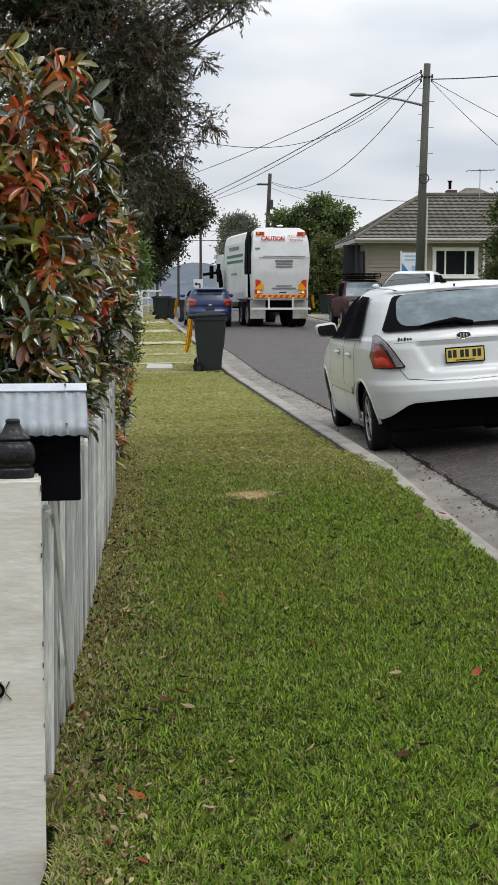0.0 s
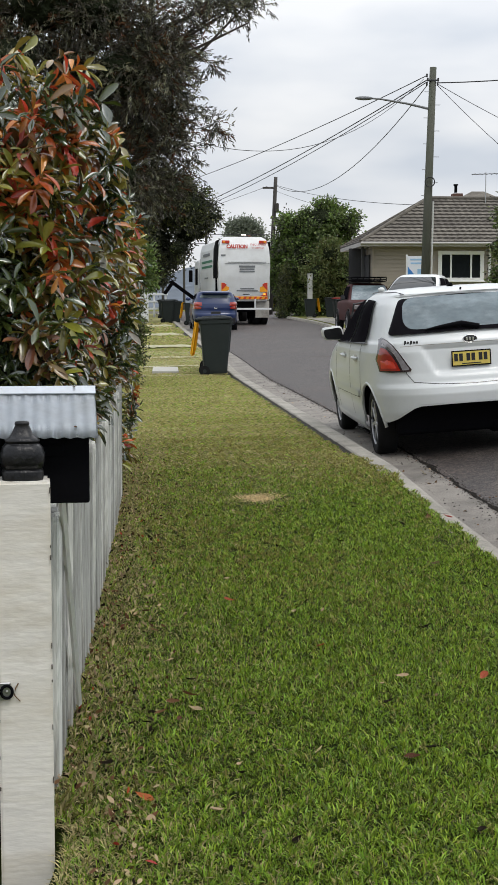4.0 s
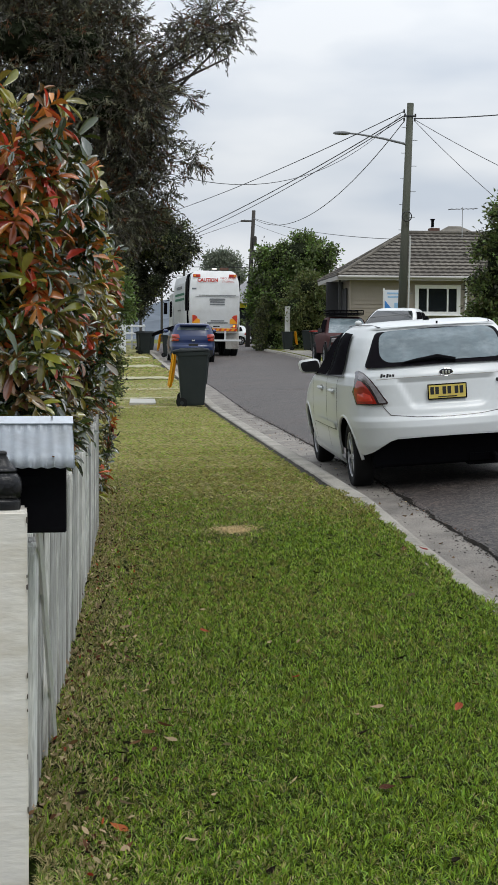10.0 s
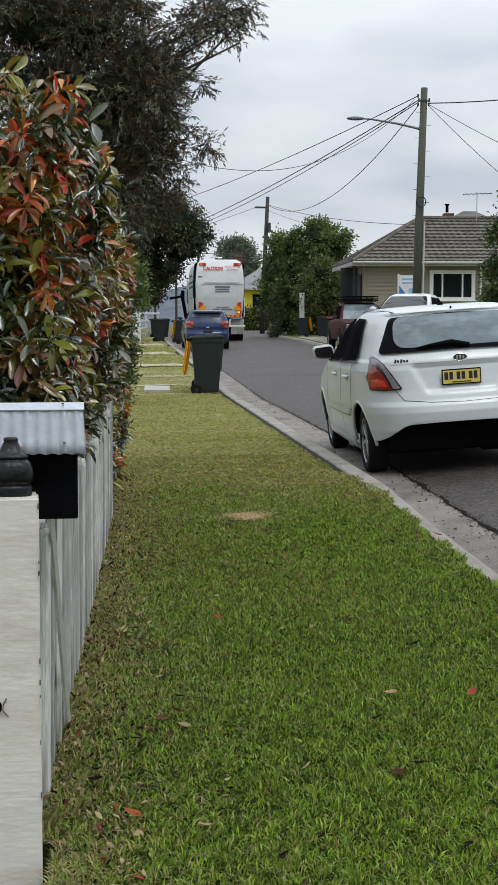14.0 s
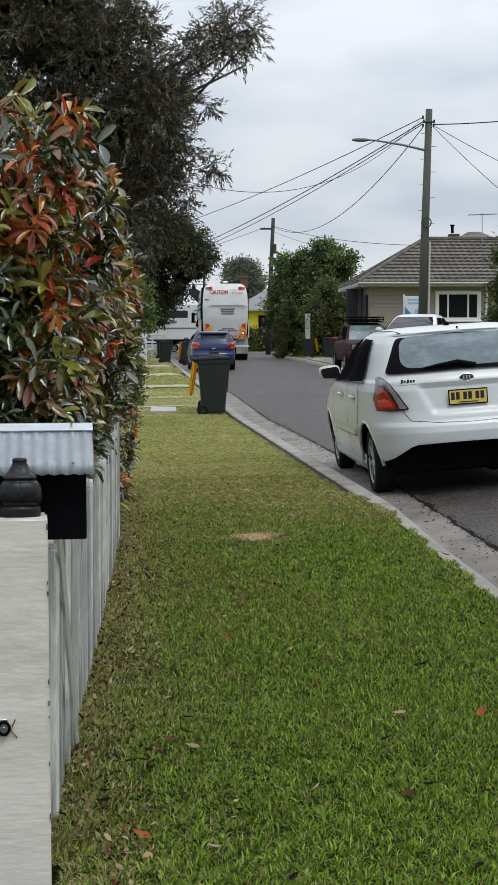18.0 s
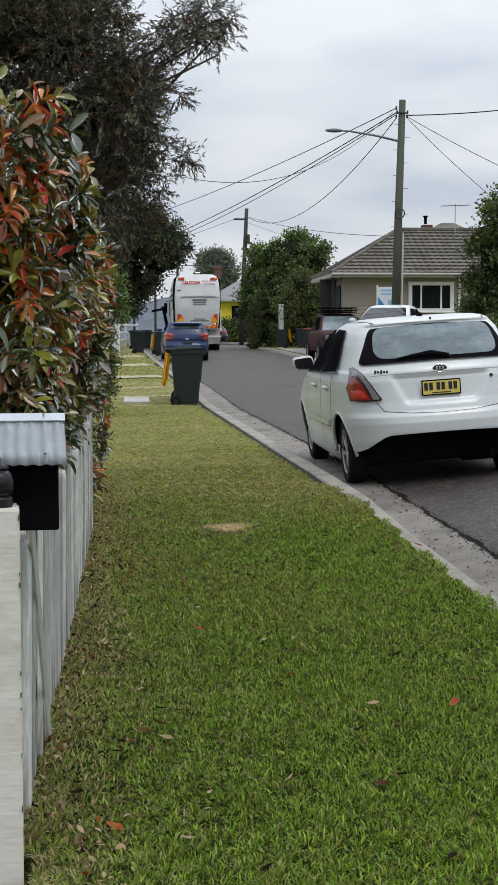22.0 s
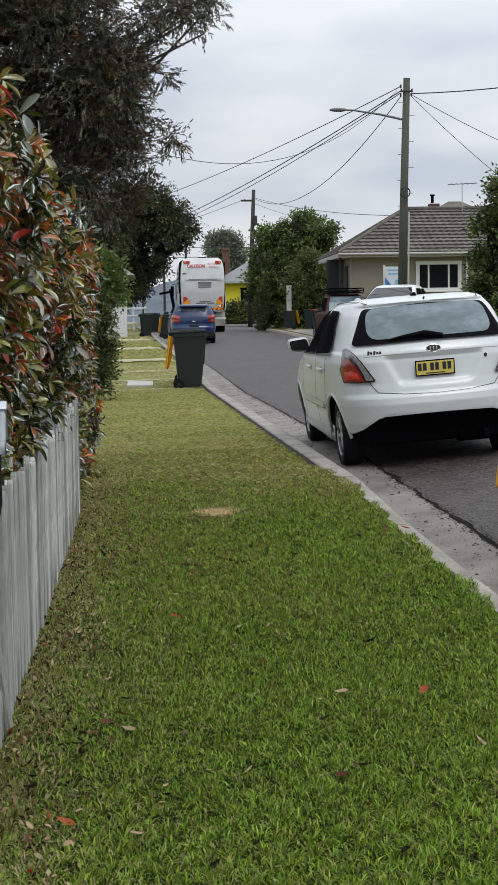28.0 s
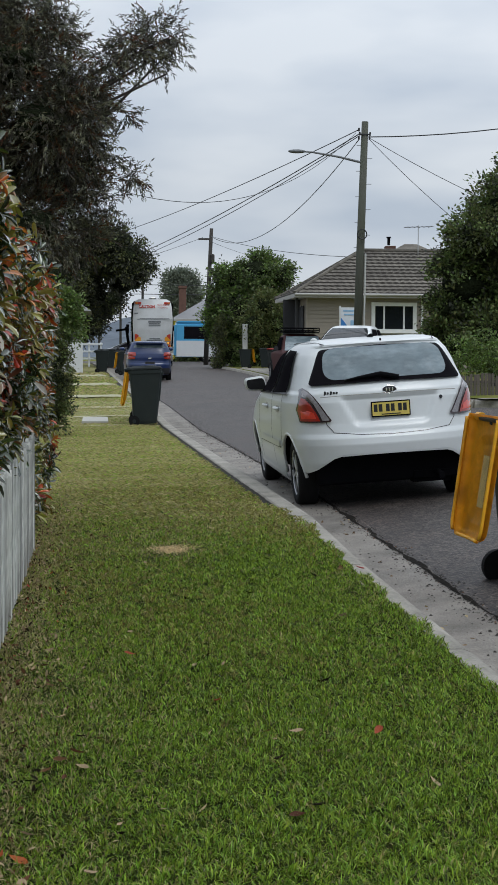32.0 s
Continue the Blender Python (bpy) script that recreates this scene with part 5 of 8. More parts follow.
def subdivide(outline, n):
    out = []
    for i, (x, z) in enumerate(outline):
        x2, z2 = outline[(i + 1) % len(outline)]
        k = max(1, int(math.hypot(x2 - x, z2 - z) / n))
        out += [(x + (x2 - x) * j / k, z + (z2 - z) * j / k) for j in range(k)]
    return out


def number_bars(parent, cx, y, z, w, h, paint="plate_yellow", rot=0.0, bars=7):
    """A number plate whose characters are plain bars."""
    plate = part("number_plate", box(w, 0.008, h, (cx, y, z), 0.002, rot=None), M[paint], parent, "yellow number plate with black bars")
    frame_b = bmesh.new()
    for dx, dz, sx, sz in ((0, h / 2, w + 0.008, 0.010), (0, -h / 2, w + 0.008, 0.010), (-w / 2, 0, 0.010, h), (w / 2, 0, 0.010, h)):
        box(sx, 0.012, sz, (cx + dx, y, z + dz), 0.002, frame_b)
    part("plate_frame", frame_b, M["black"], plate)
    xs = [-0.40, -0.27, -0.08, 0.05, 0.24, 0.37] if bars == 7 else [-0.3, -0.1, 0.1, 0.3]
    for k in xs:
        part("bar", box(w * 0.095, 0.003, h * 0.52, (cx + k * w, y - 0.005, z + h * 0.08), 0.0), M["ink"], plate)
    part("bar", box(w * 0.5, 0.003, h * 0.07, (cx, y - 0.005, z - h * 0.36), 0.0), M["ink"], plate)
    return plate


def build_white_hatch():
    """The white hatchback parked at the kerb, leaning with the road's camber."""
    prof = HATCH
    m = pose(2.632, 11.92, 0.052, 0.3, -4.0, 0.0) @ Matrix.Diagonal((1.0, 1.03, 1.03, 1))
    c = car(m, "white five-door hatchback parked against the kerb", "car_white", detailed=True)
    # rear window: black ceramic border and the clear middle
    win = subdivide(rounded([(-0.700, 1.040), (0, 1.052), (0.700, 1.040), (0.540, 1.352), (0, 1.378), (-0.540, 1.352)], 0.04), 0.04)
    glass = part("rear_window", mesh_on_rear(prof, win, 0.026), M["dark_glass"], c, "dark tinted rear window with a black border", True)
    # the middle carries a sky reflection painted in its colour
    mid = subdivide(rounded([(-0.575, 1.080), (0.590, 1.080), (0.520, 1.364), (-0.510, 1.364)], 0.12, 8), 0.05)
    part("clear_pane", mesh_on_rear(prof, mid, 0.032), M["sky_glass"], glass, "middle of the rear window with a painted sky reflection", True)
    wiper = part("rear_wiper", tube([(0.10, rear_y(prof, 0.1, 1.08) - 0.05, 1.075), (-0.06, rear_y(prof, 0.0, 1.105) - 0.055, 1.106), (-0.25, rear_y(prof, -0.25, 1.09) - 0.05, 1.090), (-0.37, rear_y(prof, -0.37, 1.08) - 0.048, 1.076)],
                                   [0.020, 0.024, 0.014, 0.006], 8), M["black"], c, "black rear wiper")
    part("wiper_blade", tube([(0.02, rear_y(prof, 0.0, 1.10) - 0.04, 1.100), (-0.39, rear_y(prof, -0.39, 1.075) - 0.038, 1.072)], 0.009, 6), M["rubber"], wiper)
    # tail lamps wrap round the rear corners
    for s in (-1, 1):
        o = [(s * x, z) for x, z in ((0.788, 0.744), (0.700, 0.738), (0.555, 0.742), (0.545, 0.757), (0.575, 0.800), (0.625, 0.880), (0.672, 0.952), (0.712, 1.008), (0.734, 1.026), (0.754, 1.012), (0.780, 0.950), (0.802, 0.850))]
        lamp = part("tail_lamp", mesh_on_rear(prof, subdivide(o, 0.03), 0.020), M["tail_dark"], c, "smoked tail lamp housing", True)
        o = [(s * x, z) for x, z in ((0.622, 0.754), (0.570, 0.755), (0.566, 0.763), (0.592, 0.804), (0.640, 0.884), (0.686, 0.956), (0.716, 0.996), (0.733, 1.010), (0.747, 0.998), (0.762, 0.962), (0.735, 0.950), (0.684, 0.892), (0.645, 0.815))]
        part("reverse_lens", mesh_on_rear(prof, subdivide(o, 0.03), 0.026), M["tail_clear"], lamp, "clear reversing lamp lens", True)
        o = [(s * x, z) for x, z in ((0.784, 0.754), (0.642, 0.752), (0.665, 0.810), (0.700, 0.874), (0.742, 0.936), (0.766, 0.946), (0.776, 0.928), (0.790, 0.885), (0.796, 0.835))]
        part("stop_lens", mesh_on_rear(prof, subdivide(o, 0.03), 0.030), M["tail_red"], lamp, "red stop lamp lens", True)
        o = [(s * x, z) for x, z in ((0.780, 0.772), (0.672, 0.772), (0.690, 0.822), (0.735, 0.842), (0.780, 0.836))]
        part("bright_lens", mesh_on_rear(prof, subdivide(o, 0.03), 0.034), M["tail_bright"], lamp, "brighter red lens band", True)
        # side windows, pillars and doors
        part("rear_door_glass", side_patch(prof, s, [(0.80, 0.985), (1.58, 0.965), (1.52, 1.36), (1.02, 1.345)], 0.022), M["dark_glass"], c, "dark rear side window", True)
        part("front_door_glass", side_patch(prof, s, [(1.66, 0.965), (2.62, 0.955), (2.06, 1.34), (1.60, 1.36)], 0.022), M["dark_glass"], c, "dark front side window", True)
        part("window_trim", side_patch(prof, s, [(0.74, 0.968), (2.7, 0.938), (2.7, 0.958), (0.74, 0.988)], 0.020), M["trim"], c)
        for y0 in (0.98, 1.62, 2.66):
            part("door_gap", side_patch(prof, s, [(y0, 0.30), (y0 + 0.012, 0.30), (y0 + 0.012, 0.955), (y0, 0.955)], 0.002, 1, 12), M["black"], c)
        for y0 in (1.12, 1.90):
            hx = side_x(prof, y0, 0.83)
            # a greyer patch paints the shade behind the handle
            part("handle_pocket", side_patch(prof, s, [(y0 + 0.02, 0.800), (y0 + 0.17, 0.802), (y0 + 0.17, 0.862), (y0 + 0.02, 0.860)], 0.003, 6, 3), M["grime_and_shade"], c)
            part("door_handle", tube([(s * (hx + 0.004), y0, 0.832), (s * (hx + 0.030), y0 + 0.03, 0.832), (s * (hx + 0.030), y0 + 0.17, 0.834), (s * (hx + 0.004), y0 + 0.20, 0.834)], 0.013, 8), M["car_white"], c, "white door handle")
        part("rub_strip", side_patch(prof, s, [(1.06, 0.50), (2.60, 0.49), (2.60, 0.545), (1.06, 0.555)], 0.018, 16, 2), M["car_white"], c)
        # a black strip painted as the shade under the rub strip
        part("rub_shadow", side_patch(prof, s, [(1.06, 0.488), (2.60, 0.478), (2.60, 0.490), (1.06, 0.500)], 0.006, 16, 1), M["trim"], c)
        part("sill", side_patch(prof, s, [(1.06, 0.20), (2.86, 0.20), (2.86, 0.29), (1.06, 0.29)], 0.012, 16, 3), M["car_white"], c)
        # door mirror: a white shell round a dark glass
        out = rounded([(s * 0.775, 0.955), (s * 0.985, 0.965), (s * 1.005, 1.085), (s * 0.80, 1.100)], 0.045, 5)
        shell = extrude_outline(out, 0.10, "y")
        bmesh.ops.bevel(shell, geom=shell.edges[:], offset=0.014, segments=2, affect="EDGES", clamp_overlap=True)
        bmesh.ops.translate(shell, vec=(0, 2.38, 0), verts=shell.verts)
        mob = part("door_mirror", shell, M["car_white"], c, "white door mirror", True)
        part("mirror_arm", box(0.12, 0.06, 0.05, (s * 0.78, 2.43, 0.965), 0.012), M["trim"], mob)
        inner = rounded([(s * 0.787, 0.966), (s * 0.972, 0.976), (s * 0.990, 1.068), (s * 0.812, 1.082)], 0.035, 5)
        pane = extrude_outline(inner, 0.006, "y")
        bmesh.ops.translate(pane, vec=(0, 2.372, 0), verts=pane.verts)
        part("mirror_glass", pane, M["black_gloss"], mob, "dark mirror glass")
    # tailgate lines, bumper, plate, badges
    part("tailgate_gap", mesh_line(prof, [(-0.665, 0.94), (-0.60, 0.80), (-0.585, 0.72), (-0.53, 0.652), (-0.3, 0.628), (0, 0.620), (0.3, 0.628), (0.53, 0.652), (0.585, 0.72), (0.60, 0.80), (0.665, 0.94)], 0.004, 0.0035), M["tail_dark"], c)
    # a grey line paints the shade under the pressed crease
    part("tailgate_crease", mesh_line(prof, [(-0.62, 0.945), (-0.42, 0.951), (0, 0.953), (0.42, 0.951), (0.62, 0.945)], 0.003, 0.0030), M["grime_and_shade"], c)
    number_bars(c, -0.005, 0.096, 0.822, 0.350, 0.118)
    badge = bmesh.new()
    bmesh.ops.create_uvsphere(badge, u_segments=20, v_segments=8, radius=1.0)
    bmesh.ops.scale(badge, vec=(0.064, 0.008, 0.031), verts=badge.verts)
    bmesh.ops.translate(badge, vec=(0.0, rear_y(prof, 0, 0.978) - 0.004, 0.978), verts=badge.verts)
    bob = part("badge", badge, M["ink"], c, "black oval badge with a chrome rim", True)
    part("badge_rim", tube([(0.064 * math.cos(a), rear_y(prof, 0, 0.978) - 0.008, 0.978 + 0.031 * math.sin(a)) for a in [k * math.pi / 12 for k in range(25)]], 0.004, 6, False), M["chrome"], bob)
    for dx in (-0.028, 0.0, 0.028):
        part("badge_mark", box(0.014, 0.004, 0.026, (dx, rear_y(prof, 0, 0.978) - 0.013, 0.978), 0.001), M["chrome"], bob)
    for dx, hgt in ((-0.575, 0.034), (-0.552, 0.020), (-0.525, 0.032), (-0.500, 0.020), (-0.475, 0.020)):
        part("model_mark", box(0.019, 0.004, hgt, (dx, rear_y(prof, dx, 0.975) - 0.006, 0.975), 0.001, rot=(0, 10, 0)), M["ink"], c)
    part("lock_button", tube([(0.47, rear_y(prof, 0.47, 0.89) - 0.002, 0.89), (0.47, rear_y(prof, 0.47, 0.89) - 0.012, 0.89)], 0.015, 12), M["trim"], c)
    # a black panel added to stand in for the shade under the bumper
    part("valance", box(1.36, 0.05, 0.34, (0, 0.28, 0.375), 0.02), M["black"], c, "black panel standing in for the shade under the bumper")
    part("bumper_lip", mesh_line(prof, [(-0.74, 0.324), (-0.68, 0.354), (-0.62, 0.396), (-0.55, 0.440), (-0.49, 0.458), (-0.25, 0.466), (0, 0.468), (0.25, 0.466), (0.49, 0.458), (0.55, 0.440), (0.62, 0.396), (0.68, 0.354), (0.74, 0.324)], 0.001, 0.006), M["car_white"], c, "", True)
    part("muffler", tube([(0.42, 0.02, 0.25), (0.42, 0.22, 0.26)], 0.03, 12), M["black"], c)
    part("exhaust_box", box(0.42, 0.25, 0.14, (0.38, 0.36, 0.25), 0.04, seg=2), M["black"], c)
    part("aerial_base", tube([(0.0, 0.86, 1.462), (0.0, 0.84, 1.478), (0.0, 0.81, 1.492)], [0.03, 0.024, 0.012], 10), M["black"], c, "black aerial base")
    part("washer_jet", tube([(0.02, 0.50, 1.42), (0.02, 0.49, 1.442)], 0.009, 8), M["black"], c)
    part("spoiler_edge", mesh_line(prof, [(-0.55, 1.378), (-0.3, 1.398), (0, 1.402), (0.3, 1.398), (0.55, 1.378)], 0.004, 0.007), M["car_white"], c)
    for s in (-1, 1):
        part("roof_seam", tube([(s * float(np.interp(y, [0.5, 0.8, 2.0], [0.50, 0.545, 0.56])), y, float(np.interp(y, [0.5, 0.7, 1.1, 1.6, 2.0], [1.405, 1.432, 1.440, 1.438, 1.405]))) for y in [0.5 + 0.1 * k for k in range(14)]], 0.005, 6), M["trim"], c)
    # cabin seen through the glass
    part("cabin_floor", box(1.2, 2.2, 0.05, (0, 1.6, 0.60), 0.01), M["interior"], c)
    for sx in (-0.36, 0.36):
        part("rear_headrest", box(0.24, 0.09, 0.17, (sx, 0.95, 1.07), 0.04, seg=2), M["seat"], c)
        part("front_headrest", box(0.25, 0.09, 0.18, (sx, 1.75, 1.12), 0.04, seg=2), M["seat"], c)
        part("front_seat", box(0.46, 0.14, 0.60, (sx, 1.78, 0.80), 0.05, seg=2), M["seat"], c)
    part("rear_seat", box(1.15, 0.15, 0.42, (0, 0.98, 0.82), 0.05, seg=2), M["seat"], c)

    # in plan the body narrows towards its tail
    def taper(ob):
        for o in ob.children:
            if o.name.startswith("wheel") and not o.data:
                continue
            if o.data:
                co = np.empty(len(o.data.vertices) * 3, np.float32)
                o.data.vertices.foreach_get("co", co)
                co = co.reshape(-1, 3)
                u = np.clip(co[:, 1] / 1.5, 0, 1)
                co[:, 0] *= 0.925 + 0.075 * u * (2 - u)
                co[:, 2] = np.where(co[:, 2] > 1.28, 1.28 + (co[:, 2] - 1.28) * 0.74, co[:, 2])
                o.data.vertices.foreach_set("co", co.ravel())
                o.data.update()
            taper(o)
    taper(c)
    return c


def mesh_line(prof, pts, out, r):
    """A thin raised or dark line across the rear of a shell."""
    fine = []
    for (x, z), (x2, z2) in zip(pts, pts[1:]):
        k = max(2, int(math.hypot(x2 - x, z2 - z) / 0.03))
        fine += [(x + (x2 - x) * j / k, z + (z2 - z) * j / k) for j in range(k)]
    fine.append(pts[-1])
    return tube([(x, rear_y(prof, x, z) - out + r, z) for x, z in fine], r, 6)


def simple_car(m, label, paint, prof, wheels, wheel_r, name, group="", lamps="tail_red", plate=True, glass="window_glass"):
    """A car with windows, lamps, mirrors and plate, for the middle distance."""
    c = car(m, label, paint, prof, wheels, wheel_r, group, False, name, 6)
    zb = [p for p in prof if p[0] > 0.9]
    top = prof[-1][0]
    belt = next(p[0] for p in prof if p[0] > 0.8 and p[1] < prof[5][1] - 0.04)
    wb = float(np.interp(belt + 0.06, [p[0] for p in prof], [p[1] for p in prof]))
    wt = float(np.interp(top - 0.13, [p[0] for p in prof], [p[1] for p in prof]))
    win = subdivide(rounded([(-wb + 0.16, belt + 0.12), (wb - 0.16, belt + 0.12), (wt - 0.12, top - 0.17), (-wt + 0.12, top - 0.17)], 0.06), 0.12)
    part("rear_window", mesh_on_rear(prof, win, 0.018), M[glass], c, "dark rear window", True)
    ry = lambda z: float(np.interp(z, [p[0] for p in prof], [p[2] for p in prof]))
    fy = lambda z: float(np.interp(z, [p[0] for p in prof], [p[3] for p in prof]))
    for s in (-1, 1):
        y0, y1 = ry(belt + 0.1) + 0.45, fy(belt + 0.06) - 0.25
        t0, t1 = ry(top - 0.13) + 0.30, fy(top - 0.13) - 0.15
        mid0, mid1 = (y0 + y1) / 2, (t0 + t1) / 2
        part("rear_side_glass", side_patch(prof, s, [(y0, belt + 0.05), (mid0 - 0.04, belt + 0.05), (mid1 - 0.04, top - 0.13), (t0, top - 0.13)], 0.025), M["dark_glass"], c, "", True)
        part("front_side_glass", side_patch(prof, s, [(mid0 + 0.04, belt + 0.05), (y1, belt + 0.05), (t1, top - 0.13), (mid1 + 0.04, top - 0.13)], 0.025), M["dark_glass"], c, "", True)
        w = prof[5][1]
        o = [(s * x, z) for x, z in ((w - 0.005, belt - 0.24), (w - 0.36, belt - 0.20), (w - 0.34, belt - 0.07), (w - 0.05, belt - 0.03))]
        part("tail_lamp", mesh_on_rear(prof, subdivide(o, 0.08), 0.02), M[lamps], c, "red tail lamp", True)
        mir = bmesh.new()
        bmesh.ops.create_uvsphere(mir, u_segments=12, v_segments=8, radius=1.0)
        bmesh.ops.scale(mir, vec=(0.11, 0.06, 0.075), verts=mir.verts)
        bmesh.ops.translate(mir, vec=(s * (w + 0.09), y1 - 0.02, belt + 0.06), verts=mir.verts)
        part("door_mirror", mir, M[paint], c, "", True)
        front = [(x, z) for x, z in ((s * (w - 0.03), belt - 0.28), (s * (w - 0.45), belt - 0.30), (s * (w - 0.42), belt - 0.16), (s * (w - 0.06), belt - 0.12))]
        fb = bmesh.new()
        fb.faces.new([fb.verts.new((x, fy(z) + 0.012 - 0.12 * abs(x / w) ** 2.4 * (fy(z) - ry(z)) * 0.5, z)) for x, z in front])
        part("head_lamp", fb, M["tail_clear"], c)
    # windscreen
    def screen(u, v):
        z = belt + 0.04 + (top - 0.10 - belt - 0.04) * v
        hw = float(np.interp(z, [p[0] for p in prof], [p[1] for p in prof])) - 0.1
        x = -hw + 2 * hw * u
        return (x, fy(z) + 0.03 - 0.06 * abs(x) ** 2, z)
    part("windscreen", grid_mesh(screen, 8, 4), M["window_glass"], c, "", True)
    part("rear_bumper_trim", mesh_on_rear(prof, subdivide(rounded([(-0.7, 0.30), (0.7, 0.30), (0.66, 0.45), (-0.66, 0.45)], 0.04), 0.1), 0.008), M["trim"], c, "", True)
    if plate:
        b = part("number_plate", box(0.37, 0.01, 0.11, (0, ry(belt - 0.46) - 0.03, belt - 0.46), 0.002), M["plate_yellow"], c, "plain number plate")
    return c


def stretch_profile(prof, w, length, h, lift=0.0):
    k = length / prof[3][3]
    return [(z * h / 1.468 + lift, a * w / 0.846, r * k, f * k, kr, kf) for z, a, r, f, kr, kf in prof]


SUV = stretch_profile(HATCH, 0.90, 4.35, 1.52, 0.06)
TALL = [(z, w + (0.05 if z > 1.04 else 0.0), (r * 0.5 if z > 0.9 else r * 0.75), f, kr * 0.7, kf) for z, w, r, f, kr, kf in SUV]
SEDAN = stretch_profile(HATCH, 0.88, 4.4, 1.42)

build_white_hatch()


# ---- wheelie bins ----
BIN_H = 1.06


def wheelie_bin(m, label, lid, open_lid=False, group="wheelie bins", lid_in=None):
    """A 240-litre bin: its handle and wheels on the -x side, the lid hinged there."""
    b0 = thing("wheelie_bin", m, label, "bin", group)
    body = bmesh.new()
    rings = []
    for z, x0, x1, w in ((0.05, -0.19, 0.22, 0.215), (0.10, -0.215, 0.235, 0.225), (0.5, -0.235, 0.275, 0.25), (0.92, -0.265, 0.325, 0.28), (0.925, -0.285, 0.345, 0.295), (0.985, -0.29, 0.35, 0.298)):
        pts = rounded([(x0, -w), (x1, -w), (x1, w), (x0, w)], 0.05, 4)
        rings.append([body.verts.new((x, y, z)) for x, y in pts])
    n = len(rings[0])
    for a, c in zip(rings, rings[1:]):
        for k in range(n):
            body.faces.new((a[k], a[(k + 1) % n], c[(k + 1) % n], c[k]))
    body.faces.new(rings[0][::-1])
    if not open_lid:
        body.faces.new(rings[-1])
    else:
        inner = [body.verts.new((v.co.x * 0.93, v.co.y * 0.93, 0.984)) for v in rings[-1]]
        low = [body.verts.new((v.co.x * 0.8, v.co.y * 0.8, 0.4)) for v in rings[-1]]
        for k in range(n):
            body.faces.new((rings[-1][k], rings[-1][(k + 1) % n], inner[(k + 1) % n], inner[k]))
            body.faces.new((inner[k], inner[(k + 1) % n], low[(k + 1) % n], low[k]))
        body.faces.new(low)
    part("body", body, M["bin_green"], b0, "dark green plastic body", False)
    for s in (-1, 1):
        rim = part("wheel", tube([(-0.20, s * 0.235, 0.10), (-0.20, s * 0.285, 0.10)], 0.10, 24), M["rubber"], b0)
        part("hub", tube([(-0.20, s * 0.236, 0.10), (-0.20, s * 0.290, 0.10)], 0.035, 12), M["bin_green"], rim)
    part("axle", tube([(-0.20, -0.24, 0.10), (-0.20, 0.24, 0.10)], 0.012, 8), M["steel"], b0)
    part("handle", tube([(-0.335, -0.27, 0.985), (-0.335, 0.27, 0.985)], 0.020, 10), M["trim"], b0, "black grip bar")
    for s in (-1, 0, 1):
        part("handle_bracket", box(0.075, 0.03, 0.05, (-0.31, s * 0.235, 0.975), 0.008), M["bin_green"], b0)
    lidb = bmesh.new()

    def shell(u, v, d=0.0):
        x = -0.02 + 0.72 * u
        w = (0.305 - 0.012 * u) * (1 - 0.22 * max(0.0, (u - 0.86) / 0.14) ** 2.5)
        y = -w + 2 * w * v
        e = min(u, 1 - u, v, 1 - v)
        z = 0.0 - 0.035 * max(0.0, 1 - e / 0.06) ** 2 + 0.028 * math.sin(math.pi * min(max(v, 0), 1)) * (0.6 + 0.4 * math.sin(math.pi * u)) + 0.012 * (1 if 0.25 < v < 0.75 and 0.2 < u < 0.85 else 0)
        return (x, y, z)
    lidb = grid_mesh(shell, 28, 18)
    bmesh.ops.solidify(lidb, geom=lidb.faces[:], thickness=0.006)
    turn = pose(-0.335, 0, 1.0, 0, 100, 0) if open_lid else pose(-0.335, 0, 1.015, 0, -1, 0)
    if open_lid:
        turn = pose(-0.35, 0, 0.985, 0, 98, 0)
    bmesh.ops.transform(lidb, matrix=turn, verts=lidb.verts)
    lid_ob = part("lid", lidb, M[lid], b0, ("yellow lid hanging open" if open_lid else ""), True)
    if open_lid:   # the lid's turned-in rim and a worn sticker inside it
        rim = bmesh.new()
        for k in range(2):
            q = [shell(u, 0.012 if k == 0 else 0.988) for u in [0.03 * i for i in range(1, 33)]]
            merge(rim, tube([(a, c, d - 0.022) for a, c, d in q], 0.011, 6))
        merge(rim, tube([(a, c, d - 0.022) for a, c, d in [shell(0.985, 0.1 + 0.8 * i / 12) for i in range(13)]], 0.011, 6))
        bmesh.ops.transform(rim, matrix=turn, verts=rim.verts)
        part("lid_rim", rim, M[lid], lid_ob, "", True)
        tag = box(0.30, 0.11, 0.003, (0.36, 0.0, 0.018), 0.001)
        bmesh.ops.transform(tag, matrix=turn, verts=tag.verts)
        part("sticker", tag, M["worn_tag"], lid_ob, "worn pale sticker")
    for s in (-1, 1):
        part("hinge", tube([(-0.335, s * 0.20, 0.99), (-0.335, s * 0.27, 0.99)], 0.026, 10), M[lid], lid_ob)
    return b0


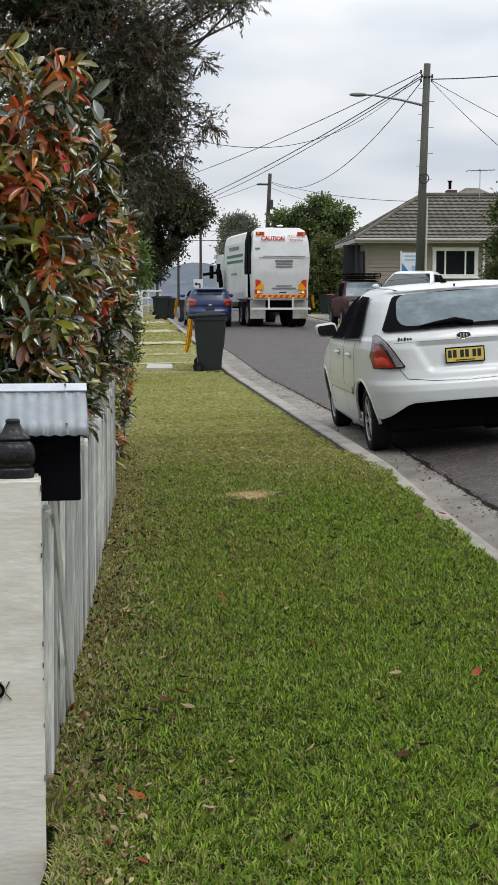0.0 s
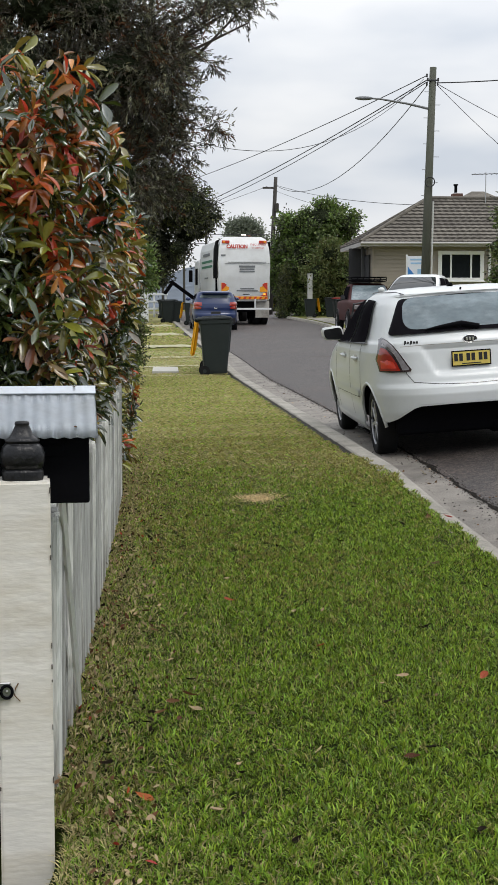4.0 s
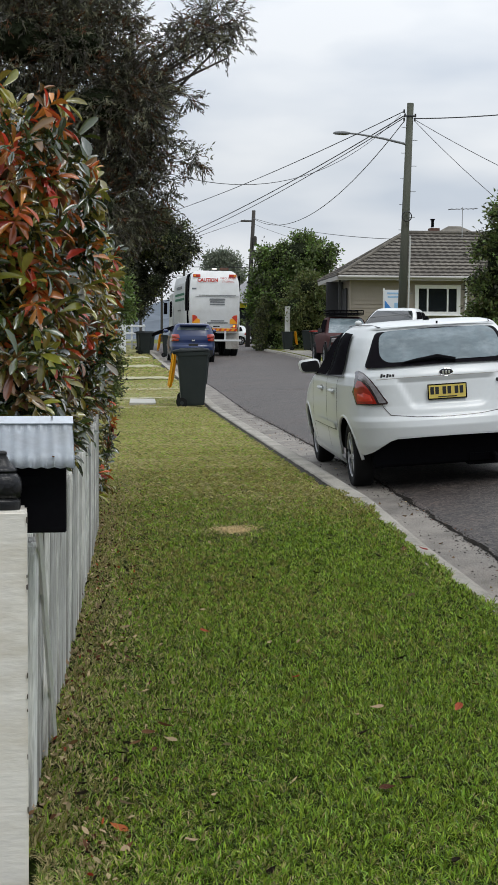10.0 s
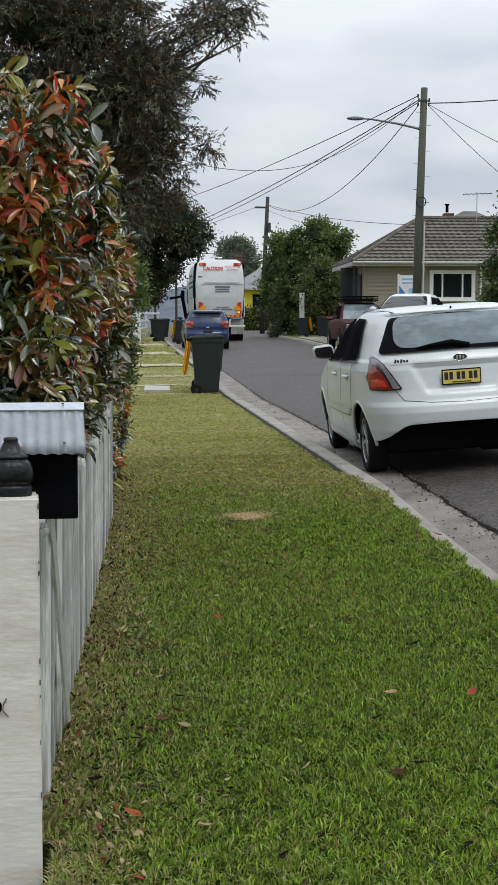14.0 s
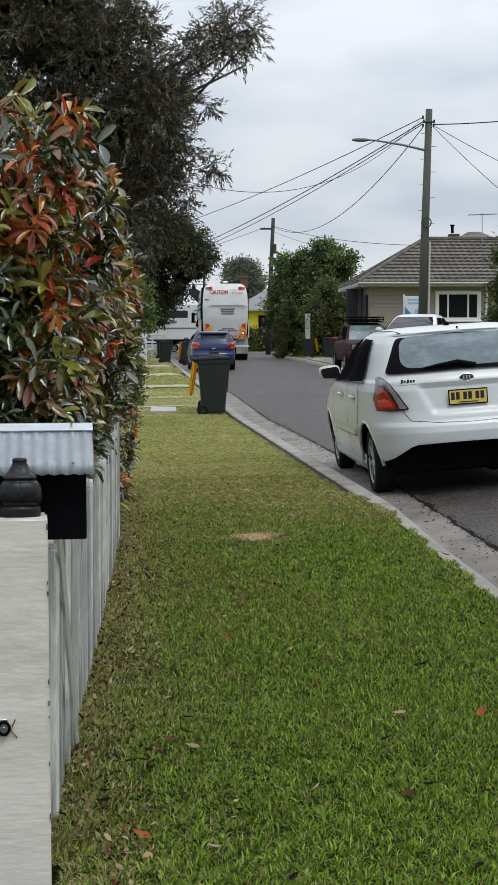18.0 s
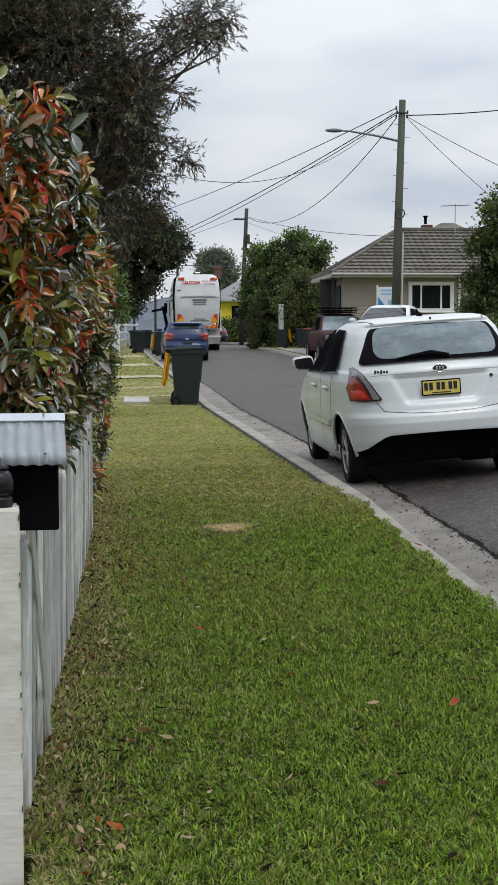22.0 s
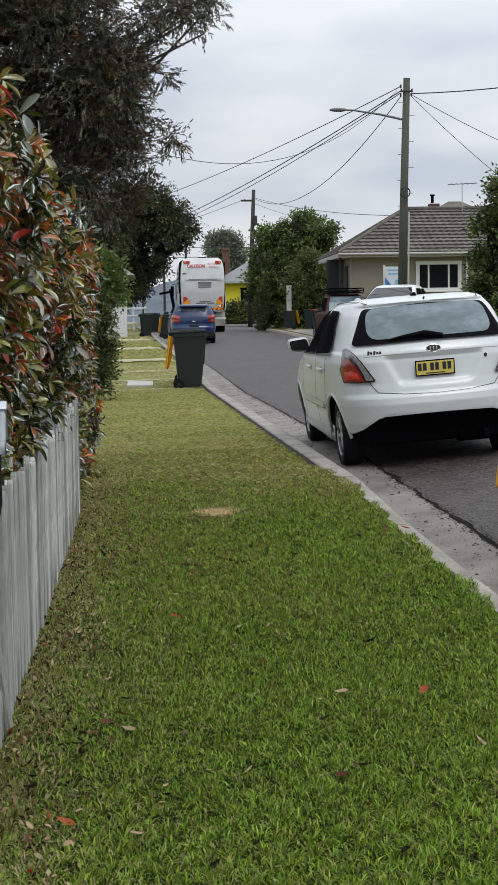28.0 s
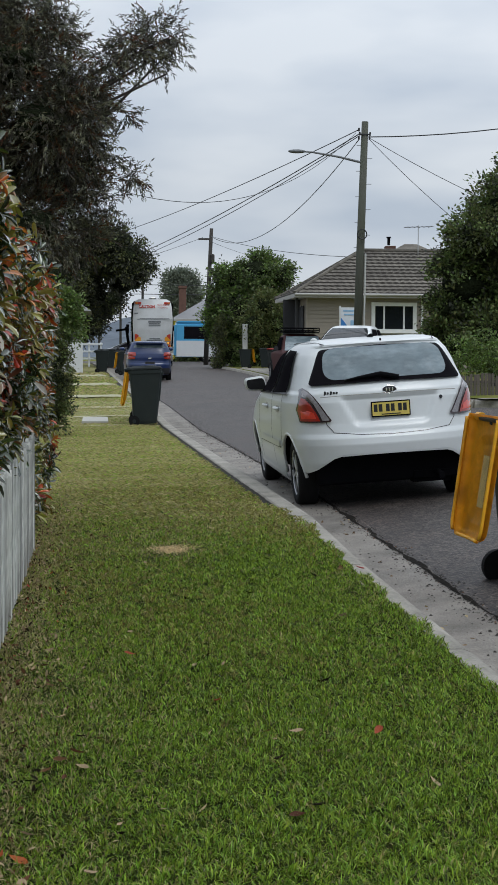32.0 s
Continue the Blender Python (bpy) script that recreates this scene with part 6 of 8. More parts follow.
def build_bins():
    wheelie_bin(pose(0.93, 27.55, lawn_z(0.9, 27.5) - 0.02, 0, -1.5, 0) @ Matrix.Diagonal((1, 1, 1.09, 1)), "dark green wheelie bin with a closed lid on the verge", "bin_green")
    wheelie_bin(pose(0.99, 29.1, lawn_z(0.9, 29.1), 0, 0, 2), "wheelie bin with its yellow lid hanging open, behind the green bin", "yellow", True)
    wheelie_bin(pose(2.692, 8.08, road_z(8) + 0.012, 0, 0, 2), "wheelie bin in the gutter with its yellow lid hanging open", "yellow_in", True)
    wheelie_bin(pose(0.05, 67.6, lawn_z(0.0, 67.6), 0, 0, 3), "dark green wheelie bin waiting on the far verge", "bin_green")
    wheelie_bin(pose(1.10, 63.5, road_z(63.5) + 0.05, 0, 0, -4), "wheelie bin with its yellow lid hanging open on the far verge", "yellow", True)
    wheelie_bin(pose(7.62, 75.6, road_z(75.6) + 0.13, 0, 0, 180), "wheelie bin with a yellow lid on the driveway opposite", "yellow", True)
    wheelie_bin(pose(8.5, 73.8, road_z(73.8) + 0.14, 0, 0, 170), "dark green wheelie bin on the driveway opposite", "bin_green")
    wheelie_bin(pose(8.75, 72.4, road_z(72.4) + 0.14, 0, 0, 184), "wheelie bin with a red lid on the driveway opposite", "red_plastic")
    wheelie_bin(pose(8.05, 65.0, road_z(65.0) + 0.13, 0, 0, 184), "dark green wheelie bin beside the red utility", "bin_green")


build_bins()

# ---- parked cars further along ----
def dress_suv():
    """Roof spoiler, wide lamps, dark lower cladding and wheel-arch trim of the blue SUV."""
    # its rear glass has the painted sky reflection too
    c = simple_car(pose(1.96, 56.6, road_z(57) + 0.01, 0.5, 0, 1.5), "blue compact SUV parked at the kerb", "car_blue", TALL, (0.82, 3.5), 0.33, "suv_car", plate=False, glass="sky_glass")
    part("roof_spoiler", box(1.10, 0.28, 0.045, (0, 0.16, 1.50), 0.02, seg=2), M["car_blue"], c)
    part("rear_cladding", mesh_on_rear(TALL, subdivide(rounded([(-0.80, 0.27), (0.80, 0.27), (0.80, 0.52), (-0.80, 0.52)], 0.05), 0.1), 0.016), M["trim"], c, "dark lower bumper", True)
    part("number_plate", box(0.37, 0.012, 0.11, (0, rear_y(TALL, 0, 0.72) - 0.02, 0.72), 0.003), M["ink"], c, "dark number plate")
    part("badge", box(0.12, 0.012, 0.06, (0, rear_y(TALL, 0, 0.90) - 0.012, 0.90), 0.01), M["chrome"], c)
    for s in (-1, 1):
        o = [(s * x, z) for x, z in ((0.885, 0.86), (0.58, 0.88), (0.57, 0.95), (0.80, 1.00), (0.875, 0.98))]
        part("wide_tail_lamp", mesh_on_rear(TALL, subdivide(o, 0.06), 0.024), M["tail_red"], c, "wide red tail lamp", True)
        part("roof_rail", tube([(s * 0.55, 0.5, 1.56), (s * 0.58, 1.2, 1.60), (s * 0.56, 2.0, 1.57)], 0.02, 6), M["steel"], c)


dress_suv()
simple_car(pose(8.40, 45.6, road_z(45) + 0.47, 0, 0, 160), "white wagon parked in the yard across the street", "car_white", stretch_profile(HATCH, 0.9, 4.4, 1.62, 0.05), (0.82, 3.5), 0.33, "wagon_car")


def build_ute():
    c = thing("pickup_truck", pose(7.24, 54.2, road_z(54) + 0.12, 0, 0, 180), "maroon dual-cab utility with black bull bar and roof basket", "pickup")
    prof = [(0.42, 0.86, 0.0, 4.9, 0.02, 0.05), (0.60, 0.88, 0.0, 4.95, 0.02, 0.06), (0.95, 0.87, 0.0, 4.90, 0.02, 0.07), (1.08, 0.85, 0.02, 4.7, 0.02, 0.08), (1.12, 0.80, 1.5, 3.7, 0.02, 0.05),
            (1.45, 0.72, 1.6, 3.2, 0.03, 0.05), (1.68, 0.64, 1.7, 2.9, 0.03, 0.05), (1.74, 0.5, 1.8, 2.7, 0.03, 0.05)]
    zs = [0.42 + 1.32 * k / 20 for k in range(21)]
    part("body", car_shell(prof, zs, 96, 6.0, (1.0, 4.0), 0.44, 0.38), M["car_red"], c, "", True)
    part("underbody", box(1.5, 4.5, 0.3, (0, 2.45, 0.5), 0.04), M["black"], c)
    for y in (1.0, 4.0):
        for s in (-1, 1):
            add_wheel(c, s * 0.80, y, 0.38, 0.38, 0.25, 6)
            part("flare", arch_lip(y, 0.38, 0.45, s, prof, 6.0), M["trim"], c, "", True)

    def screen(u, v):
        z = 1.14 + 0.52 * v
        hw = float(np.interp(z, [p[0] for p in prof], [p[1] for p in prof])) - 0.08
        return (-hw + 2 * hw * u, float(np.interp(z, [p[0] for p in prof], [p[3] for p in prof])) + 0.04, z)
    part("windscreen", grid_mesh(screen, 8, 4), M["sky_glass"], c, "windscreen with a pale painted reflection", True)
    for s in (-1, 1):
        part("side_glass", side_patch(prof, s, [(1.75, 1.16), (3.3, 1.16), (2.85, 1.62), (1.85, 1.62)], 0.03, power=6.0), M["dark_glass"], c, "", True)
        part("door_mirror", box(0.16, 0.08, 0.17, (s * 0.98, 3.35, 1.22), 0.03, seg=2), M["trim"], c)
        part("head_lamp", box(0.26, 0.05, 0.15, (s * 0.68, 4.80, 0.88), 0.02), M["tail_clear"], c)
    bar = part("bull_bar", tube([(-0.85, 4.95, 0.55), (-0.80, 5.02, 0.98), (-0.4, 5.08, 1.05), (0.4, 5.08, 1.05), (0.80, 5.02, 0.98), (0.85, 4.95, 0.55)], 0.038, 8), M["trim"], c, "black steel bull bar")
    part("lower_bar", box(1.7, 0.14, 0.24, (0, 5.0, 0.58), 0.03), M["trim"], bar)
    part("grille", box(1.0, 0.04, 0.2, (0, 4.9, 0.86), 0.01), M["trim"], c)
    rack = part("roof_basket", box(1.25, 1.5, 0.03, (0, 2.3, 1.80), 0.005), M["black"], c, "black steel roof basket")
    for z in (1.86, 1.95):
        for s in (-1, 1):
            part("basket_rail", tube([(s * 0.62, 1.55, z), (s * 0.62, 3.05, z)], 0.018, 6), M["black"], rack)
        for y in (1.55, 3.05):
            part("basket_rail", tube([(-0.62, y, z), (0.62, y, z)], 0.018, 6), M["black"], rack)
    for k in range(7):
        part("basket_upright", tube([(-0.62 + 0.207 * k, 3.05, 1.80), (-0.62 + 0.207 * k, 3.05, 1.95)], 0.015, 6), M["black"], rack)


build_ute()


# ---- the garbage truck ----
def build_garbage_truck():
    t = thing("garbage_truck", pose(4.66, 56.5, road_z(56.5) + 0.04, 0, 0, 8), "white side-loading garbage truck with orange reflectors and lit lamps", "truck")
    W, TOP = 1.17, 3.68
    # curved tailgate: an outline that narrows at top and bottom, bulging rearwards
    def half_w(z):
        return float(np.interp(z, [1.0, 1.2, 1.9, 2.6, 3.2, 3.5, 3.62, 3.68], [1.04, 1.07, 1.13, 1.15, 1.11, 1.04, 0.96, 0.80]))

    def bulge(z):
        return float(np.interp(z, [1.0, 1.3, 2.0, 2.6, 3.2, 3.68], [0.02, -0.08, -0.20, -0.22, -0.14, 0.10]))

    def gate(u, v):
        z = 1.0 + (TOP - 1.0) * v
        x = (-1 + 2 * u) * half_w(z)
        e = abs(-1 + 2 * u)
        return (x, bulge(z) + 0.10 * e ** 6, z)
    b = grid_mesh(gate, 28, 26)
    tail = part("tailgate", b, M["truck_white"], t, "curved white tailgate panel", True)
    for s in (-1, 1):
        edge = grid_mesh(lambda u, v: (s * (half_w(1.0 + (TOP - 1) * v) + 0.015 * u), bulge(1.0 + (TOP - 1) * v) + 0.10 + 0.55 * u, 1.0 + (TOP - 1) * v), 3, 20)
        part("tailgate_side", edge, M["truck_white"], tail)
    # body shell in front of the tailgate, with a dark joint
    def hull(y0, y1, grow):
        out = [(-1.08 - grow, 0.95), (-1.17 - grow, 1.3), (-1.20 - grow, 2.3), (-1.17 - grow, 3.2), (-1.08 - grow, 3.52 + grow), (-0.85, 3.62 + grow),
               (0.85, 3.62 + grow), (1.08 + grow, 3.52 + grow), (1.17 + grow, 3.2), (1.20 + grow, 2.3), (1.17 + grow, 1.3), (1.08 + grow, 0.95)]
        b = extrude_outline(out, y1 - y0, "y")
        bmesh.ops.translate(b, vec=(0, y0, 0), verts=b.verts)
        return b
    part("frame_ring", hull(0.62, 1.15, 0.03), M["black"], t, "black tailgate frame")
    part("hopper_body", hull(1.15, 6.0, 0.0), M["truck_white"], t, "white body with green side stripes")
    part("joint_strip", box(0.05, 0.5, 1.5, (-1.17, 0.40, 2.72), 0.01), M["black"], t)
    part("joint_strip", box(0.05, 0.5, 1.5, (1.17, 0.40, 2.72), 0.01), M["black"], t)
    for s in (-1, 1):
        part("frame_skirt", box(0.05, 0.62, 0.86, (s * 1.225, 0.87, 1.53), 0.01), M["truck_white"], t, "white lower side of the tailgate frame")
    for s in (-1, 1):
        for z, h in ((2.72, 0.10), (2.50, 0.10)):
            part("side_stripe", box(0.012, 3.6, h, (s * 1.208, 3.4, z), 0.0), M["stripe_green"], t, "green stripe")
        for k, (yy, ww) in enumerate(((3.6, 2.2), (3.6, 1.2))):
            part("side_mark", box(0.012, ww, 0.12 if k == 0 else 0.06, (s * 1.205, yy, 3.02 - k * 1.0), 0.0), M["text_grey"], t)
    # lettering
    words("CAUTION", 0.15, M["text_red"], tail, pose(-0.34, -0.185, 3.20), bold=0.010)
    words("FREQUENTLY", 0.085, M["text_red"], tail, pose(0.60, -0.170, 3.31))
    words("STOPPING", 0.085, M["text_red"], tail, pose(0.60, -0.19, 3.17))
    for x, z, w, h, paint in ((-0.95, 2.90, 0.20, 0.07, "text_grey"), (0.10, 2.62, 1.7, 0.025, "text_grey"), (0.10, 2.56, 2.0, 0.02, "text_grey"), (0.10, 2.44, 0.72, 0.085, "text_grey"), (0.10, 2.33, 0.66, 0.06, "text_grey"),
                              (0.10, 2.23, 0.68, 0.05, "text_grey"), (0.12, 1.53, 0.62, 0.04, "text_grey"), (0.12, 1.44, 0.95, 0.05, "text_grey")):
        part("sign_bar", box(w, 0.006, h, (x, bulge(z) - 0.016 + (0.03 if abs(x) > 0.8 else 0), z), 0.0), M[paint], tail)
    # reflectors and lamps
    for s in (-1, 1):
        r = part("reflector_board", box(0.34, 0.02, 0.38, (s * 0.86, bulge(1.55) - 0.03 + 0.04, 1.58), 0.004), M["orange"], t, "orange and red reflector board")
        tri = extrude_outline([(s * 0.86 - 0.16, 1.76), (s * 0.86 + 0.16, 1.76), (s * 0.86 + 0.16 * s, 1.45)], 0.006)
        bmesh.ops.translate(tri, vec=(0, bulge(1.55) - 0.010, 0), verts=tri.verts)
        part("red_triangle", tri, M["reflect_red"], r, "red reflector half")
        h = part("top_lamp", box(0.34, 0.06, 0.12, (s * 0.83, -0.06, 3.46), 0.01), M["reflect_red"], t, "red and amber lamp cluster")
        part("lamp_lens", box(0.09, 0.02, 0.07, (s * 0.83 + (0.08 if s > 0 else -0.08), -0.10, 3.46), 0.008), M["orange"], h, "amber lens")
        low = part("low_lamp", box(0.36, 0.06, 0.15, (s * 0.84, -0.02, 1.30), 0.01), M["reflect_red"], t, "red lamp cluster")
        part("lamp_lens", box(0.10, 0.02, 0.09, (s * 0.90, -0.06, 1.30), 0.008), M["lamp_amber"], low, "lit amber lens")
    # striped bar, bumper frame, mudguards, beacon
    bar = part("marker_bar", box(2.1, 0.05, 0.12, (0, -0.03, 1.14), 0.005), M["orange"], t, "orange and red striped marker bar")
    for k in range(9):
        s = extrude_outline([(-1.0 + k * 0.235, 1.085), (-0.90 + k * 0.235, 1.085), (-0.83 + k * 0.235, 1.195), (-0.93 + k * 0.235, 1.195)], 0.006)
        bmesh.ops.translate(s, vec=(0, -0.064, 0), verts=s.verts)
        part("stripe", s, M["reflect_red"], bar)
    part("number_plate", box(0.40, 0.01, 0.11, (0.08, -0.07, 1.29), 0.002), M["sign_white"], t, "white plate with a dark bar")
    part("plate_mark", box(0.30, 0.006, 0.05, (0.08, -0.078, 1.29), 0.0), M["ink"], t)
    part("panel", box(2.1, 0.05, 0.24, (0, 0.0, 1.28), 0.01), M["grime_and_shade"], t)
    bump = part("under_run_bar", box(2.4, 0.08, 0.08, (0, -0.12, 0.68), 0.01), M["white_wall"], t, "white under-run bar")
    for x in (-0.48, 0.48):
        part("bar_stay", box(0.06, 0.07, 0.42, (x, -0.08, 0.89), 0.005), M["white_wall"], bump)
    part("chassis", box(0.95, 7.6, 0.35, (0, 4.0, 0.85), 0.02), M["black"], t)
    part("axle_box", box(1.6, 1.8, 0.5, (0, 1.2, 0.80), 0.05), M["black"], t)
    for s in (-1, 1):
        part("mud_flap", box(0.62, 0.03, 0.70, (s * 0.86, 0.25, 0.66), 0.01), M["grime_and_shade"], t, "grimy mud flap")
        part("mudguard", box(0.66, 2.7, 0.07, (s * 0.86, 1.65, 1.06), 0.02), M["grime_and_shade"], t)
        for y in (0.95, 2.25):
            add_wheel(t, s * 1.02, y, 0.50, 0.50, 0.30, 8, "grime_and_shade")
            add_wheel(t, s * 0.70, y, 0.50, 0.50, 0.28, 8, "grime_and_shade")
        add_wheel(t, s * 1.03, 6.9, 0.50, 0.50, 0.32, 8, "grime_and_shade")
    bc = part("beacon", box(0.42, 0.22, 0.07, (0, 0.25, 3.70), 0.015), M["black"], t, "roof beacon bar")
    part("beacon_lens", box(0.22, 0.14, 0.06, (0.02, 0.25, 3.76), 0.02), M["lamp_white"], bc, "lit beacon")
    # cab
    cab = [(6.5, 0.75), (8.35, 0.75), (8.4, 1.5), (8.2, 2.75), (7.9, 2.9), (6.5, 2.9)]
    cb = extrude_outline(cab, 2.36, "x")
    bmesh.ops.translate(cb, vec=(-1.18, 0, 0), verts=cb.verts)
    bmesh.ops.bevel(cb, geom=cb.edges[:], offset=0.06, segments=2, affect="EDGES")
    cabin = part("cab", cb, M["truck_white"], t, "white driver's cab")
    for s in (-1, 1):
        part("cab_window", box(0.02, 0.9, 0.75, (s * 1.178, 7.45, 2.15), 0.006), M["dark_glass"], cabin)
        part("mirror", box(0.18, 0.10, 0.55, (s * 1.38, 8.2, 2.2), 0.02), M["black"], cabin, "black wing mirror")
        part("mirror_arm", tube([(s * 1.18, 8.15, 2.6), (s * 1.38, 8.2, 2.55)], 0.02, 6), M["black"], cabin)
    part("rear_bulkhead", box(2.3, 0.04, 1.9, (0, 6.3, 2.0), 0.01), M["black"], t)
    # side lifting arm: turns about the body's long axis at the left flank
    arm = new("lifting_arm")
    arm.parent = t
    arm["label"] = "black hydraulic lifting arm"
    arm.matrix_basis = pose(-1.25, 5.6, 1.35)
    part("boom", box(0.16, 0.22, 1.75, (0, 0, 0.85), 0.02), M["black"], arm)
    part("ram", tube([(0.06, 0.16, 0.2), (0.05, 0.16, 1.3)], 0.045, 8), M["trim"], arm)
    part("gripper", box(0.70, 0.10, 0.12, (-0.30, -0.22, 1.62), 0.02), M["black"], arm)
    part("gripper", box(0.70, 0.10, 0.12, (-0.30, 0.42, 1.62), 0.02), M["black"], arm)
    part("gripper_plate", box(0.10, 0.70, 0.30, (-0.02, 0.1, 1.62), 0.02), M["black"], arm)
    # the body stands a little taller than its chassis
    def taller(ob):
        for o in ob.children:
            if o == arm or o.name.startswith("wheel"):
                continue
            if o.data:
                o.data.transform(Matrix.Diagonal((1, 1, 1.055, 1)))
            taller(o)
    taller(t)
    return t, arm


TRUCK, ARM = build_garbage_truck()


# ---- houses ----
def build_beige_house():
    h = thing("house", pose(0, 62.0, 0), "low beige weatherboard house with a weathered tiled hip roof", "house")
    x0, x1, zb, ze = 8.95, 21.0, 0.4, 3.92
    wins = [(11.86, 13.70, 2.50, 3.66), (16.4, 18.0, 2.50, 3.66)]
    # walls of overlapping boards round the openings
    part("wall_core", _wall_with_holes(x0, x1, zb, ze, wins), M["board"], h, "beige weatherboard wall")
    z = zb
    while z < ze - 0.05:
        segs = [(x0, x1)]
        for a, c, lo, hi in wins:
            if z + 0.16 > lo - 0.02 and z < hi + 0.02:
                segs = [q for s in segs for q in ((s[0], min(s[1], a - 0.07)), (max(s[0], c + 0.07), s[1])) if q[1] - q[0] > 0.05]
        for a, c in segs:
            b = bmesh.new()
            vs = [b.verts.new(p) for p in ((a, -0.028, z), (c, -0.028, z), (c, -0.006, z + 0.165), (a, -0.006, z + 0.165), (a, 0.0, z), (c, 0.0, z))]
            b.faces.new((vs[0], vs[1], vs[2], vs[3]))
            b.faces.new((vs[4], vs[5], vs[1], vs[0]))
            part("weatherboard", b, M["board"], h)
        z += 0.165
    part("side_wall", box(0.12, 5.8, ze - zb, (x0 + 0.06, 3.05, (zb + ze) / 2), 0), M["board"], h)
    # a dark panel added to paint the porch's shade
    part("porch_screen", box(0.75, 0.06, ze - zb, (x0 - 0.40, 2.2, (zb + ze) / 2), 0.01), M["interior"], h, "dark panel standing in for the shaded porch")
    part("side_wall", box(0.12, 5.8, ze - zb, (x1 - 0.06, 3.05, (zb + ze) / 2), 0), M["board"], h)
    part("back_wall", box(x1 - x0, 0.12, ze - zb, ((x0 + x1) / 2, 6.0, (zb + ze) / 2), 0), M["board"], h)
    # a dark sheet on the side wall paints the shaded recess
    part("porch_recess", box(0.06, 3.2, 2.6, (x0 - 0.05, 2.4, 2.3), 0.01), M["interior"], h, "dark sheet standing in for the shaded porch recess")
    part("porch_post", box(0.11, 0.11, ze - zb, (x0 - 0.42, 0.3, (zb + ze) / 2), 0.01), M["interior"], h)
    part("corner_trim", box(0.07, 0.07, ze - zb, (x0 - 0.005, -0.02, (zb + ze) / 2), 0.005), M["board"], h)
    part("downpipe", box(0.09, 0.09, ze - zb, (14.02, -0.09, (zb + ze) / 2), 0.01), M["trim_white"], h, "white downpipe")
    for a, c, lo, hi in wins:
        w = new("window")
        w.parent = h
        cx, cz = (a + c) / 2, (lo + hi) / 2
        f = bmesh.new()
        for dx, dz, sx, sz in ((0, (hi - lo) / 2, c - a + 0.18, 0.16), (0, -(hi - lo) / 2, c - a + 0.18, 0.16), (-(c - a) / 2, 0, 0.16, hi - lo), ((c - a) / 2, 0, 0.16, hi - lo)):
            box(sx, 0.10 if sx > sz else 0.094, sz, (cx + dx, -0.045, cz + dz), 0.006, f)
        part("window_frame", f, M["trim_white"], w, "white window frame")
        part("window_sill", box(c - a + 0.26, 0.17, 0.06, (cx, -0.07, lo - 0.08), 0.01), M["trim_white"], w)
        for k in (0.26, 0.74):
            part("mullion", box(0.07, 0.08, hi - lo, (a + (c - a) * k, -0.04, cz), 0.006), M["trim_white"], w)
        for k0, k1 in ((0.03, 0.24), (0.28, 0.72), (0.76, 0.97)):
            p = part("pane", box((c - a) * (k1 - k0), 0.008, hi - lo - 0.1, (a + (c - a) * (k0 + k1) / 2, -0.015, cz), 0), M["window_glass"], w)
        part("curtain", grid_mesh(lambda u, v: (a + (c - a) * (0.28 + 0.44 * u), 0.16 + 0.03 * math.sin(u * 40), lo + (hi - lo) * v), 60, 1), M["curtain"], w, "grey curtain")
        part("room_back", box(c - a + 0.3, 0.05, hi - lo + 0.3, (cx, 0.8, cz), 0), M["interior"], w)
    # hip roof in stepped tile courses
    ex0, ex1, ey0, ey1 = x0 - 0.62, x1 + 0.55, -0.55, 6.5
    ridge_z, run = 6.18, (6.5 + 0.55) / 2
    part("soffit", box(ex1 - ex0, ey1 - ey0, 0.03, ((ex0 + ex1) / 2, (ey0 + ey1) / 2, ze + 0.03), 0), M["trim_white"], h)
    part("fascia", box(ex1 - ex0, 0.03, 0.17, ((ex0 + ex1) / 2, ey0, ze + 0.07), 0.005), M["fascia"], h, "grey fascia board")
    part("gutter", tube([(ex0, ey0 - 0.06, ze + 0.12), (ex1, ey0 - 0.06, ze + 0.12)], 0.06, 8), M["fascia"], h)
    part("fascia", box(0.03, ey1 - ey0, 0.17, (ex0, (ey0 + ey1) / 2, ze + 0.07), 0.005), M["fascia"], h)
    n = 13
    zt = ze + 0.16
    for k in range(n):
        f0, f1 = k / n, (k + 1.12) / n
        ring = []
        for f, dz in ((f0, 0.07), (f1, 0.0)):
            d = run * f
            z = zt + (ridge_z - zt) * f + dz
            ring.append([(ex0 + d, ey0 + d, z), (ex1 - d, ey0 + d, z), (ex1 - d, ey1 - d, z), (ex0 + d, ey1 - d, z)])
        b = bmesh.new()
        for i in range(4):
            a0, a1 = Vector(ring[0][i]), Vector(ring[0][(i + 1) % 4])
            c0, c1 = Vector(ring[1][i]), Vector(ring[1][(i + 1) % 4])
            m = max(2, int((a1 - a0).length / 0.15))
            low, up, skirt = [], [], []
            for j in range(m + 1):
                wave = 0.012 * (1 if j % 2 else -1)
                p = a0.lerp(a1, j / m)
                low.append(b.verts.new(p + Vector((0, 0, wave))))
                up.append(b.verts.new(c0.lerp(c1, j / m) + Vector((0, 0, wave))))
                skirt.append(b.verts.new(p - Vector((0, 0, 0.075))))
            for j in range(m):
                b.faces.new((low[j], low[j + 1], up[j + 1], up[j]))
                # the course's front edge takes the painted shade colour
                b.faces.new((skirt[j], skirt[j + 1], low[j + 1], low[j])).material_index = 1
        part("tile_course", b, [M["tile"], M["tile_nose"]], h, "")
    for i, (cx, cy) in enumerate(((ex0, ey0), (ex1, ey0), (ex1, ey1), (ex0, ey1))):
        tx = ex0 + run if cx == ex0 else ex1 - run
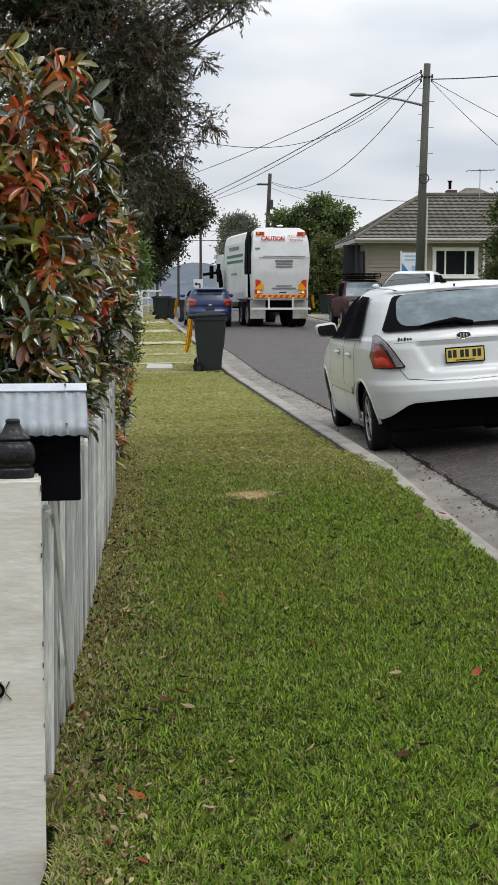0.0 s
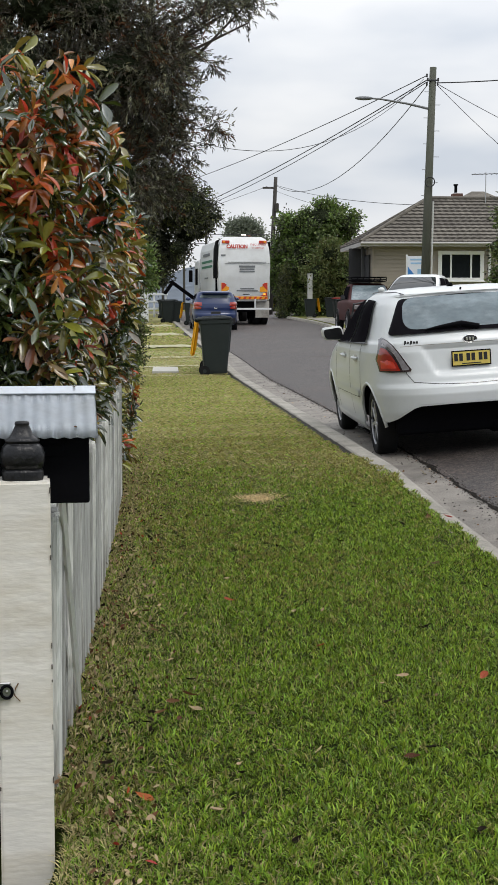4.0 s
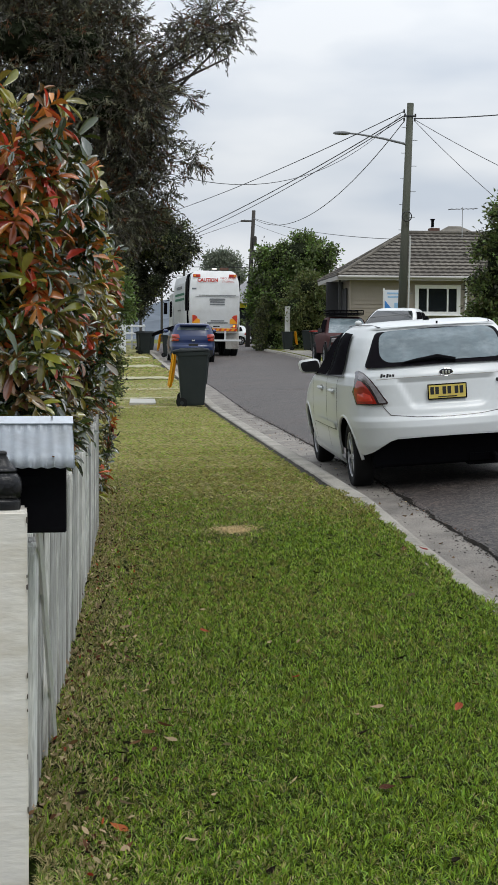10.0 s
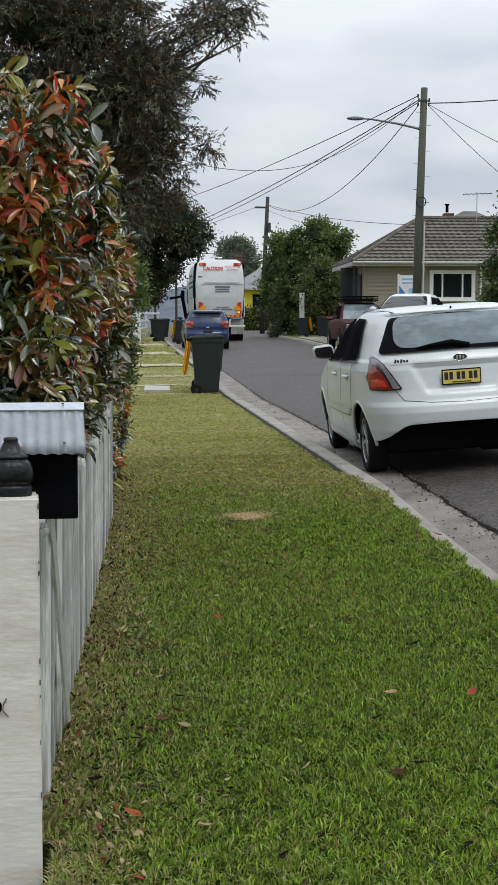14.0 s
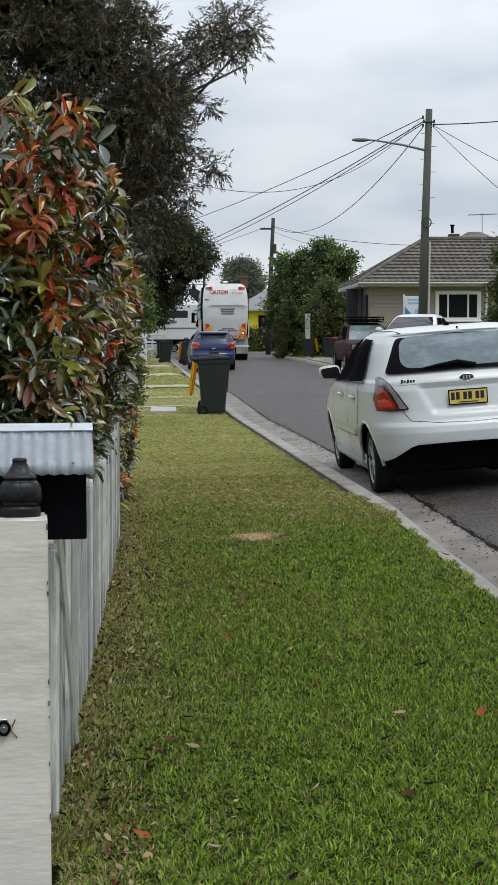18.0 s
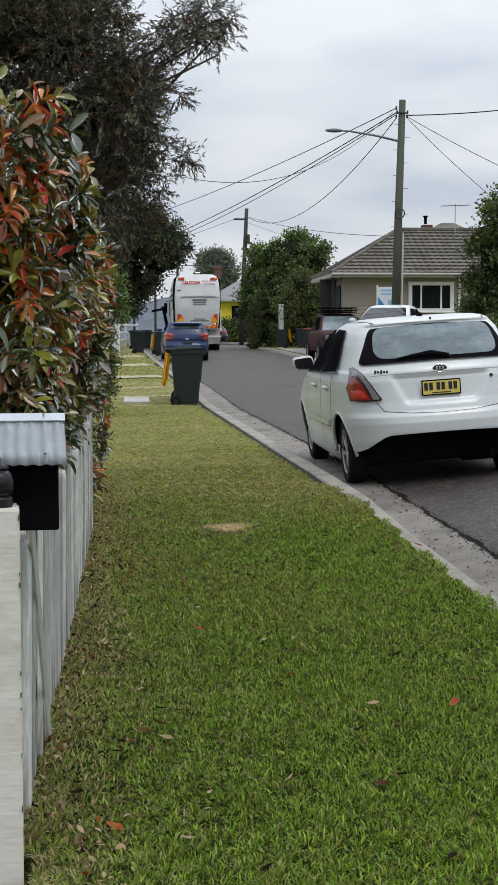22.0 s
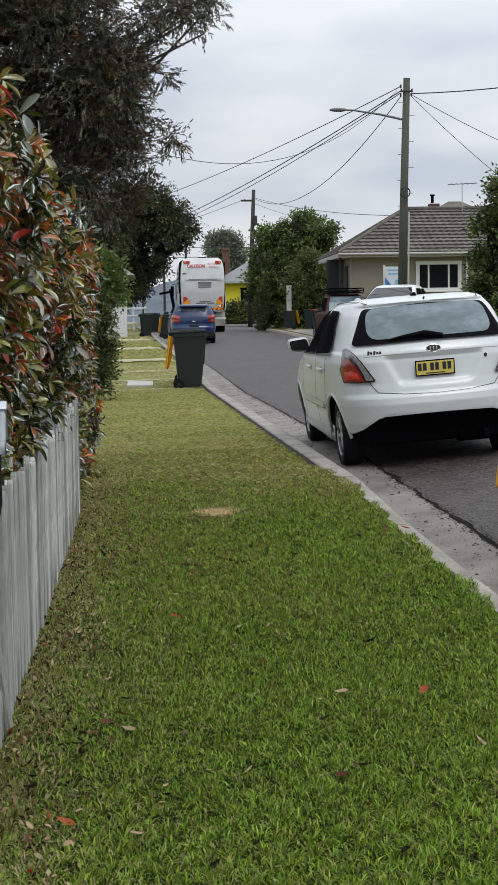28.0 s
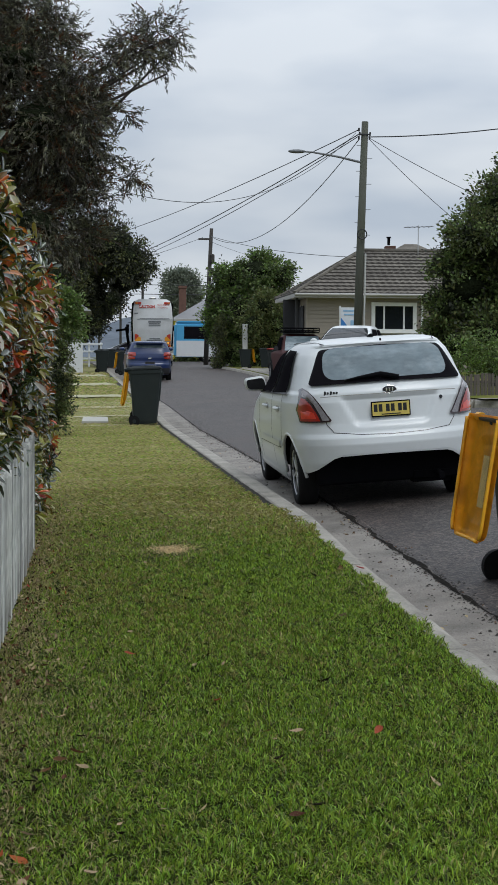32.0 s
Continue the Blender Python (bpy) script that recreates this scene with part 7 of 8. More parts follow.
        part("hip_capping", tube([(cx, cy, zt + 0.03), (tx, (ey0 + ey1) / 2, ridge_z + 0.04)], 0.09, 8), M["tile"], h)
    part("ridge_capping", tube([(ex0 + run, (ey0 + ey1) / 2, ridge_z + 0.03), (ex1 - run, (ey0 + ey1) / 2, ridge_z + 0.03)], 0.10, 8), M["tile"], h)
    part("chimney", box(0.46, 0.5, 0.9, (13.3, 3.6, 6.02), 0.02), M["brick"], h, "short brick chimney")
    part("flue", tube([(13.2, 3.4, 6.5), (13.2, 3.4, 6.82)], 0.07, 10), M["black"], h, "black flue pipe")
    part("flue_cap", tube([(13.2, 3.4, 6.82), (13.2, 3.4, 6.88)], 0.11, 10), M["black"], h)
    rear = bmesh.new()
    low = [rear.verts.new(p) for p in ((12.4, 4.6, 5.5), (17.6, 4.6, 5.5), (17.6, 10.2, 5.5), (12.4, 10.2, 5.5))]
    peak = [rear.verts.new(p) for p in ((14.7, 7.0, 6.85), (15.3, 7.0, 6.85))]
    for q in ((low[0], low[1], peak[1], peak[0]), (low[1], low[2], peak[1]), (low[2], low[3], peak[0], peak[1]), (low[3], low[0], peak[0]), (low[3], low[2], low[1], low[0])):
        rear.faces.new(q)
    part("rear_roof", rear, M["tile"], h, "tiled rear roof")
    ant = part("tv_aerial", tube([(14.4, 2.6, 5.9), (14.4, 2.6, 7.35)], 0.02, 6), M["steel"], h, "thin metal TV aerial")
    part("boom", tube([(13.75, 2.6, 7.25), (15.1, 2.6, 7.30)], 0.015, 6), M["dark_pole"], ant)
    for k in range(6):
        part("element", tube([(13.85 + 0.22 * k, 2.2, 7.26 + 0.006 * k), (13.85 + 0.22 * k, 3.0, 7.26 + 0.006 * k)], 0.009, 4), M["dark_pole"], ant)


def _wall_with_holes(x0, x1, z0, z1, wins, thick=0.12):
    """One wall with thickness and window openings through it."""
    b = bmesh.new()
    xs = sorted({x0, x1, *[v for w in wins for v in w[:2]]})
    zs = sorted({z0, z1, *[v for w in wins for v in w[2:]]})
    front = [[b.verts.new((x, 0.005, z)) for z in zs] for x in xs]
    back = [[b.verts.new((x, 0.005 + thick, z)) for z in zs] for x in xs]
    nx, nz = len(xs) - 1, len(zs) - 1

    def solid(i, k):
        if not (0 <= i < nx and 0 <= k < nz):
            return False
        return not any(w[0] <= xs[i] and xs[i + 1] <= w[1] and w[2] <= zs[k] and zs[k + 1] <= w[3] for w in wins)
    for i in range(nx):
        for k in range(nz):
            if not solid(i, k):
                continue
            b.faces.new((front[i][k], front[i + 1][k], front[i + 1][k + 1], front[i][k + 1]))
            b.faces.new((back[i][k + 1], back[i + 1][k + 1], back[i + 1][k], back[i][k]))
            for di, dk, p, q in ((-1, 0, (i, k), (i, k + 1)), (1, 0, (i + 1, k + 1), (i + 1, k)), (0, -1, (i + 1, k), (i, k)), (0, 1, (i, k + 1), (i + 1, k + 1))):
                if not solid(i + di, k + dk):
                    b.faces.new((front[p[0]][p[1]], front[q[0]][q[1]], back[q[0]][q[1]], back[p[0]][p[1]]))
    return b


build_beige_house()


def build_far_houses():
    h = thing("house", pose(0, 124.0, 0), "bright yellow rendered cottage with a grey hip roof and brick chimney", "house")
    g = road_z(124)
    wins = [(8.2, 9.6, 2.3, 4.0)]
    part("wall", _wall_with_holes(6.4, 16.0, g, 4.55, wins), M["yellow_wall"], h, "bright yellow wall")
    part("side_wall", box(0.12, 7.8, 4.55 - g, (6.46, 4.05, (4.55 + g) / 2), 0), M["yellow_wall"], h)
    w = new("window")
    w.parent = h
    part("pane", box(1.4, 0.02, 1.7, (8.9, 0.05, 3.15), 0), M["window_glass"], w)
    f = bmesh.new()
    for dx, dz, sx, sz in ((0, 0.85, 1.6, 0.1), (0, -0.85, 1.6, 0.1), (-0.7, 0, 0.1, 1.7), (0.7, 0, 0.1, 1.7), (0, 0, 0.08, 1.7)):
        box(sx, 0.1, sz, (8.9 + dx, 0, 3.15 + dz), 0.01, f)
    part("window_frame", f, M["black"], w)
    b = bmesh.new()
    a = [b.verts.new(p) for p in ((5.9, -0.5, 4.6), (16.5, -0.5, 4.6), (16.5, 8.5, 4.6), (5.9, 8.5, 4.6))]
    t = [b.verts.new(p) for p in ((9.9, 4.0, 6.9), (12.5, 4.0, 6.9))]
    for q in ((a[0], a[1], t[1], t[0]), (a[1], a[2], t[1]), (a[2], a[3], t[0], t[1]), (a[3], a[0], t[0]), (a[3], a[2], a[1], a[0])):
        b.faces.new(q)
    part("roof", b, M["grey_roof"], h, "grey iron hip roof")
    part("fascia", box(10.6, 0.05, 0.2, (11.2, -0.52, 4.52), 0.01), M["fascia"], h)
    part("chimney", box(0.62, 0.7, 3.2, (7.0, 1.6, 5.9), 0.02), M["brick"], h, "brown brick chimney")
    part("chimney_cap", box(0.74, 0.82, 0.22, (7.0, 1.6, 7.4), 0.02), M["brick"], h)
    h2 = thing("house", pose(-6.0, 66.0, 0), "white cottage wall half hidden by trees", "house")
    g = road_z(66)
    part("wall", box(10.4, 0.15, 2.9, (0.0, 0, g + 1.45), 0.01), M["white_wall"], h2, "white wall")
    b = bmesh.new()
    a = [b.verts.new(p) for p in ((-5.6, -0.5, g + 2.9), (5.6, -0.5, g + 2.9), (5.6, 7, g + 2.9), (-5.6, 7, g + 2.9))]
    t = [b.verts.new(p) for p in ((-3, 3.2, g + 4.6), (3, 3.2, g + 4.6))]
    for q in ((a[0], a[1], t[1], t[0]), (a[1], a[2], t[1]), (a[2], a[3], t[0], t[1]), (a[3], a[0], t[0])):
        b.faces.new(q)
    part("roof", b, M["grey_roof"], h2)
    part("door", box(0.9, 0.05, 2.05, (3.9, -0.09, g + 1.05), 0.01), M["fascia"], h2)


def build_low_fence():
    f = thing("paling_fence", pose(0, 39.6, 0), "low grey weathered paling fence round the corner yard", "fence")
    rng = random.Random(8)
    x, k = 9.5, 0
    while x < 15.5:
        ob = part("paling", box(0.085, 0.02, 0.62, (0, 0, 0.31), 0.004), M["fence_grey"], f)
        ob.matrix_basis = pose(x, 0.4 * (0 if x > 9.6 else 1), road_z(39.6) + 0.14 + rng.uniform(-0.05, 0.03), 0, rng.uniform(-2, 2), rng.uniform(-6, 6))
        x += 0.105
    part("rail", box(6.1, 0.04, 0.07, (12.5, 0.04, road_z(39.6) + 0.55), 0.005), M["fence_grey"], f)
    part("corner_post", box(0.12, 0.12, 0.85, (9.42, 0, road_z(39.6) + 0.5), 0.01), M["fence_grey"], f)


build_far_houses()
build_low_fence()


# ---- poles, cables, sign ----
POLE_1 = (9.06, 49.7)
POLE_2 = (6.98, 95.0)


def build_poles():
    p = thing("power_pole", pose(*POLE_1, road_z(49.7) + 0.1), "tall weathered timber power pole with a street lamp arm", "pole")
    top = 9.5 - road_z(49.7) - 0.1
    part("shaft", tube([(-0.11, 0, -0.2), (0.0, 0, top * 0.5), (0.13, 0, top)], [0.165, 0.142, 0.115], 14), M["pole"], p, "", True)
    for k in range(14):
        s = -1 if k % 2 else 1
        z = 2.6 + k * 0.44
        part("step_iron", tube([(0.0 + z * 0.02 - 0.05, 0, z), (s * 0.28 + z * 0.02 - 0.05, -0.02, z)], 0.010, 5), M["dull_steel"], p)
    part("conduit", tube([(0.11, -0.12, 0), (0.17, -0.10, 4.6)], 0.03, 6), M["pipe"], p, "pale conduit pipe")
    ring = [(0.02 + 0.165 * math.cos(a), -0.22, 5.25 + 0.165 * math.sin(a)) for a in [k * math.pi / 10 for k in range(21)]]
    part("cable_coil", tube(ring, 0.022, 6, False), M["wire"], p, "coil of black cable")
    lamp = part("lamp_arm", tube([(0.1, 0, top - 1.42), (-0.8, 0, top - 1.22), (-1.7, 0, top - 1.08), (-2.05, 0, top - 1.06)], [0.045, 0.038, 0.032, 0.030], 8), M["dull_steel"], p, "long thin grey lamp arm")
    head = bmesh.new()
    bmesh.ops.create_uvsphere(head, u_segments=14, v_segments=8, radius=1)
    bmesh.ops.scale(head, vec=(0.32, 0.10, 0.07), verts=head.verts)
    bmesh.ops.translate(head, vec=(-2.25, 0, top - 1.06), verts=head.verts)
    part("lamp_head", head, M["dull_steel"], lamp, "pale street lamp head", True)
    arm = part("insulator_bracket", box(0.42, 0.06, 0.05, (0.1, -0.1, top - 0.45), 0.01), M["trim"], p)
    for dx, dz in ((-0.20, -0.28), (-0.17, -0.42), (-0.20, -0.56), (0.19, -0.42), (0.17, -0.56)):
        part("insulator", tube([(0.1 + dx, -0.1, top + dz - 0.07), (0.1 + dx, -0.1, top + dz + 0.05)], 0.032, 8), M["trim"], p)
    q = thing("power_pole", pose(*POLE_2, road_z(95)), "dark timber power pole with brackets in the distance", "pole")
    top2 = 9.8 - road_z(95)
    part("shaft", tube([(-0.1, 0, -0.2), (0.05, 0, top2 * 0.5), (0.26, 0, top2)], [0.17, 0.15, 0.12], 10), M["dark_pole"], q, "", True)
    part("bracket", box(0.9, 0.1, 0.12, (-0.15, 0, top2 - 0.7), 0.01), M["dark_pole"], q)
    part("transformer", box(0.25, 0.3, 0.6, (0.32, -0.2, top2 - 2.0), 0.05), M["dark_pole"], q)
    part("side_arm", tube([(0.5, 0, top2 - 3.2), (0.62, 0, top2 - 2.5)], 0.06, 6), M["dark_pole"], q)
    for x, y, h in ((3.6, 128, 7.6), (-0.3, 150, 8.4), (1.9, 150, 7.4)):
        r = thing("power_pole", pose(x, y, road_z(y)), "thin grey pole beyond the cross street", "pole")
        part("shaft", tube([(0, 0, 0), (0, 0, h)], [0.14, 0.10], 8), M["dark_pole"], r)
        part("cross_arm", box(1.8, 0.08, 0.1, (0, 0, h - 0.35), 0.01), M["dark_pole"], r)


def wire(a, c, sag, r, name="cable", sides=5):
    a, c = Vector(a), Vector(c)
    pts = []
    for k in range(25):
        t = k / 24
        p = a.lerp(c, t)
        p.z -= 4 * sag * t * (1 - t)
        pts.append(p)
    ob = part(name, tube(pts, r, sides), M["wire"], None)
    return tagged(ob, "black overhead cable between poles", "cable", "overhead cables")


def build_wires():
    x, y = POLE_1
    t1 = (x - 0.09, y, 9.22)
    t2 = (POLE_2[0] + 0.2, POLE_2[1], 9.3)
    wire(t1, (-0.6, 92, 8.6), 0.30, 0.017)
    wire((x - 0.07, y, 9.08), (0.9, 88, 7.0), 0.30, 0.020)
    wire((x - 0.09, y, 9.00), (0.8, 88, 6.75), 0.38, 0.016)
    wire((x - 0.07, y, 8.90), t2, 1.65, 0.016)
    wire((x - 0.2, y, 9.1), (-0.4, 34, 5.52), 1.35, 0.009)
    wire((x + 0.25, y, 8.98), (30, 44, 14.6), 1.5, 0.020)
    wire((x + 0.28, y, 8.95), (14.1, 46.5, 5.93), 0.12, 0.011)
    wire((x + 0.28, y, 8.9), (12.6, 46.5, 5.09), 0.12, 0.011)
    wire(t2, (10.75, 62.2, 5.72), 0.25, 0.014)
    wire((POLE_2[0] - 0.3, 95, 9.2), (-9, 104, 5.6), 0.5, 0.014)
    wire((POLE_2[0] + 0.3, 95, 8.9), (10.5, 85, 6.9), 0.1, 0.011)
    wire((-20, 128, 8.0), (40, 128, 8.0), 0.3, 0.03)
    wire((-20, 128.6, 7.2), (40, 128.6, 7.2), 0.3, 0.03)


def build_sign():
    s = thing("estate_sign", pose(9.5, 54.6, 0), "white and blue real-estate board on a post", "sign")
    part("board", box(0.60, 0.03, 0.84, (0, 0, 2.83), 0.004), M["sign_white"], s, "white board")
    tri = extrude_outline([(-0.29, 2.43), (0.05, 2.43), (-0.29, 2.86)], 0.006)
    bmesh.ops.translate(tri, vec=(0, -0.024, 0), verts=tri.verts)
    part("blue_corner", tri, M["sign_blue"], s, "blue triangle")
    part("pale_shape", box(0.16, 0.006, 0.2, (0.16, -0.02, 2.66), 0.002), M["sign_pale"], s)
    for z, w in ((3.12, 0.44), (2.98, 0.40)):
        part("sign_bar", box(w, 0.006, 0.06, (0.02, -0.02, z), 0), M["sign_pale"], s)
    for x in (-0.32, 0.32):
        part("post", box(0.06, 0.06, 2.9, (x, 0.03, 1.86), 0.004), M["trim_white"], s)
    p = thing("gate_pillar", pose(7.72, 77.0, road_z(77) + 0.1), "pale weathered timber post beside the driveway", "post")
    part("shaft", box(0.26, 0.24, 2.3, (0, 0, 1.15), 0.02), M["pipe"], p)
    part("post_cap", box(0.30, 0.28, 0.05, (0, 0, 2.32), 0.01), M["pipe"], p)


def build_far_bits():
    """The white rail fence and the turn sign at the far end of the verge."""
    f = thing("rail_fence", pose(-1.4, 80.0, road_z(80) + 0.08), "white post and rail fence far along the verge", "fence")
    for k in range(5):
        part("post", box(0.10, 0.10, 1.35, (-1.2 + 0.65 * k, 0, 0.67), 0.01), M["white_wall"], f)
    for z in (0.45, 0.85, 1.25):
        part("rail", box(2.8, 0.05, 0.10, (0.1, -0.07, z), 0.01), M["white_wall"], f)
    s = thing("arrow_sign", pose(2.55, 97.0, road_z(97)), "small white sign with a black bent arrow on a post", "sign")
    board = part("board", box(0.62, 0.03, 0.72, (0, 0, 1.75), 0.01), M["sign_white"], s, "white board")
    part("arrow_stem", box(0.09, 0.01, 0.34, (0.12, -0.022, 1.62), 0), M["ink"], board)
    part("arrow_bar", box(0.26, 0.01, 0.09, (0.0, -0.022, 1.80), 0), M["ink"], board)
    head = extrude_outline([(-0.24, 1.80), (-0.10, 1.93), (-0.10, 1.67)], 0.01)
    bmesh.ops.translate(head, vec=(0, -0.027, 0), verts=head.verts)
    part("arrow_head", head, M["ink"], board)
    part("post", box(0.07, 0.07, 1.5, (0, 0.05, 0.75), 0.005), M["dark_pole"], s)


build_far_bits()
build_poles()
build_wires()
build_sign()


# ---- plants ----
def blob_leaves(rng, blobs, n, shell=0.5):
    """Places inside a set of (x, y, z, rx, ry, rz) lumps, weighted by size."""
    w = np.array([b[3] * b[5] + b[4] * b[5] for b in blobs])
    w = w + 0.06 * w.mean()
    pick = rng.choice(len(blobs), n, p=w / w.sum())
    bb = np.array(blobs)[pick]
    return bb[:, :3] + in_ball(rng, n, shell) * bb[:, 3:], bb


def tree(name, label, base, height, lean, blobs, n, size, materials, seed, trunk_r=0.2, slim=False, droop=0.2, width=1.0, mix=None, limbs=7, category="tree", clump=10, lumps=0, spread=0.3, core=0):
    """Trunk, limbs and a crown of clumped leaves."""
    rng = np.random.default_rng(seed)
    t = thing(name, pose(*base), label, category)
    bx, by, bz = base
    top = Vector((lean[0], lean[1], height))
    trunk = bmesh.new()
    merge(trunk, tube([(0, 0, -0.1), tuple(top * 0.35 + Vector((0.06, 0.03, 0))), tuple(top * 0.7), tuple(top)], [trunk_r, trunk_r * 0.8, trunk_r * 0.55, trunk_r * 0.25], 10))
    part("trunk", trunk, M["bark"], t, "", True)
    order = rng.permutation(len(blobs))[:limbs]
    for k in order:
        c = Vector(blobs[k][:3]) - Vector(base)
        s = top * float(rng.uniform(0.35, 0.85))
        mid = s.lerp(c, 0.5) + Vector((0, 0, 0.15))
        part("limb", tube([tuple(s), tuple(mid), tuple(c)], [trunk_r * 0.3, trunk_r * 0.16, trunk_r * 0.05], 6), M["bark"], t, "", True)
    cl = max(1, n // clump)
    if lumps:   # leaves gather in lumps with gaps between them
        cp, bb = blob_leaves(rng, blobs, max(1, cl // lumps), 0.72)
        cp, bb = np.repeat(cp, lumps, 0), np.repeat(bb, lumps, 0)
        cl = len(cp)
        cp = cp + rng.normal(size=(cl, 3)) * spread * np.array([1, 1, 0.75]) * np.clip(bb[:, 3:4] / 0.14, 0.2, 1)
    else:
        cp, bb = blob_leaves(rng, blobs, cl)
    outd = cp - bb[:, :3]
    outd /= np.linalg.norm(outd, axis=1, keepdims=True) + 1e-6
    k = clump
    places = np.repeat(cp, k, 0) + rng.normal(size=(cl * k, 3)) * size * (0.9 if not slim else 1.1)
    ahead = np.repeat(outd, k, 0)
    if slim:   # needles ranged along a drooping twig
        twig = outd * 0.8 + rng.normal(size=outd.shape) * 0.55
        twig[:, 2] -= droop
        twig /= np.linalg.norm(twig, axis=1, keepdims=True)
        run = np.tile(np.linspace(0, 1, k), cl)[:, None]
        places = np.repeat(cp, k, 0) + np.repeat(twig, k, 0) * run * size * 3.2 + rng.normal(size=(cl * k, 3)) * size * 0.12
        ahead = np.repeat(twig, k, 0) * 1.5
    turns = turned(rng, cl * k, droop * 0.5, 1.0, ahead)
    ids = rng.choice(len(materials), cl, p=mix).repeat(k)
    if core:   # dark lumps fill the crown, their colour painted as its inner shade
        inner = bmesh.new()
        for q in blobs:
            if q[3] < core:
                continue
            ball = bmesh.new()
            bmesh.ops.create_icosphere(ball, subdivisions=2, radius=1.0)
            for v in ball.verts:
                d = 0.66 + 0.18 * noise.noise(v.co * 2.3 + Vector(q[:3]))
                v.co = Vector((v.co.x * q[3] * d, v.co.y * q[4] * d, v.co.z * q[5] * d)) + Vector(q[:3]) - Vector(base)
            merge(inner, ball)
        part("inner_foliage", inner, M["inner_leaf"], t, "dark lumps standing in for the shade inside the crown")
    ob = scatter("crown", places - np.array(base), turns, size * (0.6 + 0.8 * rng.random(cl * k)), SLIM, SLIM_T, ids, [M[m] for m in materials], t, width if slim else width * 0.5)
    tagged(ob, kind="stuff")
    return t


def build_hedge():
    """A red-tipped hedge behind the fence: shoots with whorls of leaves."""
    rng = np.random.default_rng(21)
    h = thing("photinia_hedge", pose(-0.9, 6.0, 0), "red-tipped photinia hedge spilling over the picket fence", "hedge")
    org = np.array([-0.9, 6.0, 0.0])
    for k in range(9):
        y = 4.7 + k * 0.75
        part("stem", tube([(-0.1, y - 6, 0), (0.05 * (-1) ** k, y - 6 + 0.1, 0.9), (0.25, y - 6 + 0.05, 1.7)], [0.035, 0.025, 0.01], 6), M["bark"], h)
    # dark sheets behind the leaves paint the shade in the hedge's gaps
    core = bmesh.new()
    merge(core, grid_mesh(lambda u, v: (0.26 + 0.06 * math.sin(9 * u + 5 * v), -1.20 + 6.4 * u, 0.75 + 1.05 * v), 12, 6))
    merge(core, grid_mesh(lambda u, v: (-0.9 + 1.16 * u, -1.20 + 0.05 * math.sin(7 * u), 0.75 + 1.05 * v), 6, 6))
    part("inner_twigs", core, M["dead_dark_and_shade"], h, "dark sheets standing in for the shade between leaves")

    def face_x(y, z):
        bulge = 0.10 * np.sin(y * 2.1 + 1.0) * np.sin(z * 3.0 + y) + 0.05 * np.sin(y * 5.3)
        return -0.375 + bulge * 0.8 + 0.135 * np.clip((z - 0.9) / 0.6, 0, 1)
    pts, outs = [], []
    n1 = 3300
    y = 4.25 + 8.3 * rng.random(n1) ** 1.2
    low = 0.70 + 0.10 * np.sin(y * 3.3)
    low = np.where(y > 9.2, 0.12, low)
    topz = 1.92 + 0.08 * np.sin(y * 1.7 + 0.5) + 0.06 * np.sin(y * 6.1) - 0.01 * np.clip(y - 6, 0, 9)
    z = low + (topz - low) * rng.random(n1)
    x = face_x(y, z) - 0.32 * rng.random(n1) ** 1.4
    pts.append(np.stack([x, y, z], 1))
    outs.append(np.tile([1.0, -0.25, 0.35], (n1, 1)))
    n2 = 1000   # near end
    x = -1.5 + 1.20 * rng.random(n2) ** 0.6
    z = 0.87 + 1.01 * rng.random(n2)
    yv = 4.12 + 0.42 * rng.random(n2) ** 1.2 + 0.3 * np.clip(z - 1.6, 0, 1) ** 2
    pts.append(np.stack([x, yv, z], 1))
    outs.append(np.tile([0.25, -1.0, 0.4], (n2, 1)))
    n3 = 620   # top
    x = -1.5 + 1.21 * rng.random(n3)
    yv = 4.4 + 6.5 * rng.random(n3) ** 1.3
    z = 1.82 + 0.08 * np.sin(yv * 1.7 + 0.5) + 0.14 * rng.random(n3)
    pts.append(np.stack([x, yv, z], 1))
    outs.append(np.tile([0.1, -0.3, 1.0], (n3, 1)))
    p, o = np.concatenate(pts), np.concatenate(outs)
    m = len(p)
    o = o + rng.normal(size=(m, 3)) * 0.45
    o /= np.linalg.norm(o, axis=1, keepdims=True)
    red_p = (0.06 + 0.17 * np.clip((p[:, 2] - 1.2) / 0.7, 0, 1)) * (0.35 + 1.3 * (np.sin(p[:, 1] * 3.1 + p[:, 2] * 4.3) > -0.1))
    red_p = red_p + 0.12 * (p[:, 1] > 5.0) * (p[:, 2] > 1.0)
    kind = np.where(rng.random(m) < red_p, 2, np.where(rng.random(m) < 0.34, 1, np.where(rng.random(m) < 0.20, 3, 0)))
    # low at the near end mostly the darkest leaves, painting the shade there
    kind = np.where((p[:, 1] < 4.62) & (p[:, 2] < 1.50) & (p[:, 0] < -0.42) & (rng.random(m) < 0.88), 0, kind)
    per = 7
    ax = np.cross(o, rng.normal(size=(m, 3)))
    ax /= np.linalg.norm(ax, axis=1, keepdims=True)
    bx = np.cross(o, ax)
    ang = rng.random((m, 1)) * 6.28 + np.arange(per)[None] * 2.4
    rad = np.cos(ang)[..., None] * ax[:, None] + np.sin(ang)[..., None] * bx[:, None]
    tilt = 0.25 + 0.75 * rng.random((m, per, 1))
    along = rad + o[:, None] * tilt + np.array([0, 0, -0.22])
    along = (along / np.linalg.norm(along, axis=2, keepdims=True)).reshape(-1, 3)
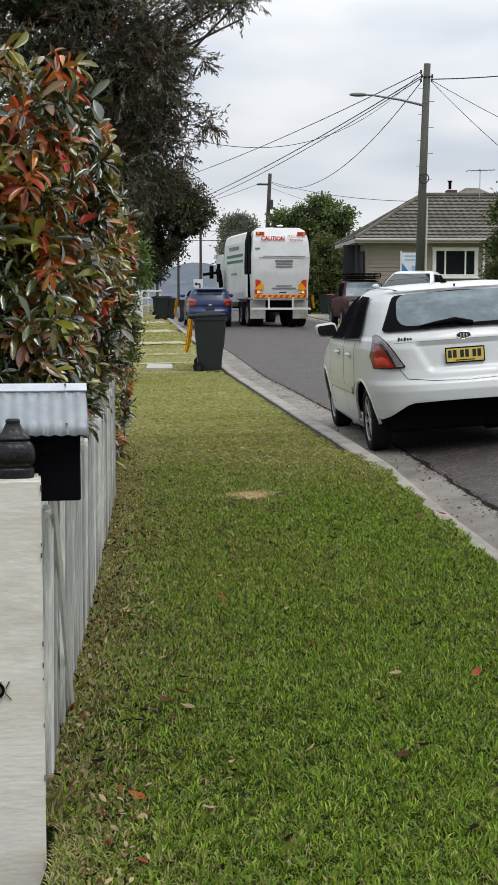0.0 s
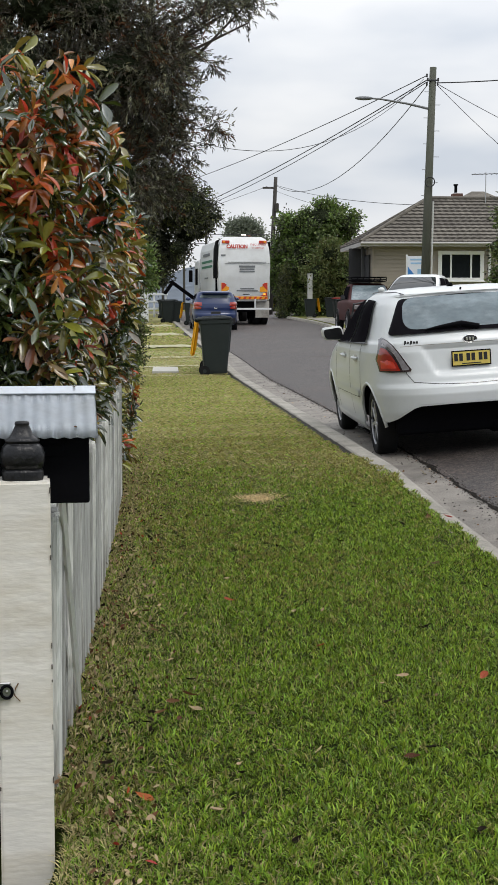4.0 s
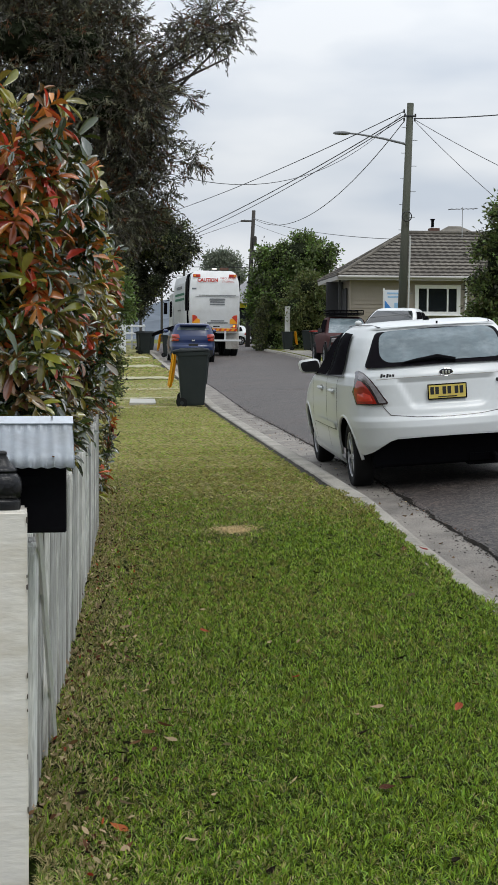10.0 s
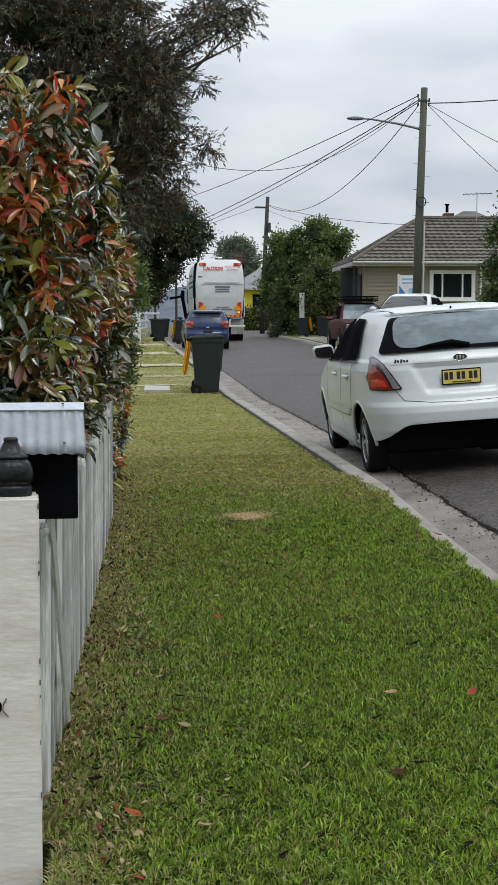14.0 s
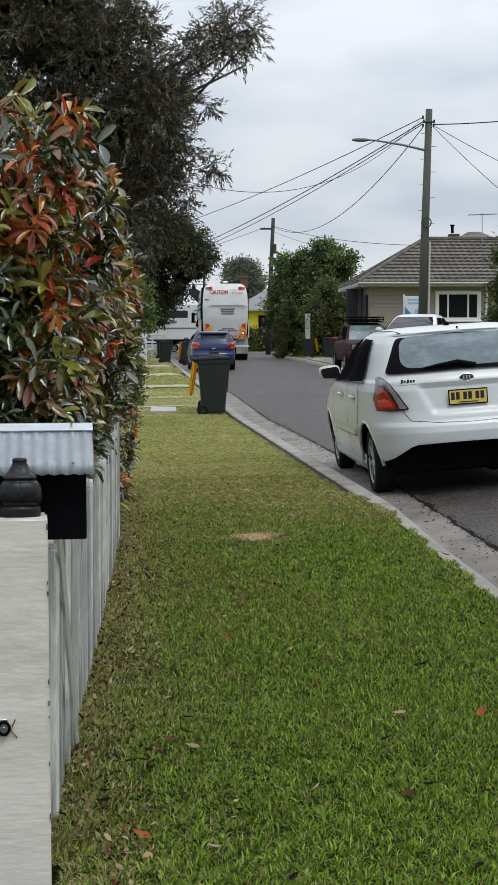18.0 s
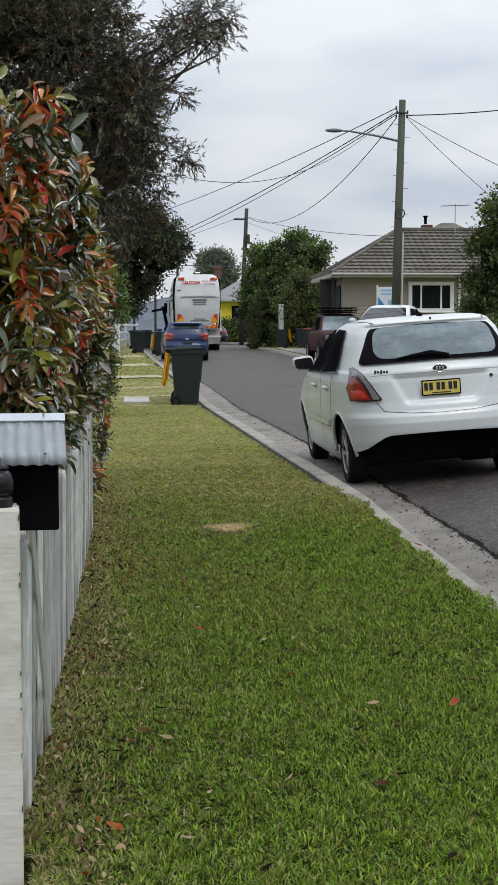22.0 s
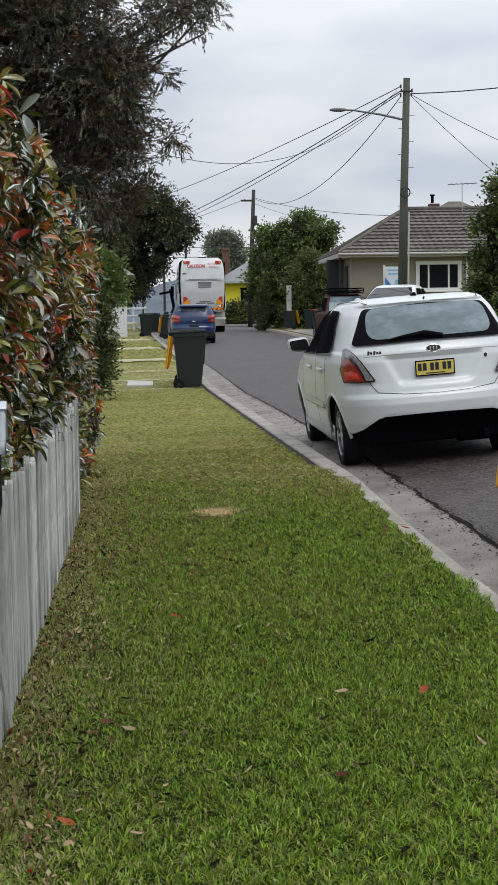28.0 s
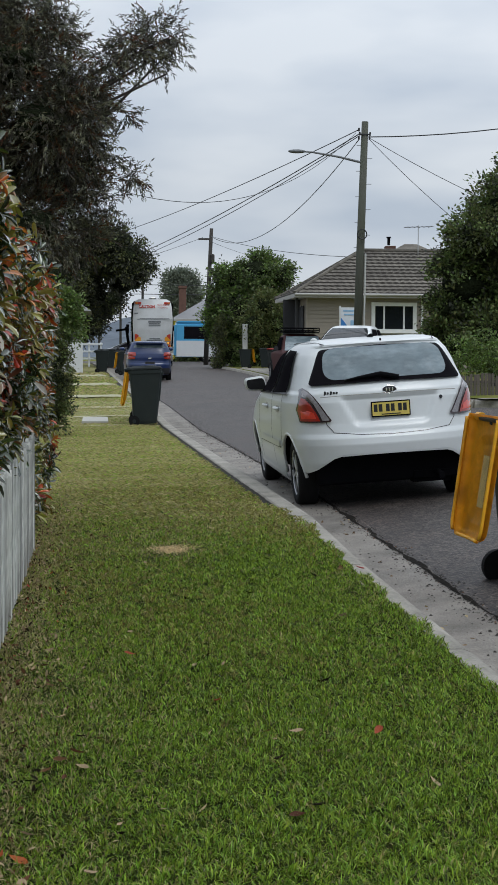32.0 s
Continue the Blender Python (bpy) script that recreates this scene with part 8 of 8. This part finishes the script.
    up = np.repeat(o, per, 0) * 0.55 + np.array([0, 0, 0.75]) + rng.normal(size=(m * per, 3)) * 0.40
    across = np.cross(along, up)
    across /= np.linalg.norm(across, axis=1, keepdims=True)
    turns = np.stack([across, along, np.cross(across, along)], -1)
    step = (np.arange(per) / per)[None, :, None] * -0.05
    places = (p[:, None] + o[:, None] * step).reshape(-1, 3)
    size = (0.058 + 0.050 * rng.random(m * per)) * np.repeat(0.85 + 0.3 * rng.random(m), per) * np.repeat(np.where(kind == 2, 0.95, 1.0) * np.where(p[:, 1] < 4.8, 0.84, 1.0), per)
    # a few single leaves get the pale colour painted as glints
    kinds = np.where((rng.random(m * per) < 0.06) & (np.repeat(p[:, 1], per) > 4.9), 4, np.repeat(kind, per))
    # the nearest shoots are leaves of their own
    near = np.where((p[:, 1] < 5.4) & (p[:, 0] > -0.62) & (p[:, 2] > 0.95))[0][:42]
    sel = np.isin(np.repeat(np.arange(m), per), near)
    ob = scatter("leaves", places[~sel] - org, turns[~sel], size[~sel], LEAF, LEAF_T, kinds[~sel], [M["leaf_green"], M["leaf_olive"], M["leaf_red"], M["leaf_brown"], M["leaf_glint"]], h, 0.66)
    tagged(ob, "glossy green and red-brown leaves", kind="stuff")
    data = [leaf_data("leaf", M[k], 0.12, 1.0, 0.66) for k in ("leaf_green", "leaf_olive", "leaf_red", "leaf_brown", "leaf_glint")]
    for i in np.where(sel)[0]:
        lf = new("leaf", data[kinds[i]])
        lf.parent = h
        mm = Matrix([[*turns[i][r], places[i][r] - org[r]] for r in range(3)] + [[0, 0, 0, 1]])
        lf.matrix_basis = mm @ Matrix.Scale(float(size[i]), 4)


build_hedge()


def px_blob(px, py, d, r, ry=None, rz=None):
    """A lump of crown at a bearing from the gate: across and up in hundredths of a radian, at d metres."""
    return (px / 2537 * d, d, 1.323 + py / 2537 * d, r, ry or r, rz or r)


def build_trees():
    D = 11.0
    spots = [(97, 546, 24), (125, 556, 26), (150, 552, 15), (135, 522, 20), (146, 490, 9), (109, 515, 15), (80, 530, 20), (165, 545, 7), (140, 570, 11), (32, 507, 26), (0, 480, 38), (8, 440, 26),
             (-18, 400, 42), (55, 425, 8), (76, 418, 5), (-14, 345, 40), (14, 370, 15), (57, 330, 8), (82, 312, 5), (98, 302, 4), (-12, 280, 40), (12, 250, 18), (22, 222, 12), (-23, 330, 50), (-38, 440, 60), (-53, 500, 52)]
    spots += [(-83, 545, 46), (-113, 500, 66), (-163, 560, 66), (-213, 510, 70), (-303, 500, 70), (-73, 400, 66), (-48, 290, 56), (-83, 220, 60), (-163, 420, 66), (-263, 420, 66), (-143, 320, 66), (-223, 330, 66),
              (-103, 600, 46), (-193, 625, 66), (-283, 590, 66), (-33, 548, 20), (-23, 215, 40), (-75, 588, 28), (-360, 420, 66), (-380, 540, 70), (-400, 620, 70), (-160, 680, 56), (-240, 700, 70)]
    blobs = [px_blob(a, c, D + 0.35 * math.sin(3 * i), r / 230, r / 230 * 1.2, r / 230 * 0.85) for i, (a, c, r) in enumerate(spots)]
    tree("bottlebrush_tree", "tall dark drooping bottlebrush tree overhanging the verge", (-1.55, 11.3, 0.05), 3.4, (0.55, 0, 0), blobs, 150000, 0.037, ["needle", "brush_leaf", "dead_brown", "dark_leaf"], 31, 0.12, True, 0.30, 0.20,
         mix=[0.30, 0.44, 0.10, 0.16], limbs=30, clump=14, lumps=10, spread=0.085, core=0.23)
    D = 84.0
    spots = [(70, 150, .42), (82, 158, .20), (66, 178, .36), (40, 172, .72), (36, 200, .6), (0, 165, 1.0), (-5, 205, .9), (60, 126, .26), (36, 122, .46), (20, 102, .36), (-12, 100, .8), (-42, 120, 1.1), (-72, 150, 1.2), (-90, 100, 1.2), (-18, 62, .45), (-38, 50, .6), (-62, 40, .7), (50, 148, .45), (0, 84, .3)]
    blobs = [px_blob(a, c, D + 1.8 * math.sin(4 * i), r * 1.83, r * 1.83, r * 1.46) for i, (a, c, r) in enumerate(spots)]
    tree("street_tree", "dark leafy street tree with a bare lower trunk", (-2.75, 84.9, road_z(84)), 5.4, (2.2, 0, 0), blobs, 40000, 0.165, ["dark_leaf", "olive_bush"], 32, 0.11, False, 0.3, 1.1, mix=[0.72, 0.28], limbs=8, lumps=9, spread=0.22, core=0.1)
    D = 24.0
    spots = [(-38, 76, .30), (-26, 52, .22), (-52, 50, .32), (-24, 92, .14), (-64, 94, .35), (-80, 60, .35), (-45, 105, .16), (-90, 110, .3)]
    tree("green_shrub", "light green feathery shrub beyond the hedge", (-0.95, 24.1, 0.0), 1.5, (0.2, 0, 0), [px_blob(a - 14, c, D, r) for a, c, r in spots], 11000, 0.065, ["bright_leaf", "bush_leaf"], 33, 0.04, False, 0.1, 1.0, mix=[0.25, 0.75], category="shrub")
    spots = [(-56, 22, .22), (-54, -8, .24), (-52, -42, .24), (-54, -76, .24), (-60, -108, .22), (-84, 32, .3), (-84, -20, .34), (-84, -70, .34), (-90, -110, .25), (-46, 8, .12), (-42, -58, .12)]
    tree("dark_shrub", "small-leaved dark green shrub at the edge of the verge", (-0.72, 23.6, 0.0), 1.2, (0.1, 0, 0), [px_blob(a - 14, c, 23.6, r) for a, c, r in spots], 15000, 0.050, ["olive_bush", "dark_leaf", "bush_leaf"], 43, 0.04, False, 0.1, 1.2, mix=[0.45, 0.3, 0.25], category="shrub", lumps=8, spread=0.06, core=0.1)
    D = 82.0
    spots = [(238, 138, 1.15), (275, 152, 1.15), (308, 146, 1.0), (215, 115, .75), (312, 100, .8), (206, 75, .65), (245, 85, 1.4), (285, 80, 1.3), (212, 40, .8), (255, 35, 1.3), (298, 40, 1.1), (238, 0, 1.0), (285, -5, 1.0), (262, 112, 1.2),
             (208, 95, .45), (225, 146, .45), (292, 160, .35), (262, 158, .4), (318, 138, .35), (322, 75, .4)]
    tree("round_bush_tree", "dense round green tree on the corner opposite", (8.9, 83.0, road_z(83)), 4.5, (0, 0, 0), [px_blob(a, c, D + 0.8 * math.sin(5 * i), r, r, r * 0.85) for i, (a, c, r) in enumerate(spots)], 72000, 0.15, ["bush_leaf", "dark_leaf", "bright_leaf"], 34, 0.2, False, 0.0, 1.3, mix=[0.60, 0.22, 0.18], lumps=16, spread=0.17, core=0.1)
    D = 77.5
    spots = [(290, 92, .7), (270, 58, .75), (312, 58, .7), (285, 25, .8), (318, 25, .6), (262, 30, .5)]
    tree("olive_shrub", "olive-green shrub in front of the round tree", (9.0, 77.5, road_z(77) + 0.12), 2.4, (0, 0, 0), [px_blob(a, c, D, r) for a, c, r in spots], 10000, 0.14, ["olive_bush", "bush_leaf"], 35, 0.08, False, 0.1, 1.1, mix=[0.75, 0.25], category="shrub", lumps=10, spread=0.15, core=0.1)
    tree("ivy_column", "ivy-covered stump at the corner", (7.05, 84.0, road_z(84) + 0.1), 1.8, (0, 0, 0), [px_blob(c, e, 80.0, .32, .3, .6) for c, e in ((205, 20), (208, 40), (204, 0), (212, 55))], 3000, 0.10, ["olive_bush", "dark_leaf"], 36, 0.2, False, 0.3, 1.0, mix=[0.6, 0.4], category="shrub")
    D = 46.0
    spots = [(620, 130, 1.1), (660, 220, 1.2), (700, 270, 1.2), (640, 60, .9), (690, 130, 1.4), (615, 20, .8), (680, 40, 1.2), (590, 90, .5), (760, 200, 1.8), (760, 60, 1.6), (740, 310, 1.2), (600, 160, .55), (640, 190, .6), (580, 45, .5), (830, 150, 2.0)]
    tree("yard_tree", "dark green leafy tree hiding the end of the house", (13.0, 46.5, road_z(46) + 0.2), 4.0, (0, 0, 0), [px_blob(a + 30, c, D + 0.7 * math.sin(5 * i), r, r, r * 0.85) for i, (a, c, r) in enumerate(spots)], 66000, 0.13, ["bush_leaf", "dark_leaf", "olive_bush"], 37, 0.2, False, 0.15, 1.1, mix=[0.5, 0.25, 0.25], lumps=14, spread=0.17, core=0.1)
    spots = [(650 + 40 * k, 12 + 8 * math.sin(k * 2.0), .55) for k in range(8)] + [(660 + 45 * k, -12, .5) for k in range(7)]
    tree("yard_hedge", "clipped green hedge behind the low paling fence", (12.5, 41.6, road_z(41) + 0.15), 0.8, (0, 0, 0), [px_blob(a, c, 41.6, r) for a, c, r in spots], 7000, 0.10, ["bush_leaf", "bright_leaf"], 38, 0.06, False, 0, 1.0, mix=[0.7, 0.3], category="hedge")
    spots = [(124, 138, 1.0), (140, 140, 1.0), (154, 136, .9), (114, 124, .7), (140, 122, 1.4), (164, 122, .8), (130, 108, 1.4), (152, 108, 1.4), (170, 112, .6), (125, 90, 1.6), (150, 85, 1.6), (118, 142, .5), (134, 150, .45), (148, 146, .5)]
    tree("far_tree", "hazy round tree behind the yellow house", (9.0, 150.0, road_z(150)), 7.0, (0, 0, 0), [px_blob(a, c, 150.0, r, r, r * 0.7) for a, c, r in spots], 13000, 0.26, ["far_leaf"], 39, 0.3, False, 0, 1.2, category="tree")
    spots = [(134 + 13 * k, y, .62) for k in range(12) for y in (20, 4, -12)]
    tree("front_hedge", "dark clipped hedge before the yellow house", (9.8, 119.0, road_z(119)), 0.9, (0, 0, 0), [px_blob(a, c, 119.0, r, r, r * 0.8) for a, c, r in spots], 14000, 0.2, ["dark_leaf", "bush_leaf"], 40, 0.1, False, 0, 1.0, mix=[0.7, 0.3], category="hedge")
    spots = [(-120 - 60 * k, 40 + 30 * math.sin(k * 1.7), 4.0) for k in range(12)] + [(-150 - 60 * k, 100 + 20 * math.cos(k), 4.0) for k in range(10)]
    tree("tree_belt", "dark belt of trees behind the houses", (-20.0, 100.0, road_z(100)), 6.0, (0, 0, 0), [px_blob(a, c, 100.0, r) for a, c, r in spots], 9000, 0.5, ["dark_leaf", "bush_leaf"], 41, 0.3, False, 0, 1.2, mix=[0.6, 0.4], category="trees")


def build_hill():
    def fn(u, v):
        x = -420 + 640 * u
        y = 640 + 260 * v
        h = 40 * math.sin(math.pi * min(v, 1) * 0.5) * (0.55 + 0.3 * math.sin(u * 9) + 0.15 * noise.noise((u * 14, v * 6, 1)) * 2) * min(1, (1 - u) * 4.0)
        return (x, y, 1.0 + max(h, 0))
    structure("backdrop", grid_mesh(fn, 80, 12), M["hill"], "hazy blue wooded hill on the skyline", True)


build_trees()
build_hill()


# ---- passing traffic on the cross street ----
TRAFFIC = []


def add_traffic(ob, seen_t, seen_x, lane_y, direction, speed, slot):
    TRAFFIC.append((ob, seen_t, seen_x, lane_y, direction, speed, slot))


def build_flatbed():
    """A long yellow flatbed lorry that crosses early on."""
    f = thing("flatbed_truck", pose(0, 0, 0), "yellow flatbed lorry crossing beyond the parked cars", "truck", "passing traffic")
    part("deck", box(2.35, 9.2, 0.75, (0, 4.7, 1.20), 0.03), M["truck_yellow"], f, "long yellow deck side")
    part("headboard", box(2.3, 0.10, 1.0, (0, 9.3, 2.0), 0.02), M["black"], f)
    part("chassis", box(1.1, 11.4, 0.3, (0, 5.9, 0.70), 0.02), M["black"], f)
    cab = part("cab", box(2.25, 2.2, 2.1, (0, 10.7, 1.65), 0.14, seg=3), M["truck_yellow"], f, "yellow cab")
    for s in (-1, 1):
        part("cab_window", box(0.02, 1.1, 0.75, (s * 1.125, 10.8, 2.15), 0.01), M["dark_glass"], cab)
        for k in range(5):
            part("side_stay", box(0.03, 0.08, 0.75, (s * 1.185, 1.0 + 1.9 * k, 1.20), 0.005), M["black"], f)
        for y in (1.6, 2.9, 10.4):
            add_wheel(f, s * 0.98, y, 0.46, 0.46, 0.28, 8, "grime_and_shade")
    part("windscreen", box(2.0, 0.03, 0.85, (0, 11.79, 2.1), 0.01), M["dark_glass"], cab)
    add_traffic(f, 2.0, -11.6, 108.8, 1, 12.0, 14)


def build_traffic():
    away = pose(0, 0, -0)
    specs = [("white sedan passing on the cross street", "car_white", 11.0, -2.6, -1, 10.3), ("silver sedan passing on the cross street", "car_silver", 14.5, 6.0, -1, 13),
             ("red hatchback passing on the cross street", "car_red", 18.6, 5.6, -1, 13), ("white hatchback following on the cross street", "car_white", 18.8, 10.2, 1, 13),
             ("silver hatchback passing on the cross street", "car_silver", 23.0, 6.4, -1, 13), ("white sedan passing on the cross street", "car_white", 21.0, 7.4, -1, 13), ("black hatchback passing on the cross street", "car_black", 22.0, 6.6, -1, 13), ("dark wagon passing in front of the bus", "car_black", 31.75, 7.2, -1, 13), ("white wagon passing on the cross street", "car_white", 24.5, 6.0, -1, 13),
             ("silver wagon passing on the cross street", "car_silver", 28.5, 6.4, -1, 13), ("white wagon crossing beyond the truck", "car_white", 30.0, 7.4, -1, 13)]
    for i, (label, paint, t, x, d, v) in enumerate(specs):
        prof = SUV if "wagon" in label else SEDAN
        c = simple_car(pose(0, 0, 0), label, paint, prof, (0.82, 3.5), 0.32, "passing_car", "passing traffic", plate=False)
        add_traffic(c, t, x, 104.2 if d < 0 else 109.0, d, v, i)
    v = thing("delivery_truck", pose(0, 0, 0), "white box delivery truck with dark and red lettering bars", "truck", "passing traffic")
    part("cargo_box", box(2.3, 5.6, 2.5, (0, 3.0, 2.2), 0.04), M["truck_white"], v, "white cargo box")
    part("cab", box(2.1, 1.7, 2.0, (0, 6.8, 1.5), 0.15, seg=3), M["truck_white"], v, "white cab")
    part("cab_window", box(2.14, 0.8, 0.7, (0, 6.9, 1.95), 0.02), M["dark_glass"], v)
    part("windscreen", box(1.8, 0.04, 0.7, (0, 7.66, 1.95), 0.02), M["dark_glass"], v)
    part("chassis", box(1.8, 6.6, 0.3, (0, 3.9, 0.8), 0.02), M["black"], v)
    for s in (-1, 1):
        for z, y, w, h, paint in ((2.75, 3.4, 2.6, 0.5, "ink"), (2.2, 3.8, 1.8, 0.2, "text_grey"), (2.75, 1.2, 0.9, 0.12, "ink"), (2.2, 1.4, 0.9, 0.12, "text_red"), (1.75, 3.2, 3.4, 0.12, "text_grey")):
            part("lettering_bar", box(0.012, w, h, (s * 1.156, y, z), 0), M[paint], v)
        for y in (1.4, 6.5):
            add_wheel(v, s * 0.95, y, 0.42, 0.42, 0.26, 6, "grime_and_shade")
    add_traffic(v, 18.0, 3.8, 103.9, -1, 18.0, 12)
    build_flatbed()
    b = thing("bus", pose(0, 0, 0), "light blue bus with white flanks passing at the cross street", "bus", "passing traffic")
    part("body", box(2.45, 11.2, 2.55, (0, 5.6, 1.65), 0.16, seg=3), M["bus_blue"], b, "light blue body")
    part("roof", box(2.3, 11.2, 0.18, (0, 5.75, 2.98), 0.08, seg=2), M["bus_blue"], b, "light blue roof")
    for s in (-1, 1):
        lower = extrude_outline([(0.15, 0.42), (8.0, 0.42), (9.6, 1.60), (0.15, 1.60)], 0.02, "x")
        bmesh.ops.translate(lower, vec=(s * 1.226 - 0.01, 0, 0), verts=lower.verts)
        part("white_flank", lower, M["white_wall"], b, "white lower flank")
    for s in (-1, 1):
        for k in range(6):
            part("window", box(0.02, 1.55, 0.92, (s * 1.225, 1.5 + k * 1.75, 2.2), 0.01), M["dark_glass"], b)
        part("skirt_band", box(0.016, 11.0, 0.05, (s * 1.226, 5.75, 1.25), 0), M["sign_blue"], b)
        for y in (2.4, 8.9):
            add_wheel(b, s * 1.08, y, 0.47, 0.47, 0.3, 8, "grime_and_shade")
    part("rear_window", box(1.9, 0.02, 0.8, (0, -0.005, 2.3), 0.01), M["dark_glass"], b)
    part("windscreen", box(2.2, 0.03, 1.3, (0, 11.5, 2.1), 0.02), M["dark_glass"], b)
    add_traffic(b, 32.0, 5.4, 108.4, 1, 14.0, 13)


build_traffic()
build_litter()
build_crumbs()
build_grass()
build_far_grass()


# ---- what moves ----
LIFTED = [wheelie_bin(pose(0, 0, 0), "dark green wheelie bin lifted and emptied by the truck", "bin_green"),
          wheelie_bin(pose(0, 0, 0), "dark green wheelie bin emptied at the truck's second stop", "bin_green"),
          wheelie_bin(pose(0, 0, 0), "dark green wheelie bin emptied last by the truck", "bin_green")]
TRUCK_ROWS = [(0, 4.72, 56.5, 7.4), (1, 4.66, 57.6, 7.6), (2, 4.36, 59.4, 7.4), (3, 3.90, 62.2, 6.5), (4, 3.45, 63.6, 5.9), (5, 3.32, 64.2, 5.6), (9.5, 3.25, 65.4, 5.2), (11, 3.15, 66.0, 5), (12, 3.05, 66.8, 5),
              (13, 2.95, 67.6, 3), (15, 2.95, 70.0, 1.5), (17, 3.1, 72.4, 1), (19, 3.12, 73.2, 0.5), (23, 3.05, 73.6, 0.5), (25, 3.04, 74.2, 0.5), (28, 3.04, 75.5, 0.5), (29, 3.04, 77.0, 0.5), (30, 3.04, 80.0, 0), (31, 3.0, 81.8, 0), (32, 2.97, 83.2, -0.5)]
# the arm's lean to the left, in degrees from upright: 0 is folded up
ARM_ROWS = [(0, 8), (3.6, 8), (4.4, 105), (5.2, 112), (6.0, 75), (6.6, 38), (7.1, -4), (8.0, -6), (8.6, 45), (9.2, 78), (10.2, 112), (10.8, 105), (11.6, 10), (15.6, 10), (16.2, 80), (16.5, 75), (17.0, 35), (17.5, -16), (18.5, -16), (19.0, 25), (19.5, 70), (20.0, 100), (20.4, 60), (20.7, 12),
            (22.1, 12), (22.5, 50), (23.0, 100), (23.5, 95), (24.0, 28), (24.4, 12), (25.6, 12), (26.2, 90), (26.6, 60), (27.0, 12), (32, 8)]


def motions():
    walk(TRUCK, [(t, pose(x, y, road_z(y) + 0.05, 0, 0, r)) for t, x, y, r in TRUCK_ROWS])
    # the arm slides up its rail as it swings in, and rests low between stops
    rise = [-0.7 if a in (8, 10, 12) else 0.45 if a < -10 else 1.05 * min(1.0, max(0.0, (75 - a) / 50)) for t, a in ARM_ROWS]
    walk(ARM, [(t, pose(-1.25, 5.6, 1.35 + u, 0, -a, 0)) for (t, a), u in zip(ARM_ROWS, rise)])
    ts, xs, ys, rs = zip(*TRUCK_ROWS)
    at, aa = zip(*ARM_ROWS)

    def held(t):
        """Where the bin hangs on the arm: its pose in the world."""
        m = pose(float(np.interp(t, ts, xs)), float(np.interp(t, ts, ys)), road_z(float(np.interp(t, ts, ys))) + 0.05, 0, 0, float(np.interp(t, ts, rs)))
        a = float(np.interp(t, at, aa))
        return m @ pose(-1.25, 5.6, 1.35 + float(np.interp(t, at, rise)), 0, -a, 0) @ pose(-0.35, 0.1, 1.62, 0, 0, 0) @ pose(0, 0, 0, 0, 112, 0) @ pose(0, 0, -0.6)
    stand = lambda x, y, r: pose(x, y, lawn_z(x, y) - 0.02, 0, 0, r)
    for ob, t0, t1, steps, before, after in ((LIFTED[0], 5.2, 10.2, 22, stand(0.42, 67.9, 2), stand(0.98, 67.3, -4)),
                                             (LIFTED[1], 16.2, 20.0, 24, stand(0.30, 78.2, 0), stand(0.45, 78.6, 3)),
                                             (LIFTED[2], 23.2, 26.2, 20, stand(-0.15, 79.4, 0), stand(0.05, 79.8, -3))):
        rows = [(t0 + (t1 - t0) * k / steps, held(t0 + (t1 - t0) * k / steps)) for k in range(steps + 1)]
        walk(ob, [(0.0, before), (t0 - 0.4, before)] + rows + [(t1 + 0.5, after), (32.0, after)])
    for ob, t0, x0, y, d, v, slot in TRAFFIC:
        turn = 90 if d < 0 else -90
        far = 62 + 9 * slot
        ta, tb = t0 - (far + d * x0) / v, t0 + (far - d * x0) / v
        rows = [(0.0, -d * far)] if ta > 0.05 else [(0.0, x0 - d * v * t0)]
        if ta > 0.05:
            rows.append((ta, -d * far))
        rows.append((t0, x0))
        rows.append((min(tb, 32.0), x0 + d * v * (min(tb, 32.0) - t0)) if t0 < 31.9 else (32.0, x0))
        if tb < 31.9:
            rows.append((32.0, d * far))
        clean = [rows[0]]
        for r in rows[1:]:
            if r[0] > clean[-1][0] + 0.05:
                clean.append(r)
        lin = []
        for (a, xa), (c, xc) in zip(clean, clean[1:]):
            k = max(1, int((c - a) / 1.0)) if abs(xc - xa) > 0.1 else 1
            lin += [(a + (c - a) * j / k, xa + (xc - xa) * j / k) for j in range(k)]
        lin.append(clean[-1])
        walk(ob, [(t, pose(x, y, road_z(y) + 0.03, 0, 0, turn)) for t, x in lin])


motions()
